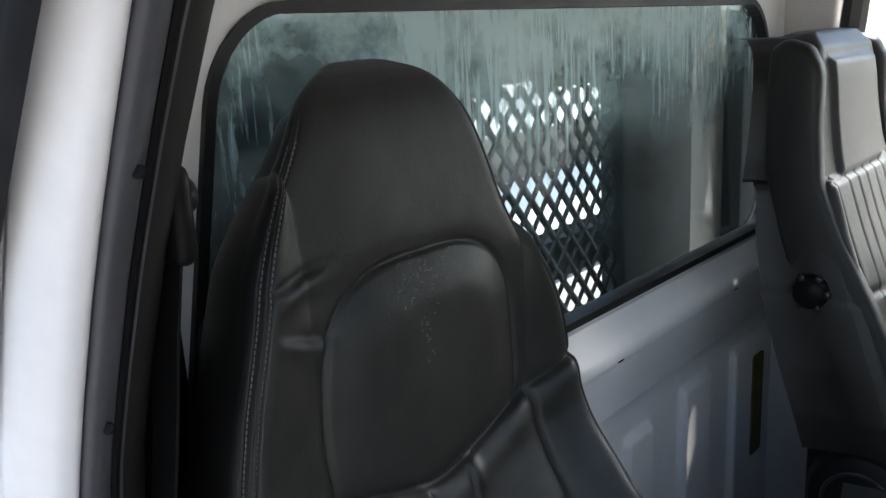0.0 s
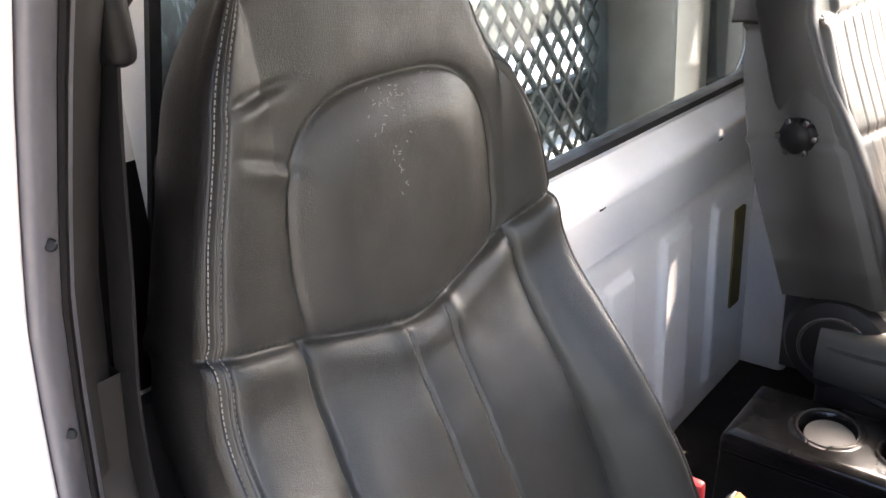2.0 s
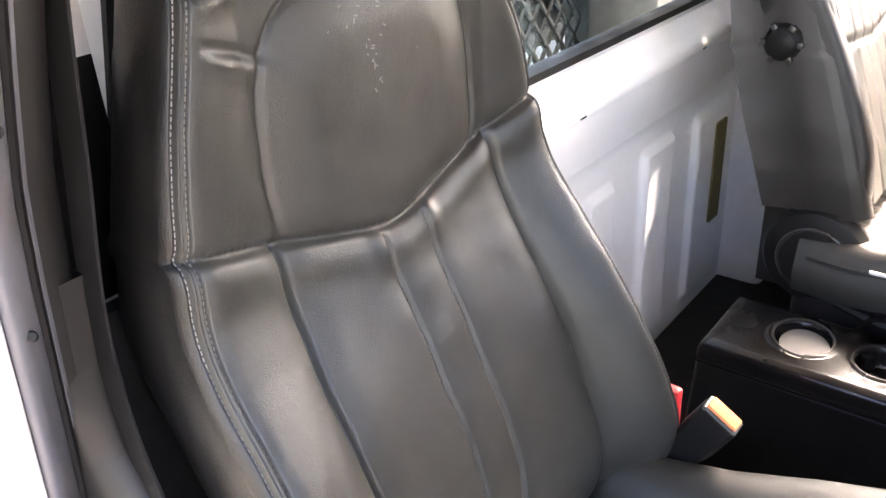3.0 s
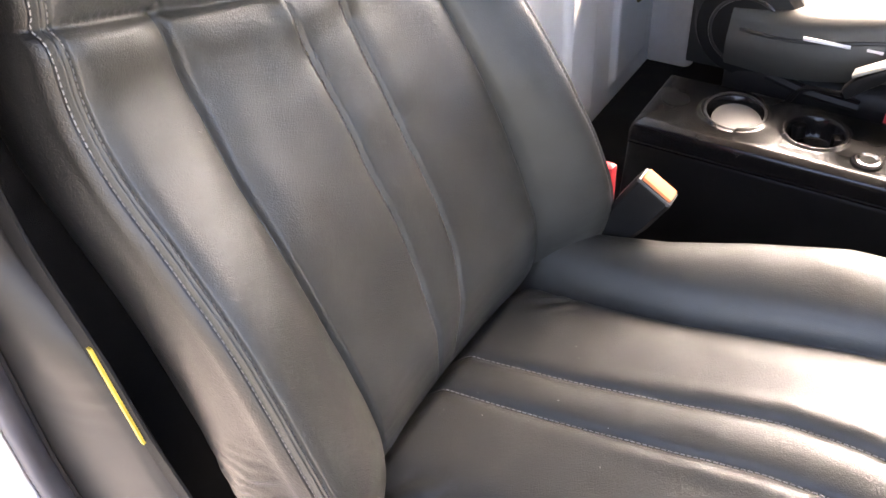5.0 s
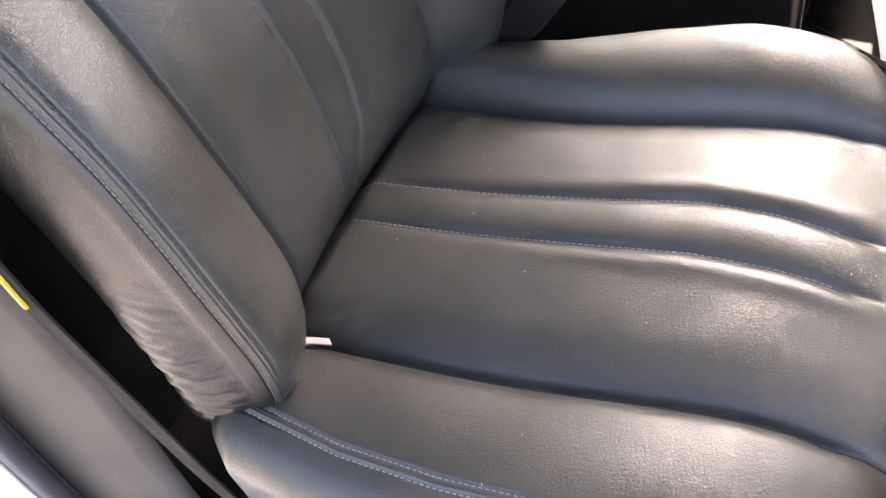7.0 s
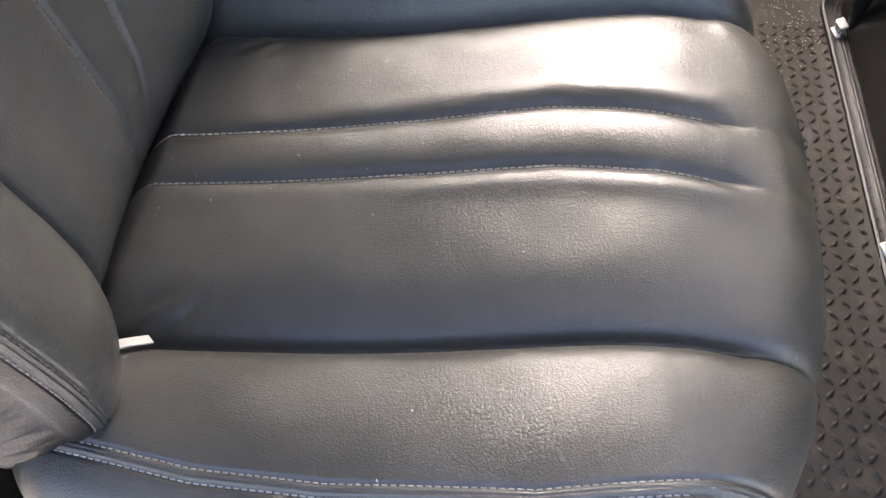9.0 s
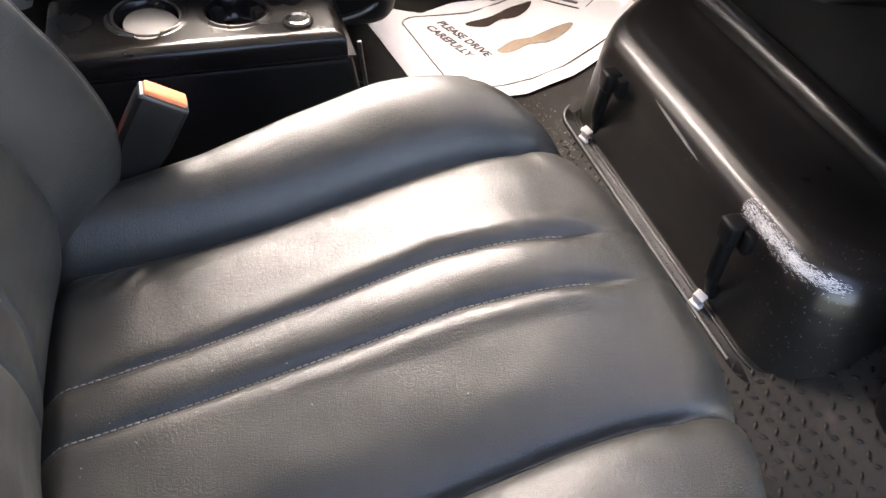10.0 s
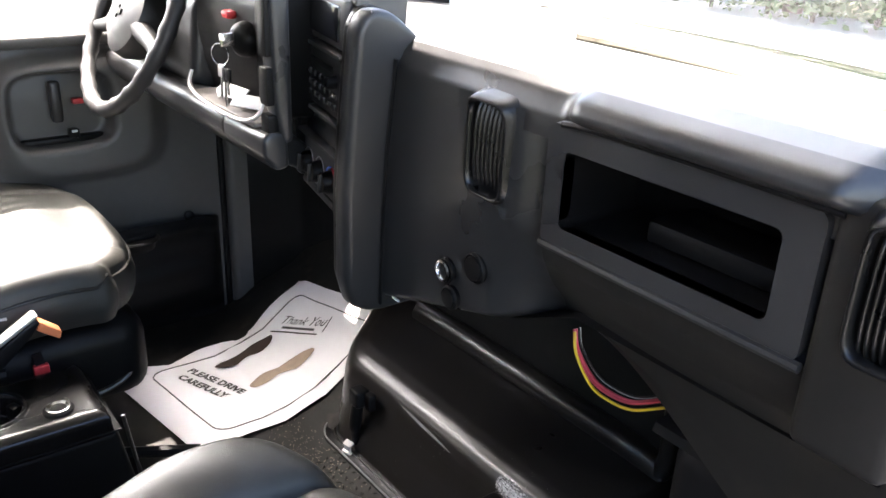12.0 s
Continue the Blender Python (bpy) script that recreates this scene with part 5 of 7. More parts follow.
    bb = [i / 70 for i in range(71)] + ex
    v, f = grid(cush, aa, bb)
    for key, piece in regions(v, f, aa, bb, lambda a, b: "cushion_band" if max(abs(a), b) > 1.2 else "cushion").items():
        part(key, piece, M_VINYL, seat)
    rim = []
    for i in range(61):
        a = 1.0 - 2.0 * i / 60
        rim.append(cush(a, 1.26))
    part("piping", tube([cush(1.26, 0.05 + 0.95 * i / 24) for i in range(25)] + [cush(1.26 - 0.0, 1.0), cush(1.19, 1.19)] + rim, 0.0035, 8), M_VINYL_SHADED, seat)
    bm = box((D - 0.285, -0.58, 0.17), (D + 0.285, -0.07, 0.345), 0.05, 4)
    part("pan", bm, M_BLACK, seat, "black plastic seat pan")
    part("pan_lip", tube(spline([(D + 0.287, -0.50, 0.215), (D + 0.288, -0.20, 0.205), (D + 0.27, -0.105, 0.235), (D + 0.18, -0.092, 0.24), (D - 0.1, -0.09, 0.24)], 8), 0.006, 8), M_GLOSS, seat)
    part("pedestal", box((D - 0.20, -0.52, 0.0), (D + 0.20, -0.16, 0.20), 0.02), M_BLACK, seat)
    rc = Matrix.Translation((D + 0.245, -0.545, 0.395)) @ pose(0, 0, 0, 0, 90, 0)
    cov = part("recliner_cover", lathe([(0.098, 0.0), (0.100, 0.012), (0.090, 0.030), (0.06, 0.040), (0.0, 0.042)], rc, 36), M_BLACK, seat, "round black hinge cover")
    part("cover_groove", tube([rc @ Vector((0.062 * math.cos(t), 0.062 * math.sin(t), 0.039)) for t in [k * math.tau / 40 for k in range(40)]], 0.004, 6, closed=True), M_GLOSS, cov)
    part("handle", tube(spline([(D + 0.292, -0.49, 0.33), (D + 0.298, -0.42, 0.315), (D + 0.296, -0.33, 0.305)], 6), 0.011, 8), M_BLACK, seat)
    for y0, y1 in ((-0.44, -0.365), (-0.34, -0.315)):
        part("label", box((D + 0.318, y0, 0.418), (D + 0.3225, y1, 0.424), 0.0008), M_PRINT, seat, "small pale sewn label")
    rail = thing("floor_lever", (-0.29, -0.06, 0.0), "black steel lever lying on the floor by the seat", "lever")
    part("arm", tube(spline([(-0.36, -0.22, 0.06), (-0.33, -0.12, 0.04), (-0.295, -0.03, 0.03), (-0.285, -0.01, 0.028)], 6), 0.012, 8), M_BLACK, rail)
    part("foot", box((-0.40, -0.26, 0.0), (-0.33, -0.18, 0.06), 0.01), M_BLACK, rail)
    r2 = thing("seat_bracket", (-0.10, -0.05, 0.0), "low black floor bracket between the seats", "bracket")
    part("bar", tube(spline([(-0.16, -0.16, 0.012), (-0.10, -0.05, 0.05), (0.02, 0.02, 0.055), (0.14, 0.02, 0.03), (0.2, 0.0, 0.012)], 6), 0.011, 8), M_BLACK, r2)


driver_seat()


# ---- paper mat on the driver's floor ----
def floor_z(y):
    prof = [(-0.92, 0.0), (0.20, 0.0), (0.30, 0.03), (0.47, 0.145), (0.60, 0.30), (0.66, 0.46)]
    return lerp_table(prof, y)[0]


PL, PF, PR = Vector((-0.692, -0.071, 0)), Vector((-0.004, 0.535, 0)), Vector((0.385, 0.06, 0))


def paper_point(u, v, lift=0.0):
    """u across (0 left, 1 right), v from the heel edge (0) to the toe edge (1)."""
    p = PL + PR * u + Vector((PF.x * v, (0.51) * v, 0))
    z = floor_z(p.y) + 0.007 + 0.004 * noise.noise((p.x * 9, p.y * 9, 0)) + 0.006 * ridge(v - 0.55, 0.05) * (1 - u)
    z += 0.010 * math.sin(v * 17 + u * 3) * ridge(u, 0.05) + 0.012 * max(0, v - 0.85) / 0.15
    return Vector((p.x, p.y, z + lift))


def text_mesh(body, size, shear=0.0, bold=0.0):
    cu = bpy.data.curves.new("text", "FONT")
    cu.body, cu.size, cu.shear = body, size, shear
    cu.align_x = "CENTER"
    cu.resolution_u = 3
    cu.offset = bold
    ob = bpy.data.objects.new("text", cu)
    scene.collection.objects.link(ob)
    me = bpy.data.meshes.new_from_object(ob.evaluated_get(bpy.context.evaluated_depsgraph_get()))
    bpy.data.objects.remove(ob)
    bm = bmesh.new()
    bm.from_mesh(me)
    bpy.data.meshes.remove(me)
    return bm


def on_paper(bm, cu, cv, sx=1.0, lift=0.0022, turn=0.0):
    """Lays a flat mesh (metres) on the paper round (cu, cv)."""
    bmesh.ops.subdivide_edges(bm, edges=[e for e in bm.edges if e.calc_length() > 0.02], cuts=2)
    bm.transform(pose(0, 0, 0, 0, 0, turn) @ Matrix.Scale(sx, 4))
    for v in bm.verts:
        q = paper_point(cu + v.co.x / 0.39, cv + v.co.y / 0.51, lift)
        v.co = q
    return bm


def flat(outline):
    bm = bmesh.new()
    bm.faces.new([bm.verts.new((a, b, 0)) for a, b in outline])
    bmesh.ops.triangulate(bm, faces=bm.faces)
    return bm


def paper_mat():
    pm = thing("paper_floor_mat", (PL.x + 0.19, 0.2, 0.0), "white printed paper floor mat with brown shoe prints, slightly crumpled", "floor mat")
    part("sheet", grid(lambda u, v: paper_point(u, v), [i / 72 for i in range(73)], [i / 100 for i in range(101)]), M_PAPER, pm)
    fr = round_rect(0.10, 0.145, 0.90, 0.935, 0.07, 4)
    part("border", tube([paper_point(a, b, 0.0006) for k in range(len(fr)) for a, b in [((fr[k][0] * (1 - t) + fr[(k + 1) % len(fr)][0] * t), (fr[k][1] * (1 - t) + fr[(k + 1) % len(fr)][1] * t)) for t in (0, 0.2, 0.4, 0.6, 0.8)]], 0.0016, 5, closed=True), M_INK_LINE, pm, "thin printed border")

    def sole(flip):
        out = []
        for k in range(40):
            t = k / 40 * math.tau
            y = 0.105 * math.sin(t)
            w = 0.030 + 0.010 * step(y, 0.0, 0.05) - 0.012 * ridge(y + 0.012, 0.028)
            out.append((flip * (w * math.cos(t) * (1 - 0.15 * (y > 0)) + 0.012 * (y / 0.1) ** 2 * 0.6), y))
        return out
    part("shoe_print", on_paper(flat(sole(-1)), 0.25, 0.57, 0.76, turn=3), M_INK, pm, "brown printed sole")
    # right sole in pale ink, as strong sun falls on that half
    part("shoe_print", on_paper(flat(sole(1)), 0.58, 0.60, 0.76, turn=-8), M_INK_PALE, pm, "faded brown printed sole")
    part("writing", on_paper(text_mesh("PLEASE DRIVE", 0.028, 0.0, 0.0011), 0.40, 0.335, turn=14), M_INK_LINE, pm, "printed words")
    part("writing", on_paper(text_mesh("CAREFULLY", 0.028, 0.0, 0.0011), 0.41, 0.265, turn=14), M_INK_LINE, pm, "printed words")
    part("writing", on_paper(text_mesh("Thank You", 0.031, 0.35), 0.365, 0.820, turn=15), M_INK, pm, "slanted printed words")
    part("bar", on_paper(flat([(-0.050, -0.003), (0.050, -0.003), (0.050, 0.003), (-0.050, 0.003)]), 0.37, 0.800, turn=15), M_INK_LINE, pm)
    part("bar", on_paper(flat([(-0.072, -0.0018), (0.072, -0.0018), (0.072, 0.0018), (-0.072, 0.0018)]), 0.365, 0.775, turn=15), M_INK, pm)
    part("bar", on_paper(flat([(-0.0015, -0.018), (0.0015, -0.018), (0.0015, 0.018), (-0.0015, 0.018)]), 0.555, 0.865, turn=15), M_INK, pm)


paper_mat()


# ---- engine cover ----
def engine_cover():
    ec = thing("engine_cover", (0.15, 0.40, 0.0), "scuffed black moulded engine cover with two latches", "engine cover")
    x0, x1, y0 = -0.222, 0.520, 0.262

    def flare(x, y):
        """The driver's end slants outwards as it runs forward under the dash."""
        return (x - 0.92 * max(0.0, y - 0.285) * (1 - step(x, -0.22, 0.10)), y)

    def fp(t, inset):
        """Plan outline: from the left front, round the rear corners, to the right front."""
        a, b = x0 + inset, x1 - inset
        r, q = max(0.02, 0.062 - inset * 0.3), max(0.03, 0.105 - inset * 0.5)
        ya = y0 + inset
        lens = [0.22, 0.10, 0.42, 0.16, 0.10]
        segs = [((a, 0.66), (a, ya + r)), None, ((a + r, ya), (b - q, ya + 0.01)), None, ((b, ya + 0.01 + q), (b + 0.005, 0.66))]
        d = t * sum(lens)
        for i, L in enumerate(lens):
            if d <= L or i == 4:
                k = min(1, d / L)
                if i == 1:
                    w = math.pi + k * math.pi / 2
                    return flare(a + r + r * math.cos(w), ya + r + r * math.sin(w))
                if i == 3:
                    w = -math.pi / 2 + k * math.pi / 2
                    return (b - q + q * math.cos(w), ya + 0.01 + q + q * math.sin(w))
                p, e = segs[i]
                return flare(p[0] + (e[0] - p[0]) * k, p[1] + (e[1] - p[1]) * k)
            d -= L
    heights = [(0.0, -0.004, 0.012), (0.5, -0.002, 0.04), (1, 0.0, 0.07), (2, 0.004, 0.125), (2.6, 0.009, 0.160), (3, 0.015, 0.182), (3.3, 0.022, 0.198), (3.6, 0.032, 0.211), (4, 0.048, 0.221), (4.4, 0.068, 0.2265), (5, 0.12, 0.228)]

    def sh(t, k):
        ins, z = lerp_table(heights, k)
        x, y = fp(t, ins)
        z += 0.0015 * noise.noise((x * 8, y * 8, z * 8)) * (1 - step(k, 4.2, 5))
        return (x, y, z)
    ts = [i / 120 for i in range(121)]
    part("shell", grid(sh, ts, [i * 0.1 for i in range(51)]), M_COVER, ec)
    inner = [fp(t, 0.12) for t in ts]
    bm = bmesh.new()
    bm.faces.new([bm.verts.new((a, b, 0.228)) for a, b in inner])
    part("top", bm, M_COVER, ec)
    part("ridge", tube(spline([(-0.22, 0.500, 0.236), (0.0, 0.503, 0.240), (0.25, 0.508, 0.240), (0.42, 0.512, 0.236), (0.462, 0.514, 0.214)], 10), 0.026, 14), M_COVER, ec, "rounded black rib")
    part("upstand", box((-0.21, 0.525, 0.20), (0.462, 0.60, 0.62), 0.02, 3), M_TRIM_DUST, ec, "dusty upright cover behind the rib")
    part("corner_rib", tube(spline([(0.455, 0.508, 0.224), (0.468, 0.512, 0.262), (0.464, 0.516, 0.36)], 6), 0.019, 14), M_COVER, ec)
    # base flange with bright edge strips
    def fl(t, k):
        o = (-0.030, -0.030, -0.012, -0.004)[int(k)]
        z = (0.0, 0.016, 0.018, 0.026)[int(k)]
        x, y = fp(t, o)
        return (x, y, z)
    part("flange", grid(fl, ts, [0, 1, 2, 3]), M_BLACK, ec)
    rng = [0.24 + 0.50 * i / 60 for i in range(61)]
    part("trim_strip", tube([(*fp(t, -0.028), 0.017) for t in rng], 0.0022, 6), M_SCUFF_SHEEN, ec, "worn bright edge strip")
    part("trim_strip", tube([(*fp(t, -0.010), 0.021) for t in [0.28 + 0.66 * i / 80 for i in range(81)]], 0.0030, 6), M_COVER, ec)
    for (hx, hy), (lx, ly, lz) in (((-0.118, 0.268), (-0.078, 0.258, 0.176)), ((0.322, 0.272), (0.336, 0.258, 0.190))):
        la = part("latch", tube(spline([(hx, hy - 0.004, 0.040), (hx * 0.5 + lx * 0.5, hy * 0.6 + ly * 0.4 - 0.014, 0.095), (lx, ly - 0.012, lz)], 6), [0.010] * 6 + [0.013] * 7, 10), M_BLACK, ec, "black rubber latch")
        part("latch_head", box((lx - 0.017, ly - 0.026, lz - 0.016), (lx + 0.017, ly + 0.006, lz + 0.022), 0.006, 3), M_BLACK, la)
        part("latch_plate", box((lx + 0.012, ly - 0.008, lz - 0.020), (lx + 0.034, ly + 0.010, lz + 0.018), 0.005, 2), M_BLACK, la)
        tilt = pose(hx - 0.001, hy - 0.020, 0.026, 18, 12, 24)
        part("hook", join(box((-0.012, -0.010, -0.016), (0.011, 0.004, -0.002), 0.002, 2, tilt), box((-0.010, -0.004, -0.004), (0.004, 0.003, 0.018), 0.0018, 2, tilt), box((-0.012, -0.006, 0.012), (0.008, 0.009, 0.019), 0.0018, 2, tilt)), M_HOOK, la, "bright bent metal hook")
        part("hook_foot", box((hx - 0.018, hy - 0.032, 0.009), (hx + 0.020, hy - 0.010, 0.014), 0.0015, 2), M_ZINC, la, "thin metal plate")
    # a long pale streak painting the shoulder's highlight and scuff
    def streak(u, v):
        env = math.sin(math.pi * u) ** 0.6
        x, y, z = sh(0.440 + 0.125 * u, 3.25 - 0.2 * u + 0.05 * v * env)
        return (x, y - 0.0005, z + 0.0006)
    part("rubbed_streak", grid(streak, [i / 24 for i in range(25)], [-1, -0.4, 0.2, 1]), M_SCUFF_SHEEN, ec, "pale rubbed streak")
    # pale scratches and flecks on the mouldings
    rnd = random.Random(3)

    def strokes(n, place, length, width, lift):
        verts, faces = [], []
        for _ in range(n):
            t, k, along = place()
            t, k = min(0.98, max(0.02, t)), min(4.6, max(0.3, k))
            p = Vector(sh(t, k))
            pt, pk = Vector(sh(t + 0.004, k)) - p, Vector(sh(t, k + 0.06)) - p
            n_ = pt.cross(pk).normalized()
            if n_.y > 0:
                n_ = -n_
            d = (pt.normalized() * (1 if along else rnd.uniform(-1, 1)) + pk.normalized() * rnd.uniform(-1, 1) * (0.25 if along else 1)).normalized()
            q = d.cross(n_)
            L, wd = rnd.uniform(*length), rnd.uniform(*width)
            i = len(verts)
            verts += [tuple(p + n_ * lift + d * L * a + q * wd * b) for a, b in ((-1, -0.4), (0.2, -1), (1, 0.2), (-0.3, 1))]
            faces.append((i, i + 1, i + 2, i + 3))
        return verts, faces

    def anywhere():
        return (rnd.gauss(0.80, 0.06) if rnd.random() < 0.5 else rnd.uniform(0.30, 0.96)), rnd.uniform(0.6, 4.4), False

    def shoulder():
        u = rnd.betavariate(1.3, 1.7)
        return 0.655 + 0.19 * u, 3.30 + rnd.gauss(0, 0.13 - 0.06 * u), True
    # strokes paint the sky's reflection on the shoulder together with its scuffs
    part("shoulder_rub_sheen", strokes(2200, shoulder, (0.0010, 0.0042), (0.00016, 0.00052), 0.0008), M_RUB_SHEEN, ec, "shoulder rubbed pale above the latch", False)["kind"] = "stuff"
    part("scratch", strokes(260, anywhere, (0.0006, 0.0034), (0.0003, 0.0007), 0.0012), M_SCUFF_SHEEN, ec, "pale scratches and flecks", False)["kind"] = "stuff"


engine_cover()


WIRE = [(0.322, 0.412, 0.470), (0.335, 0.408, 0.438), (0.372, 0.406, 0.406), (0.408, 0.406, 0.398), (0.455, 0.406, 0.405), (0.500, 0.406, 0.432), (0.548, 0.406, 0.466)]


def wires():
    for i, (m, dx, dz, lb) in enumerate(((M_WIRE_R, 0.0, 0.0, "pink"), (M_WIRE_R, 0.002, 0.0035, "pink"), (M_WIRE_Y, 0.005, -0.0075, "yellow"), (M_WIRE_K, 0.004, 0.011, "black"), (M_WIRE_W, 0.003, 0.0075, "white"))):
        pts = [(x + dx, y - 0.004 + (0.0025 * i if lb != "yellow" else -0.004), z + dz * (0.2 + 0.8 * min(1, k / 2))) for k, (x, y, z) in enumerate(WIRE)]
        w = part("wire", tube(spline(pts, 8), 0.0026 if lb in ("pink", "yellow") else 0.0014, 8), m)
        tagged(w, lb + " insulated wire hanging loose below the dashboard", "wire", "loose wires below the dash")


wires()


# ---- dashboard ----
def dashboard():
    d = thing("dashboard", (0.2, 0.45, 0.46), "moulded charcoal dashboard with padded brow and open glove tray", "dashboard", kind="structure")
    # top pad: from the face edge over to the windscreen
    def top(u, v):
        x = u
        y0 = 0.222
        prof = [(0.0, y0, 0.835), (0.08, y0 + 0.002, 0.864), (0.16, y0 + 0.014, 0.888), (0.22, y0 + 0.030, 0.902), (0.28, y0 + 0.055, 0.912), (0.4, 0.34, 0.918), (0.7, 0.52, 0.896), (1.0, 0.775, 0.838)]
        y, z = lerp_table(prof, v)
        # padded brow over the tray
        k = step(x, 0.425, 0.495) * (1 - step(x, 0.805, 0.826))
        if v < 0.3:
            y -= 0.055 * k * step(v, 0.05, 0.12) * (1 - 0.55 * step(v, 0.16, 0.3))
            z += 0.012 * k * step(v, 0.02, 0.14)
        z += 0.02 * (1 - step(x, -0.2, 0.1)) * step(v, 0.3, 0.5)
        return (x, y, z)
    us = [-0.86 + 1.72 * i / 172 for i in range(173)]
    # split at the crest: beyond it the pad's colour includes the sunlight
    part("pad_front", grid(top, us, [i / 60 for i in range(14)]), M_TRIM, d, "padded brow and rolled front edge")
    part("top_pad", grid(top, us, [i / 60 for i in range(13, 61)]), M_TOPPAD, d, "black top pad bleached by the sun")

    part("defrost_strip", tube(spline([(0.12, 0.560, 0.892), (0.20, 0.574, 0.890), (0.41, 0.565, 0.890), (0.57, 0.515, 0.897), (0.70, 0.480, 0.902)], 10), [0.009 + 0.0025 * noise.noise((k * 0.9, 2, 0)) for k in range(41)], 8), M_GRITSTRIP, d, "crumbling tan strip along the defroster")
    # face left of the tray, with the vent cut round and the socket panel
    def face(u, v):
        zb = lerp_table([(0.02, 0.436), (0.32, 0.530), (0.45, 0.588)], u)[0]
        z = zb + v * (0.862 - zb)
        y = 0.226 - 0.006 * math.sin(v * math.pi)
        y -= 0.012 * ridge(u - 0.305, 0.062) * step(z, 0.60, 0.75)
        y += 0.04 * (1 - step(v, 0.0, 0.07)) ** 2
        y += 0.026 * step(u, 0.352, 0.405)
        yk = lerp_table([(0.555, 0.300), (0.575, 0.288), (0.615, 0.260), (0.665, 0.234), (0.700, 0.224), (0.715, 0.224)], z)[0] + 0.008
        if z < 0.715:
            y += (yk - y) * step(u, 0.31, 0.425) * (1 - step(z, 0.675, 0.715))
        return (u, y, z)
    fv, ff = grid(face, [0.030 + 0.402 * i / 120 for i in range(121)], [i / 100 for i in range(101)])
    ff = [q for q in ff if not all(0.269 < fv[i][0] < 0.345 and 0.732 < fv[i][2] < 0.861 for i in q)]      # opening for the vent
    part("face_panel", (fv, ff), M_TRIM, d)
    part("face_underside", grid(lambda u, v: (u, 0.262 + v * 0.30, lerp_table([(0.02, 0.438), (0.32, 0.532), (0.45, 0.590)], u)[0] + 0.03 * v), [0.03 + 0.84 * i / 30 for i in range(31)], [0, 0.5, 1]), M_BLACK, d)

    # glove tray surround
    X0, X1, Z0, Z1 = 0.449, 0.744, 0.732, 0.831
    o = round_rect(0.420, 0.703, 0.784, 0.862, 0.014, 5)
    h = round_rect(X0, Z0, X1, Z1, 0.010, 5)
    part("tray_surround", plate_with_hole(o, h, 0.212, 0.232, "y"), M_TRIM, d, "raised surround of the tray", False)
    lin = bmesh.new()
    rr = [[lin.verts.new((a, y, b)) for a, b in h] for y in (0.214, 0.36)]
    for i in range(len(h)):
        j = (i + 1) % len(h)
        lin.faces.new((rr[0][i], rr[0][j], rr[1][j], rr[1][i]))
    lin.faces.new(rr[1])
    part("tray", lin, M_BLACK, d, "dark open glove tray", False)
    part("tray_step", box((0.54, 0.27, 0.733), (0.744, 0.36, 0.762), 0.006), M_BLACK, d)
    # right end piece with its vent, and panel above/right of the tray
    part("end_panel", box((0.790, 0.207, 0.62), (0.892, 0.30, 0.885), 0.015, 3), M_TRIM_DUST, d)
    part("tray_fill", box((0.41, 0.236, 0.84), (0.82, 0.28, 0.88), 0.004), M_TRIM, d)

    # dark strip laid in for the shadow below the overhanging brow
    part("brow_shadow", tube(spline([(0.446, 0.2085, 0.864), (0.50, 0.2075, 0.868), (0.65, 0.2075, 0.868), (0.80, 0.2085, 0.866)], 8), 0.0048, 8), M_DARK, d, "dark gap under the brow")
    # lower knee panel falling away below the tray
    def knee(u, v):
        k = step(u, 0.40, 0.88)
        zb = 0.560 - 0.20 * k
        prof = [(0.0, 0.222, 0.700), (0.10, 0.224, 0.688), (0.3, 0.232, 0.666), (0.6, 0.262, 0.616), (0.85, 0.290, 0.576 - 0.10 * k), (1.0, 0.315, zb)]
        y, z = lerp_table(prof, v)
        y += 0.014 * (1 - step(u, 0.38, 0.46)) * (1 - v)
        y += 0.004 * noise.noise((u * 4, v * 3, 0))
        return (u, y, z)
    part("knee_panel", grid(knee, [0.405 + 0.485 * i / 40 for i in range(41)], [i / 40 for i in range(41)]), M_TRIM_DUST, d, "dusty lower knee panel")
    part("knee_underside", prism([(0.335, 0.438), (0.60, 0.476), (0.60, 0.496), (0.34, 0.451)], 0.55, 0.89, "x"), M_BLACK, d)
    part("knee_edge", tube(spline([(0.420, 0.214, 0.703), (0.60, 0.212, 0.703), (0.790, 0.21, 0.703)], 5), 0.006, 8), M_TRIM, d)

    # vents
    def vent(x0, x1, z0, z1, y, n, tilt=0.0):
        """An upright vent: swollen bezel, rounded inner lip, dark well and curved slats."""
        cx, cz = (x0 + x1) / 2, (z0 + z1) / 2
        m = Matrix.Translation((cx, y, cz)) @ pose(0, 0, 0, 0, tilt, 0) @ Matrix.Translation((-cx, -y, -cz))

        def shape(t, inset):
            c, q = math.cos(t), math.sin(t)
            return (cx + ((x1 - x0) / 2 - inset) * math.copysign(abs(c) ** 0.42, c), cz + ((z1 - z0) / 2 - inset) * math.copysign(abs(q) ** 0.34, q))
        prof = [(-0.006, 0.014), (-0.002, 0.002), (0.002, -0.006), (0.005, -0.009), (0.0075, -0.007), (0.009, 0.004), (0.010, 0.020)]
        ts = [k * math.tau / 64 for k in range(65)]

        def bezel(t, k):
            a, b = shape(t, prof[int(k)][0])
            lip = 0.006 * step(b, z1 - 0.03, z1) * (1 if 1 < k < 5 else 0)
            return m @ Vector((a, y + prof[int(k)][1] - lip, b))
        v = part("vent", grid(bezel, ts, list(range(7))), M_VENT, d, "black upright air vent")
        bm = prism([shape(t, 0.008) for t in ts[:-1]], y + 0.010, y + 0.014, "y")
        bm.transform(m)
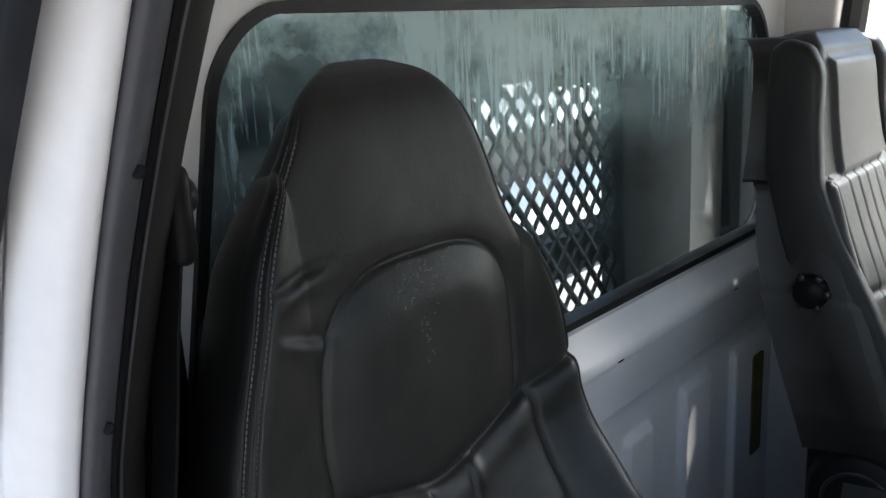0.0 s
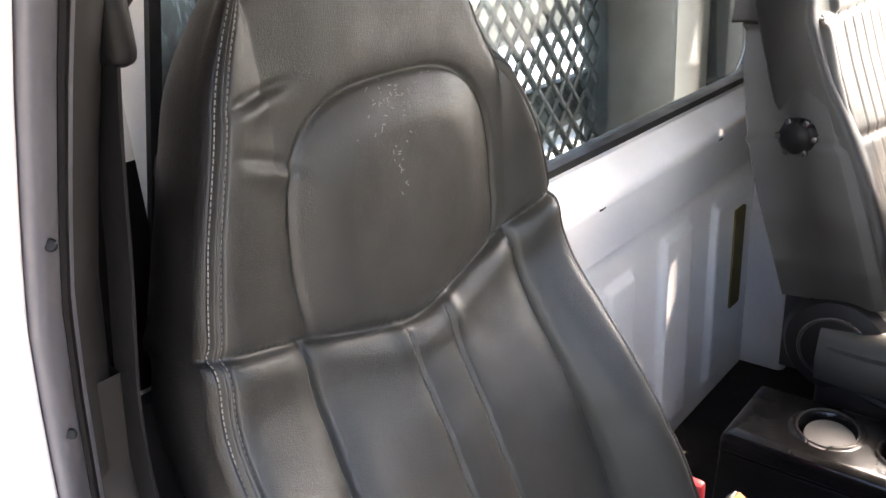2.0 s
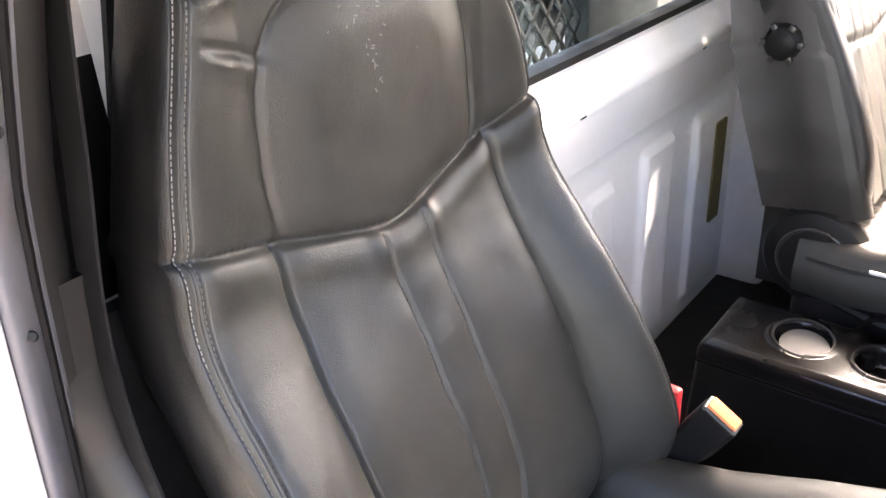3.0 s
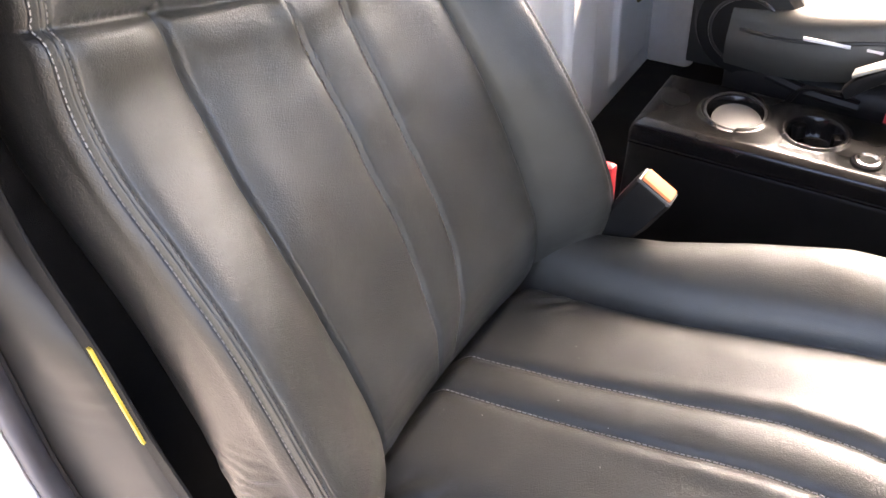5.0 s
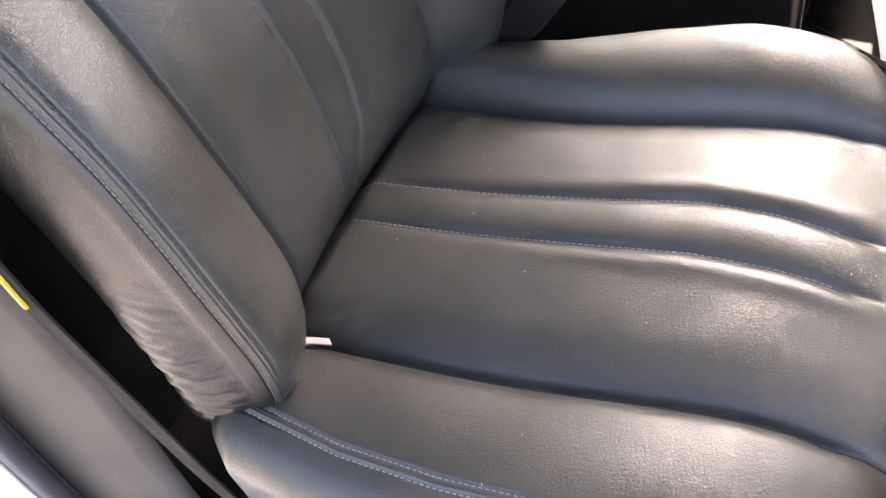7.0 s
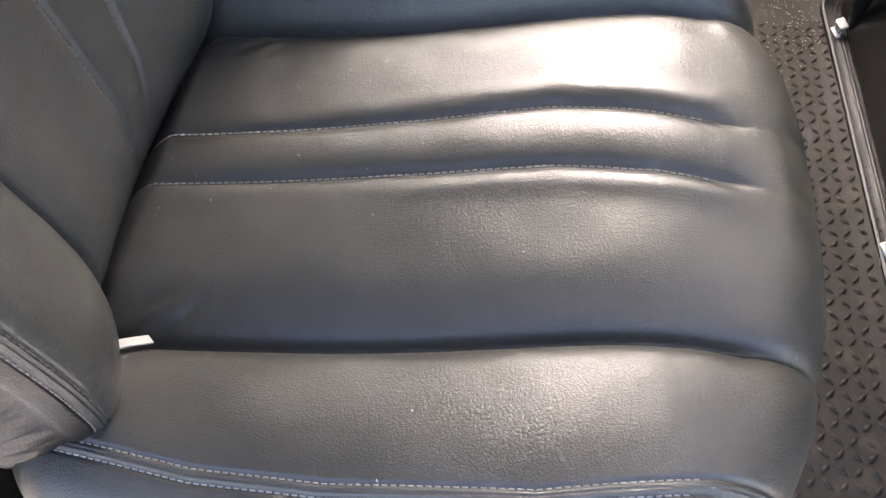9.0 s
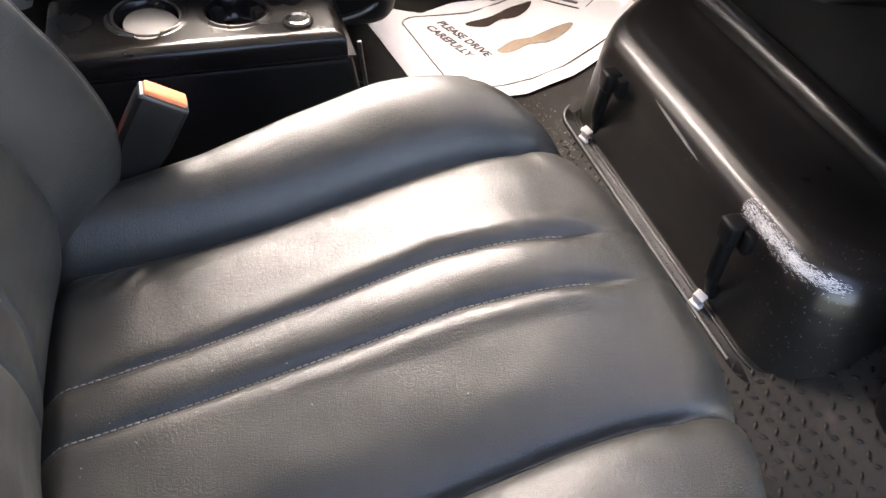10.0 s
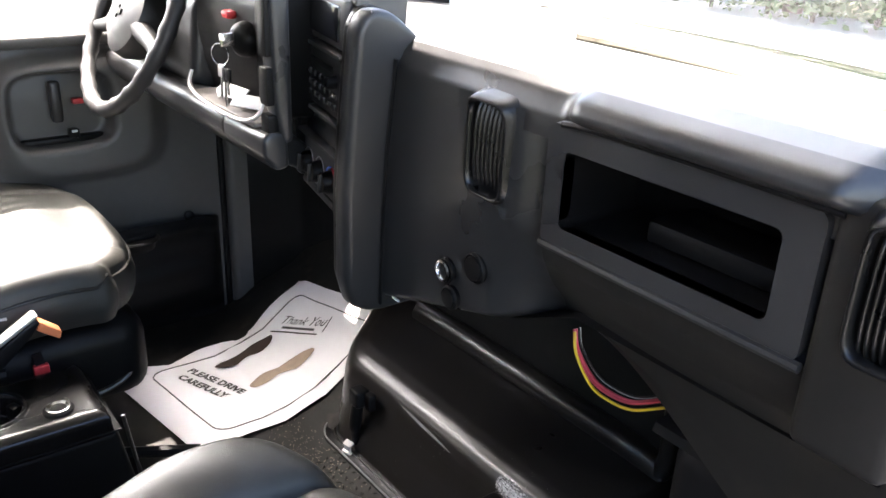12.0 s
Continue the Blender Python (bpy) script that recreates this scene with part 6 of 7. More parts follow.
        part("vent_back", bm, M_DARK, v)
        for i in range(n):
            x = x0 + 0.016 + (x1 - x0 - 0.032) * i / (n - 1)

            def slat(u, k):
                z = z0 + 0.009 + (z1 - z0 - 0.018) * u
                yy = y - 0.004 + 0.010 * (2 * u - 1) ** 4
                return m @ Vector((x + (-0.0019, -0.0014, 0.0014, 0.0019)[int(k)], yy + (0.012, 0.0, 0.0, 0.012)[int(k)], z))
            part("slat", grid(slat, [k / 14 for k in range(15)], [0, 1, 2, 3]), M_VENT, v)
    vent(0.264, 0.350, 0.724, 0.868, 0.213, 7, 1)
    vent(0.826, 0.900, 0.738, 0.880, 0.196, 7, 0)

    # sockets on the face
    for (x, z, r, m, lb) in ((0.221, 0.582, 0.0165, M_STEEL, "chrome power socket"), (0.290, 0.612, 0.019, M_BLACK, "capped power socket"), (0.235, 0.541, 0.015, M_BLACK, "small round blank")):
        q = Matrix.Translation((x, 0.219, z)) @ pose(0, 0, 0, 90, 0, 0)
        s = part("socket", lathe([(r + 0.004, -0.004), (r + 0.005, 0.003), (r + 0.002, 0.006), (r, 0.004)], q, 26), M_BLACK, d, lb)
        if m is M_STEEL:
            part("socket_ring", lathe([(r - 0.0005, 0.002), (r + 0.001, 0.009), (r - 0.003, 0.010), (r - 0.005, 0.006), (r - 0.0055, -0.008), (0.0, -0.008)], q, 26), M_STEEL, s, "bright ring")
        else:
            part("socket_cap", lathe([(r, 0.003), (r - 0.001, 0.008), (r - 0.005, 0.009), (0.0, 0.0085)], q, 26), M_BLACK, s)
    part("script_bar", box((0.066, 0.2245, 0.466), (0.086, 0.2275, 0.470), 0.0006), M_PRINT, d)

    # centre stack: thick rounded right cheek, then the control face turned to the driver
    cheek = [(0.232, 0.425), (0.20, 0.430), (0.165, 0.45), (0.150, 0.50), (0.142, 0.66), (0.146, 0.80), (0.152, 0.92), (0.165, 0.945), (0.185, 0.952), (0.215, 0.944), (0.245, 0.922), (0.275, 0.896), (0.40, 0.88), (0.40, 0.425)]
    lean = Matrix(((1, 0, 0.085, -0.085 * 0.46 - 0.010), (0, 1, 0, 0), (0, 0, 1, 0), (0, 0, 0, 1)))
    bm = prism(cheek, 0.004, 0.046, "x", 0.014, 4)
    bm.transform(lean)
    part("stack_cheek", bm, M_TRIM, d, "rounded side of the centre stack")
    part("cheek_seam", tube([(0.050 + 0.085 * (z - 0.46) - 0.010, 0.2185 - 0.006 * math.sin((z - 0.45) / 0.41 * math.pi), z) for z in [0.445 + 0.43 * k / 24 for k in range(25)]], 0.0030, 6), M_DARK, d, "dark gap beside the stack")
    bm = prism([(a + 0.012, b) for a, b in cheek], -0.020, 0.004, "x", 0.008, 3)
    bm.transform(lean)
    part("stack_inner", bm, M_GLOSS, d)
    turn = lean @ Matrix.Translation((-0.012, 0.168, 0.0)) @ pose(0, 0, 0, 0, 0, -12)

    def st(lo, hi, bev=0.003):
        bm = box(lo, hi, bev, 2)
        bm.transform(turn)
        return bm
    stack = part("stack_face", st((-0.235, 0.012, 0.60), (0.0, 0.10, 0.965), 0.01), M_DOOR, d, "control face of the centre stack")
    part("stack_rim", st((-0.268, -0.004, 0.60), (-0.230, 0.08, 0.965), 0.012), M_TRIM, stack)
    part("display_frame", st((-0.222, -0.002, 0.875), (-0.012, 0.016, 0.955), 0.008), M_DOOR, stack)
    part("display", st((-0.205, -0.006, 0.888), (-0.028, 0.004, 0.944), 0.004), M_LCD, stack, "dark display")
    radio = part("radio", st((-0.212, -0.004, 0.765), (-0.016, 0.016, 0.862), 0.005), M_TRIM, stack, "car radio with buttons")
    part("radio_slot", st((-0.165, -0.0065, 0.838), (-0.045, 0.0, 0.846), 0.001), M_DARK, radio)
    for x in (-0.194, -0.034):
        part("radio_knob", lathe([(0.011, 0), (0.010, 0.014), (0.008, 0.016), (0, 0.016)], turn @ Matrix.Translation((x, -0.004, 0.825)) @ pose(0, 0, 0, 90, 0, 0), 18), M_BLACK, radio)
    for r in range(3):
        for k in range(6):
            x, z = -0.178 + 0.0265 * k, 0.779 + 0.018 * r
            b = part("radio_button", st((x, -0.0085, z), (x + 0.019, -0.002, z + 0.010), 0.002), M_TRIM, radio)
            if (r + k) % 2 == 0:
                part("button_mark", st((x + 0.005, -0.0092, z + 0.004), (x + 0.013, -0.0084, z + 0.0055), 0), M_PRINT, b)
    for z in (0.868, 0.757, 0.700):
        part("divider", st((-0.228, -0.010, z - 0.004), (-0.004, 0.014, z + 0.004), 0.003), M_DOOR, stack)
    part("switch_panel", st((-0.210, 0.002, 0.706), (-0.020, 0.016, 0.752), 0.004), M_TRIM, stack, "row of blanked switches")
    hv = part("climate_panel", st((-0.216, 0.000, 0.612), (-0.012, 0.016, 0.695), 0.006), M_DOOR, stack, "climate control panel")
    for i, x in enumerate((-0.176, -0.112, -0.050)):
        q = turn @ Matrix.Translation((x, 0.0, 0.648)) @ pose(0, 0, 0, 90, 0, 0)
        kn = part("climate_knob", lathe([(0.021, 0), (0.020, 0.010), (0.016, 0.018), (0.013, 0.019), (0, 0.019)], q, 22), M_BLACK, hv)
        part("knob_bar", box((-0.004, -0.017, 0.017), (0.004, 0.017, 0.024), 0.002, 2, q), M_TRIM, kn)
        for k, m in ((0, M_BLUE if i == 2 else M_PRINT), (1, M_RED if i == 2 else M_PRINT)):
            arc = [q @ Vector((0.0265 * math.cos(t), 0.0265 * math.sin(t), 0.002)) for t in [radians(92 - 82 * k + 9 * j) for j in range(9)]]
            part("dial_mark", tube(arc, 0.0018 if i == 2 else 0.0007, 6), m, hv)
    part("stack_chin", st((-0.24, 0.004, 0.588), (0.0, 0.09, 0.606), 0.008), M_TRIM, d)

    # driver's side of the dash
    part("driver_panel", prism([(0.12, 0.715), (0.085, 0.76), (0.10, 0.90), (0.20, 0.99), (0.5, 1.0), (0.5, 0.64), (0.2, 0.66)], -0.86, -0.42, "x", 0.02, 3), M_TRIM, d, "instrument side of the dashboard")
    part("ignition_panel", prism([(0.115, 0.79), (0.100, 0.86), (0.105, 0.93), (0.20, 0.99), (0.5, 1.0), (0.5, 0.70), (0.13, 0.74)], -0.42, -0.155, "x", 0.012, 3), M_BLACK, d, "dark panel round the ignition lock")
    part("lower_panel", prism([(0.075, 0.685), (0.052, 0.712), (0.052, 0.742), (0.065, 0.752), (0.12, 0.748), (0.30, 0.60), (0.30, 0.575)], -0.86, -0.20, "x", 0.010, 3), M_TRIM, d, "lower steering panel")
    part("panel_lip", prism([(0.075, 0.685), (0.052, 0.712), (0.052, 0.742), (0.065, 0.752), (0.095, 0.750), (0.098, 0.690)], -0.205, -0.045, "x", 0.008, 3), M_TRIM, d)
    part("ignition_cheek", prism([(0.100, 0.78), (0.098, 0.93), (0.106, 0.96), (0.112, 0.96), (0.112, 0.78)], -0.157, -0.084, "x", 0.002, 2), M_BLACK, d)
    part("cluster_hood", prism([(0.06, 0.96), (0.05, 1.0), (0.10, 1.03), (0.30, 1.03), (0.30, 0.96)], -0.82, -0.36, "x", 0.02, 3), M_TRIM, d)
    bez = part("upright_bezel", prism([(0.085, 0.73), (0.075, 0.79), (0.070, 0.95), (0.085, 1.0), (0.105, 1.0), (0.105, 0.73)], -0.085, -0.042, "x", 0.010, 3), M_TRIM, d, "upright strip with blanked switches")
    for z0, z1 in ((0.868, 0.965), (0.792, 0.852), (0.742, 0.778)):
        part("switch_blank", prism(round_rect(-0.076, z0, -0.049, z1, 0.004, 3), 0.064, 0.082, "y", 0.002), M_BLACK, bez)
    cub = part("cubby", box((-0.36, 0.056, 0.750), (-0.085, 0.125, 0.758), 0.003), M_LINER, d, "pale open cubby below the ignition")
    part("cubby_rim", tube(spline([(-0.352, 0.062, 0.795), (-0.346, 0.054, 0.770), (-0.29, 0.050, 0.757), (-0.20, 0.050, 0.753), (-0.113, 0.053, 0.757), (-0.072, 0.062, 0.780), (-0.095, 0.085, 0.828), (-0.123, 0.098, 0.852)], 8), 0.0035, 8), M_HOOK, cub, "bright worn rim")
    for a, (px, pz) in ((-20, (-0.27, 0.764)), (28, (-0.17, 0.762)), (8, (-0.215, 0.768))):
        part("card", box((-0.030, -0.004, -0.012), (0.030, -0.001, 0.014), 0.001, 1, pose(px, 0.085, pz + 0.008, -50, 0, a)), M_PRINT, cub, "pale slip of card")
    part("ignition", lathe([(0.030, 0.0), (0.028, 0.012), (0.020, 0.020), (0.012, 0.022), (0, 0.022)], Matrix.Translation((-0.190, 0.098, 0.872)) @ pose(0, 0, 0, 90, 0, 20), 22), M_BLACK, d, "ignition lock")
    part("warning_switch", box((-0.262, 0.085, 0.898), (-0.236, 0.105, 0.912), 0.005, 2), M_RED, d, "red hazard switch")


dashboard()


def key_ring():
    k = thing("key_ring", (-0.20, 0.06, 0.80), "bunch of keys on a split ring in the ignition", "keys")
    part("key", box((-0.196, 0.052, 0.862), (-0.188, 0.10, 0.884), 0.002), M_STEEL, k)
    part("ring", tube([(-0.203 + 0.016 * math.cos(t), 0.056 + 0.008 * math.cos(t), 0.848 + 0.018 * math.sin(t)) for t in [i * math.tau / 30 for i in range(30)]], 0.0016, 6, closed=True), M_STEEL, k)
    for a, z0, z1 in ((0.0, 0.832, 0.775), (0.016, 0.828, 0.762), (0.028, 0.83, 0.785)):
        kk = part("key", box((-0.206 + a, 0.054, z1), (-0.199 + a, 0.0565, z0), 0.001), M_STEEL, k)
        part("key_bow", box((-0.212 + a, 0.053, z0 - 0.022), (-0.193 + a, 0.0575, z0), 0.002), M_BLACK if a else M_ZINC, kk)


key_ring()


def steering_wheel():
    at = Vector((-0.622, 0.050, 0.852))
    m = Matrix.Translation(at) @ pose(0, 0, 0, 63, 0, 0)      # axis leans back to the driver
    w = thing("steering_wheel", at, "worn black steering wheel with a padded hub", "steering wheel")
    R = 0.195
    rim = []
    for i in range(72):
        t = i * math.tau / 72
        rim.append(m @ Vector((R * math.cos(t), R * math.sin(t), 0)))
    rr = [0.0155 + 0.0018 * math.cos(i * math.tau / 72 * 24) for i in range(72)]
    part("rim", tube(rim, rr, 14, closed=True), M_RUBBER, w, "worn moulded rim")
    part("hub", lathe([(0.0, 0.034), (0.05, 0.030), (0.078, 0.014), (0.084, -0.012), (0.075, -0.04), (0.0, -0.045)], m, 36), M_RUBBER, w, "padded hub with a plain emblem")
    emb = part("emblem", prism([(-0.026, -0.006), (-0.010, -0.006), (-0.010, -0.013), (0.010, -0.013), (0.010, -0.006), (0.026, -0.006), (0.026, 0.006), (0.010, 0.006), (0.010, 0.013), (-0.010, 0.013), (-0.010, 0.006), (-0.026, 0.006)], 0.0325, 0.0355, "z"), M_TRIM_DUST, w)
    emb.data.transform(m)
    for a in (-14, 194):
        t = radians(a)
        p0, p1, p2 = (m @ Vector((q * math.cos(t), q * math.sin(t), h)) for q, h in ((0.06, 0.0), (0.13, -0.006), (R, 0.0)))
        part("spoke", tube(spline([p0, p1, p2], 5), [0.022, 0.021, 0.020, 0.019, 0.018, 0.017, 0.016, 0.015, 0.014, 0.013, 0.012], 10), M_RUBBER, w)
    col = thing("steering_column", (-0.622, 0.13, 0.73), "charcoal steering column shroud", "steering column", kind="structure")
    ax = (m @ Vector((0, 0, 1)) - at).normalized()
    part("shroud", tube([at - ax * 0.045, at - ax * 0.06, at - ax * 0.14, at - ax * 0.24], [0.050, 0.072, 0.080, 0.076], 18), M_TRIM, col)
    part("stalk", tube(spline([at - ax * 0.10 + Vector((0.05, 0, 0)), at - ax * 0.09 + Vector((0.13, 0, 0.01)), at - ax * 0.08 + Vector((0.19, -0.01, 0.02))], 5), 0.008, 8), M_BLACK, col)


steering_wheel()


# ---- bonnet, wipers, trees and the body behind the cab ----
def bonnet():
    b = thing("bonnet", (0, 1.6, 0.4), "dusty sloping truck bonnet beyond the windscreen", "bonnet")
    def bo(u, v):
        y = 0.80 + 1.5 * v
        return (u * (0.88 - 0.18 * v), y, 0.825 - 0.05 * v - 0.25 * v * v - 0.10 * abs(u) ** 3 + 0.03 * ridge(u, 0.35))
    part("panel", grid(bo, [-1 + i / 15 for i in range(31)], [i / 20 for i in range(21)]), M_GREYBODY, b)
    part("nose", box((-0.70, 2.22, -0.6), (0.70, 2.34, 0.56), 0.06, 3), M_GREYBODY, b)
    for s in (-1, 1):
        part("wing", box((s * 0.62, 0.80, -0.5), (s * 0.92, 2.2, 0.62), 0.08, 3), M_GREYBODY, b)
    cowl = part("cowl", box((-0.88, 0.785, 0.78), (0.88, 0.88, 0.835), 0.01), M_JAMB)
    tagged(cowl, "dusty white cowl panel below the windscreen", "cowl", kind="structure")
    for x in (0.30, -0.32):
        w = thing("wiper", (x, 0.84, 0.835), "black windscreen wiper resting on the glass", "wiper")
        part("arm", tube(spline([(x + 0.22, 0.875, 0.838), (x + 0.14, 0.852, 0.868), (x + 0.06, 0.838, 0.872)], 5), 0.006, 8), M_BLACK, w)
        part("blade", tube(spline([(x - 0.20, 0.832, 0.864), (x, 0.828, 0.860), (x + 0.26, 0.828, 0.854)], 5), 0.005, 8), M_BLACK, w)
        part("pivot", lathe([(0.02, 0), (0.018, 0.015), (0.0, 0.02)], pose(x + 0.22, 0.875, 0.834), 14), M_BLACK, w)
        part("clip", box((x + 0.045, 0.822, 0.862), (x + 0.075, 0.846, 0.884), 0.004), M_ZINC, w, "pale wiper clip")


bonnet()


def heater_box():
    h = thing("heater_box", (0.70, 0.50, 0.0), "scuffed black heater box in the passenger footwell", "heater box")
    part("case", box((0.575, 0.33, 0.06), (0.89, 0.66, 0.46), 0.05, 4), M_DARK, h)
    part("duct", box((0.60, 0.43, 0.0), (0.80, 0.66, 0.14), 0.03, 3), M_BLACK, h)


heater_box()


def tree(at, h, seed):
    rnd = random.Random(seed)
    t = thing("tree", at, "leafy green tree at the edge of the yard", "tree", "trees beyond the yard")
    x, y, z = at
    trunk = [tube(spline([(x, y, z), (x + 0.1, y, z + h * 0.3), (x - 0.1, y + 0.1, z + h * 0.62)], 5), [0.22 - 0.012 * i for i in range(11)], 8)]
    tips = []
    for k in range(9):
        a = rnd.uniform(0, math.tau)
        z0 = z + h * rnd.uniform(0.06, 0.55)
        L = h * rnd.uniform(0.2, 0.36)
        tip = Vector((x + L * math.cos(a), y + L * math.sin(a), z0 + L * rnd.uniform(0.4, 1.1)))
        trunk.append(tube([(x, y, z0), tip * 0.5 + Vector((x, y, z0 + 0.2)) * 0.5, tip], [0.08, 0.05, 0.02], 6))
        tips.append(tip)
    part("trunk", join(*trunk), M_BARK, t)
    verts, faces = [], []
    for c in tips + [Vector((x, y, z + h * 0.75)), Vector((x, y, z + h * 0.9))]:
        for _ in range(190):
            o = Vector((rnd.gauss(0, 1), rnd.gauss(0, 1), rnd.gauss(0, 0.8))) * h * 0.105
            p = c + o
            d = Vector((rnd.uniform(-1, 1), rnd.uniform(-1, 1), rnd.uniform(-0.6, 0.6))).normalized() * rnd.uniform(0.10, 0.24)
            s = d.orthogonal().normalized() * d.length * 0.45
            i = len(verts)
            verts += [tuple(p - d), tuple(p + s), tuple(p + d), tuple(p - s)]
            faces.append((i, i + 1, i + 2, i + 3))
    part("crown", (verts, faces), M_LEAF, t)


for i, (x, y, h) in enumerate(((-10.4, 15.6, 1.7), (-9.2, 15.9, 2.0), (-8.0, 15.6, 1.8), (-6.9, 16.0, 2.1), (-5.8, 15.7, 1.9), (-4.6, 16.0, 2.0))):
    bush((x, y, -1.03), h, 41 + i)
for i, (x, y, h) in enumerate(((-6, 17, 6.0), (-9, 16.5, 6.5), (-12, 17.5, 6.0), (-15.5, 18, 7.0), (-3, 18.5, 6.5), (1, 20, 7.0), (5, 21, 7.5), (-20, 20, 8.0), (10, 23, 8))):
    tree((x, y, -1.0), h, 11 + i)


def body_behind():
    """Black steel bulkhead with expanded-metal panels, just behind the rear window."""
    Y = -1.10
    b = thing("bulkhead", (-0.3, Y, -0.2), "black steel bulkhead with expanded metal mesh behind the cab", "bulkhead")
    for x0, x1 in ((-0.81, -0.46), (-1.45, -1.12), (0.045, 0.22), (0.62, 1.0)):
        part("post", box((x0, Y - 0.06, -0.3), (x1, Y, 1.33), 0.01), M_BODY, b)
    part("top_rail", box((-1.3, Y - 0.05, 1.292), (1.05, Y + 0.01, 1.308), 0.004), M_WHITE, b, "bright painted top rail")
    for x0, x1 in ((-0.46, -0.165), (-0.05, 0.045)):
        part("upper_plate", box((x0, Y - 0.03, 1.157), (x1, Y - 0.01, 1.31), 0.004), M_BODY, b)
    part("rail", box((-0.46, Y - 0.05, 0.30), (0.62, Y - 0.01, 0.60), 0.006), M_BODY, b)
    part("cross_beam", box((-0.46, Y - 0.05, 0.762), (0.22, Y - 0.024, 0.848), 0.004), M_BODY, b)
    part("side_plate", box((0.22, Y - 0.03, 0.5), (0.62, Y - 0.01, 1.31), 0.004), M_BODY, b)
    part("grey_plate", box((-1.40, Y - 0.10, -0.3), (-0.60, Y - 0.08, 1.31), 0.004), M_GREYBODY, b, "grey sheet")
    # expanded metal: strands that zigzag, joined two by two
    verts, faces = [], []
    dx, dz, w, th = 0.053, 0.081, 0.0056, 0.003
    nx, nz = 10, 9
    for i in range(nx):
        for j in range(nz):
            cx = -0.46 + dx * (i + 0.5)
            cz = 0.60 + dz * (j + 0.5) * 0.78
            for sx, sz in ((1, 1), (-1, 1), (1, -1), (-1, -1)):
                a = Vector((cx, Y - 0.02, cz + sz * dz * 0.39))
                c = Vector((cx + sx * dx / 2, Y - 0.02, cz))
                d = (c - a).normalized()
                n = Vector((-d.z, 0, d.x)) * w
                k = len(verts)
                for p in (a - n, c - n, c + n, a + n):
                    verts.append((p.x, p.y + th, p.z))
                for p in (a - n, c - n, c + n, a + n):
                    verts.append((p.x, p.y - th, p.z - 0.004))
                faces += [(k, k + 1, k + 2, k + 3), (k + 7, k + 6, k + 5, k + 4), (k, k + 4, k + 5, k + 1), (k + 3, k + 2, k + 6, k + 7)]
    mesh_ob = part("mesh_panel", (verts, faces), M_BODY, b, "diamond expanded metal")
    mesh_ob["kind"] = "stuff"
    # a white service body further back, seen through the mesh
    v = thing("parked_trailer", (-5.6, -4.6, -1.0), "white boarded trailer parked behind the truck", "trailer")
    for z0, z1 in ((0.444, 0.839), (-0.50, -0.016)):
        part("board", box((-3.5, -0.02, (z0 - z1) / 1.8), (3.5, 0.02, (z1 - z0) / 1.8), 0.01, 2, Matrix.Translation((-5.6, -4.55, (z0 + z1) / 2)) @ pose(0, 0, 0, 28, 0, 0)), M_WHITE, v, "white sloping side board")
    part("back_panel", box((-9.5, -4.95, -0.60), (0.5, -4.90, 2.4), 0.01), M_GREYBODY, v, "brown-grey rear sheet")
    part("bed", box((-9.1, -4.80, -0.90), (-2.1, -4.5, -0.56), 0.02), M_BODY, v)
    for x in (-9.0, -6.9, -4.4, -2.2):
        part("stake", box((x, -4.66, -0.7), (x + 0.08, -4.62, 1.15), 0.01), M_GREYBODY, v)
    for x in (-8.0, -3.2):
        part("wheel", lathe([(0.0, -0.1), (0.2, -0.1), (0.36, -0.11), (0.38, -0.05), (0.38, 0.05), (0.36, 0.11), (0.2, 0.1), (0, 0.1)], Matrix.Translation((x, -4.45, -0.67)) @ pose(0, 0, 0, 90, 0, 0), 28), M_RUBBER, v)
    wall = part("backdrop", box((-16, -9.2, -1.05), (8, -9.0, 4.2), 0.02), M_GREYBODY)
    tagged(wall, "grey sheet fence at the back of the yard", "fence", kind="structure")
    part("fence_rail", box((-16, -8.99, 1.0), (8, -8.96, 1.06), 0.01), M_WHITE, wall)
    part("fence_rail", box((-16, -8.99, 0.3), (8, -8.96, 0.36), 0.01), M_WHITE, wall)


body_behind()


# ---- raised tread on the floor mat ----
def tread():
    verts, faces = [], []
    for i in range(62):
        for j in range(34):
            x = -0.30 + 0.0195 * i
            y = -0.22 + 0.0195 * j
            if y > 0.44 or (x < -0.16 and y > -0.1) or (x < -0.15):
                continue
            a = radians(45 if (i + j) % 2 else -45)
            c, s = math.cos(a), math.sin(a)
            z = floor_z(y) + 0.0004
            k = len(verts)
            for u, v, h in ((-0.0095, 0, 0), (0, -0.0036, 0), (0.0095, 0, 0), (0, 0.0036, 0), (-0.006, 0, 0.0022), (0, -0.0016, 0.0026), (0.006, 0, 0.0022), (0, 0.0016, 0.0026)):
                verts.append((x + u * c - v * s, y + u * s + v * c, z + h))
            faces += [(k, k + 1, k + 5, k + 4), (k + 1, k + 2, k + 6, k + 5), (k + 2, k + 3, k + 7, k + 6), (k + 3, k, k + 4, k + 7), (k + 4, k + 5, k + 6, k + 7)]
    t = part("tread", (verts, faces), M_MAT)
    tagged(t, "raised diamond tread of the rubber floor mat", "floor mat", kind="stuff")


tread()


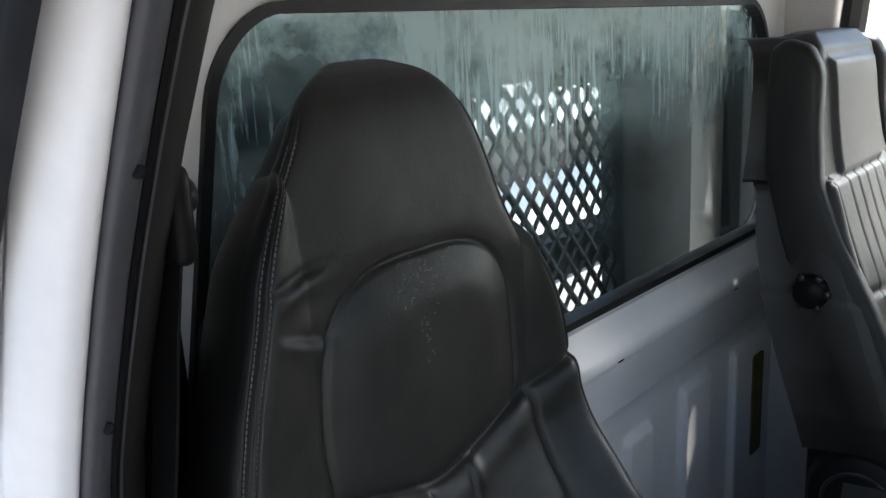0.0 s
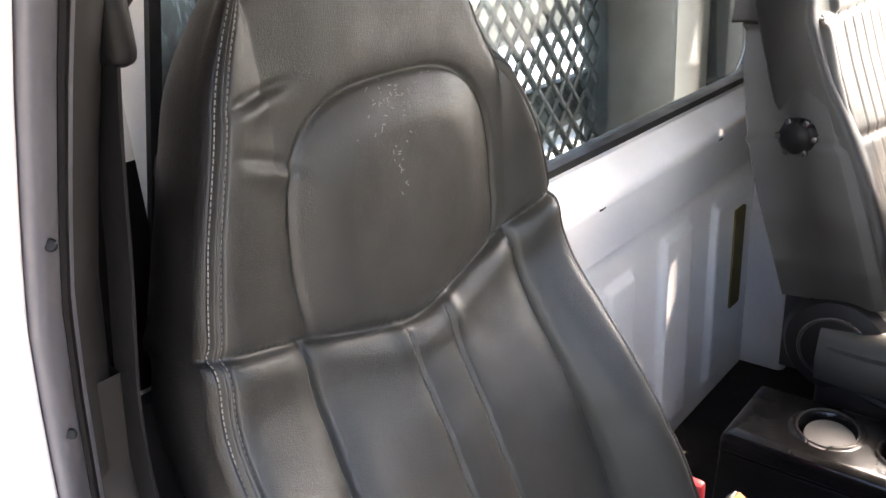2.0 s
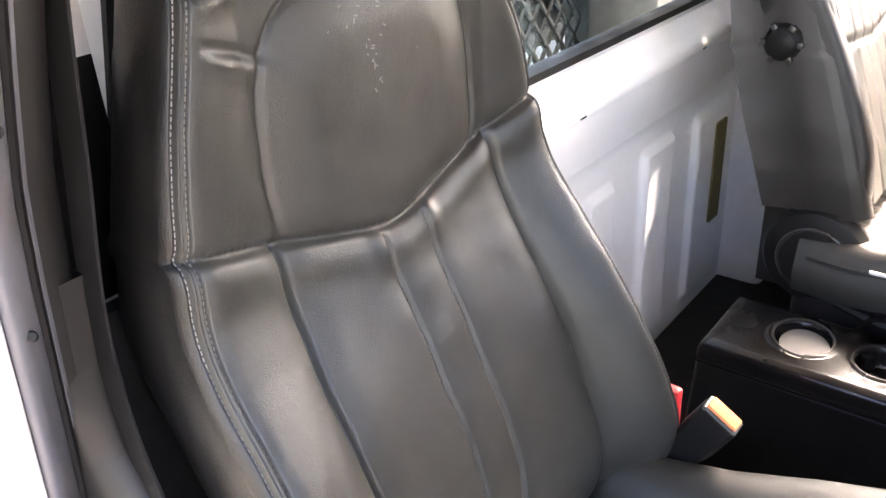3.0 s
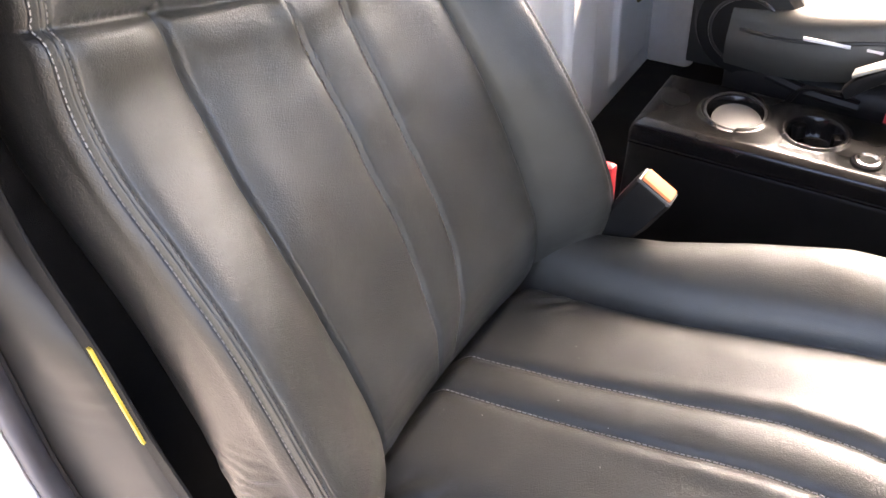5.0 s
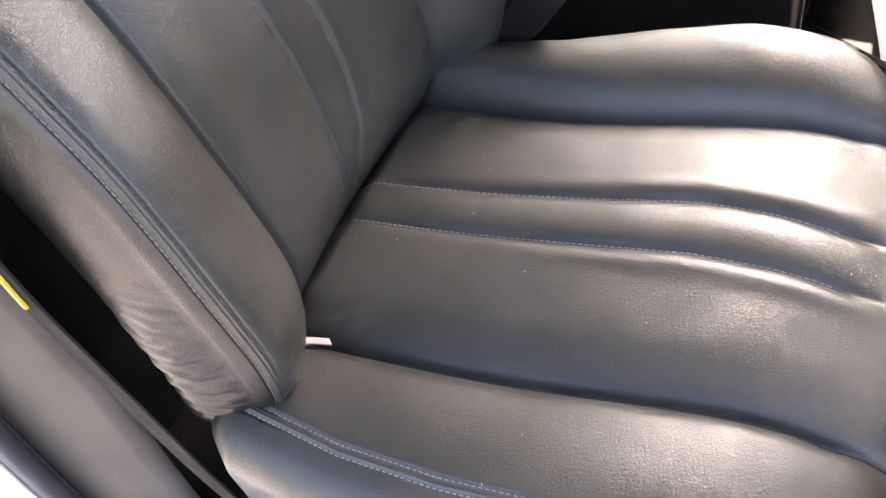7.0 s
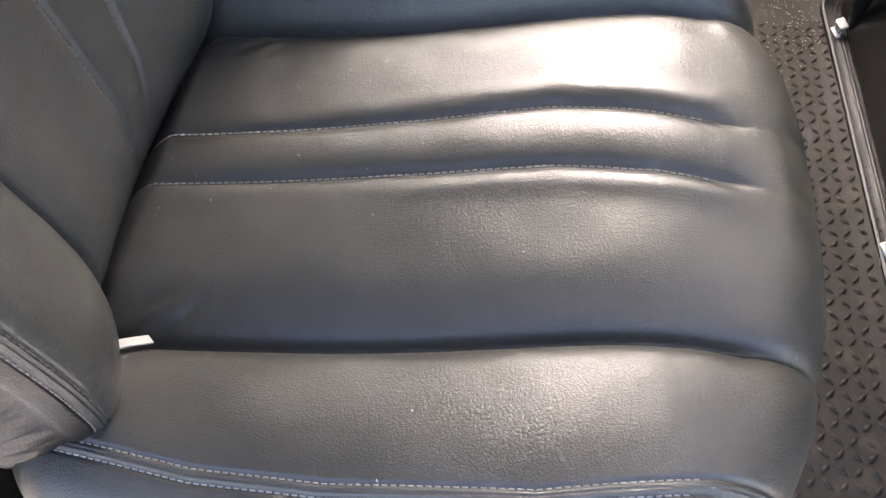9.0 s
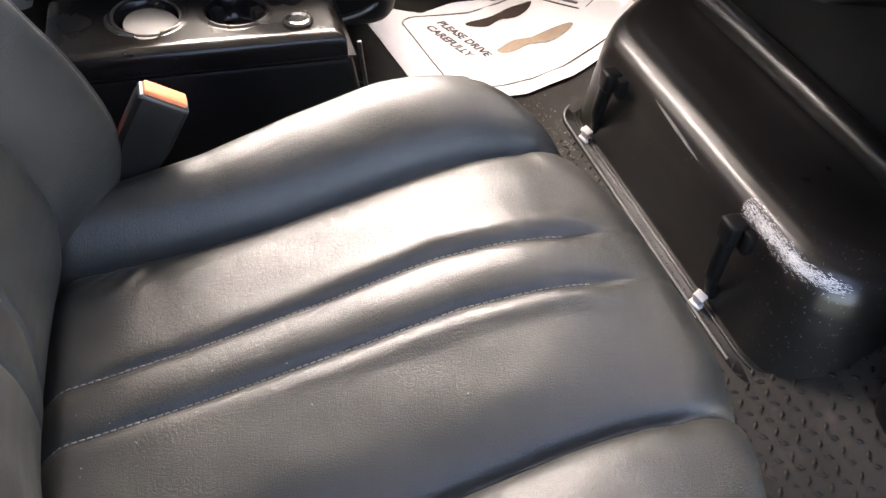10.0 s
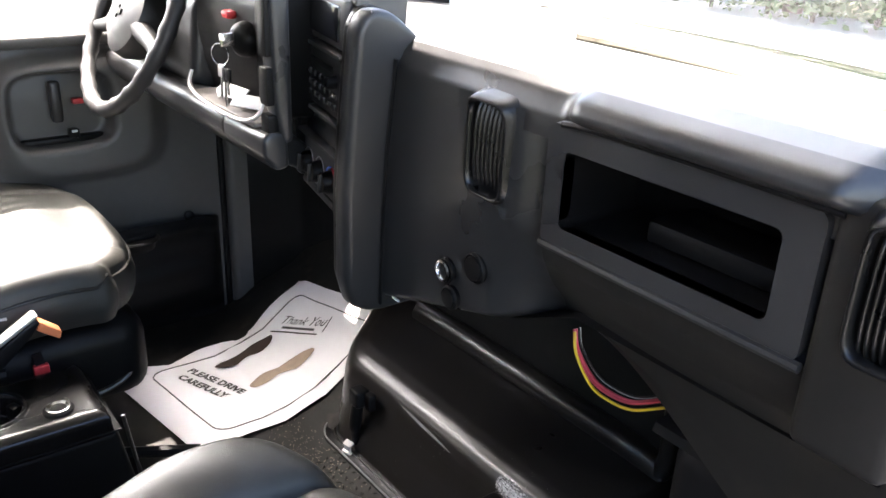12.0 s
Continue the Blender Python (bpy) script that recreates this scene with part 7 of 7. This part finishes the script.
def grit():
    """Tan crumbs and chips trodden into the floor beside the engine cover."""
    rnd = random.Random(8)
    verts, faces = [], []
    for _ in range(420):
        x, y = rnd.gauss(-0.17, 0.085), rnd.gauss(0.185, 0.045)
        if y > 0.232 or y < 0.05:
            continue
        r, a, z = rnd.uniform(0.0005, 0.0020), rnd.uniform(0, math.tau), floor_z(y)
        k = len(verts)
        for j in range(5):
            q = r * rnd.uniform(0.6, 1.2)
            verts.append((x + q * math.cos(a + j * math.tau / 5), y + q * math.sin(a + j * math.tau / 5), z + 0.0004))
        verts.append((x, y, z + r * 0.8))
        faces += [(k + j, k + (j + 1) % 5, k + 5) for j in range(5)]
    g = part("grit", (verts, faces), M_CRUMB)
    tagged(g, "tan grit and crumbs trodden into the floor mat", "grit", kind="stuff")


grit()
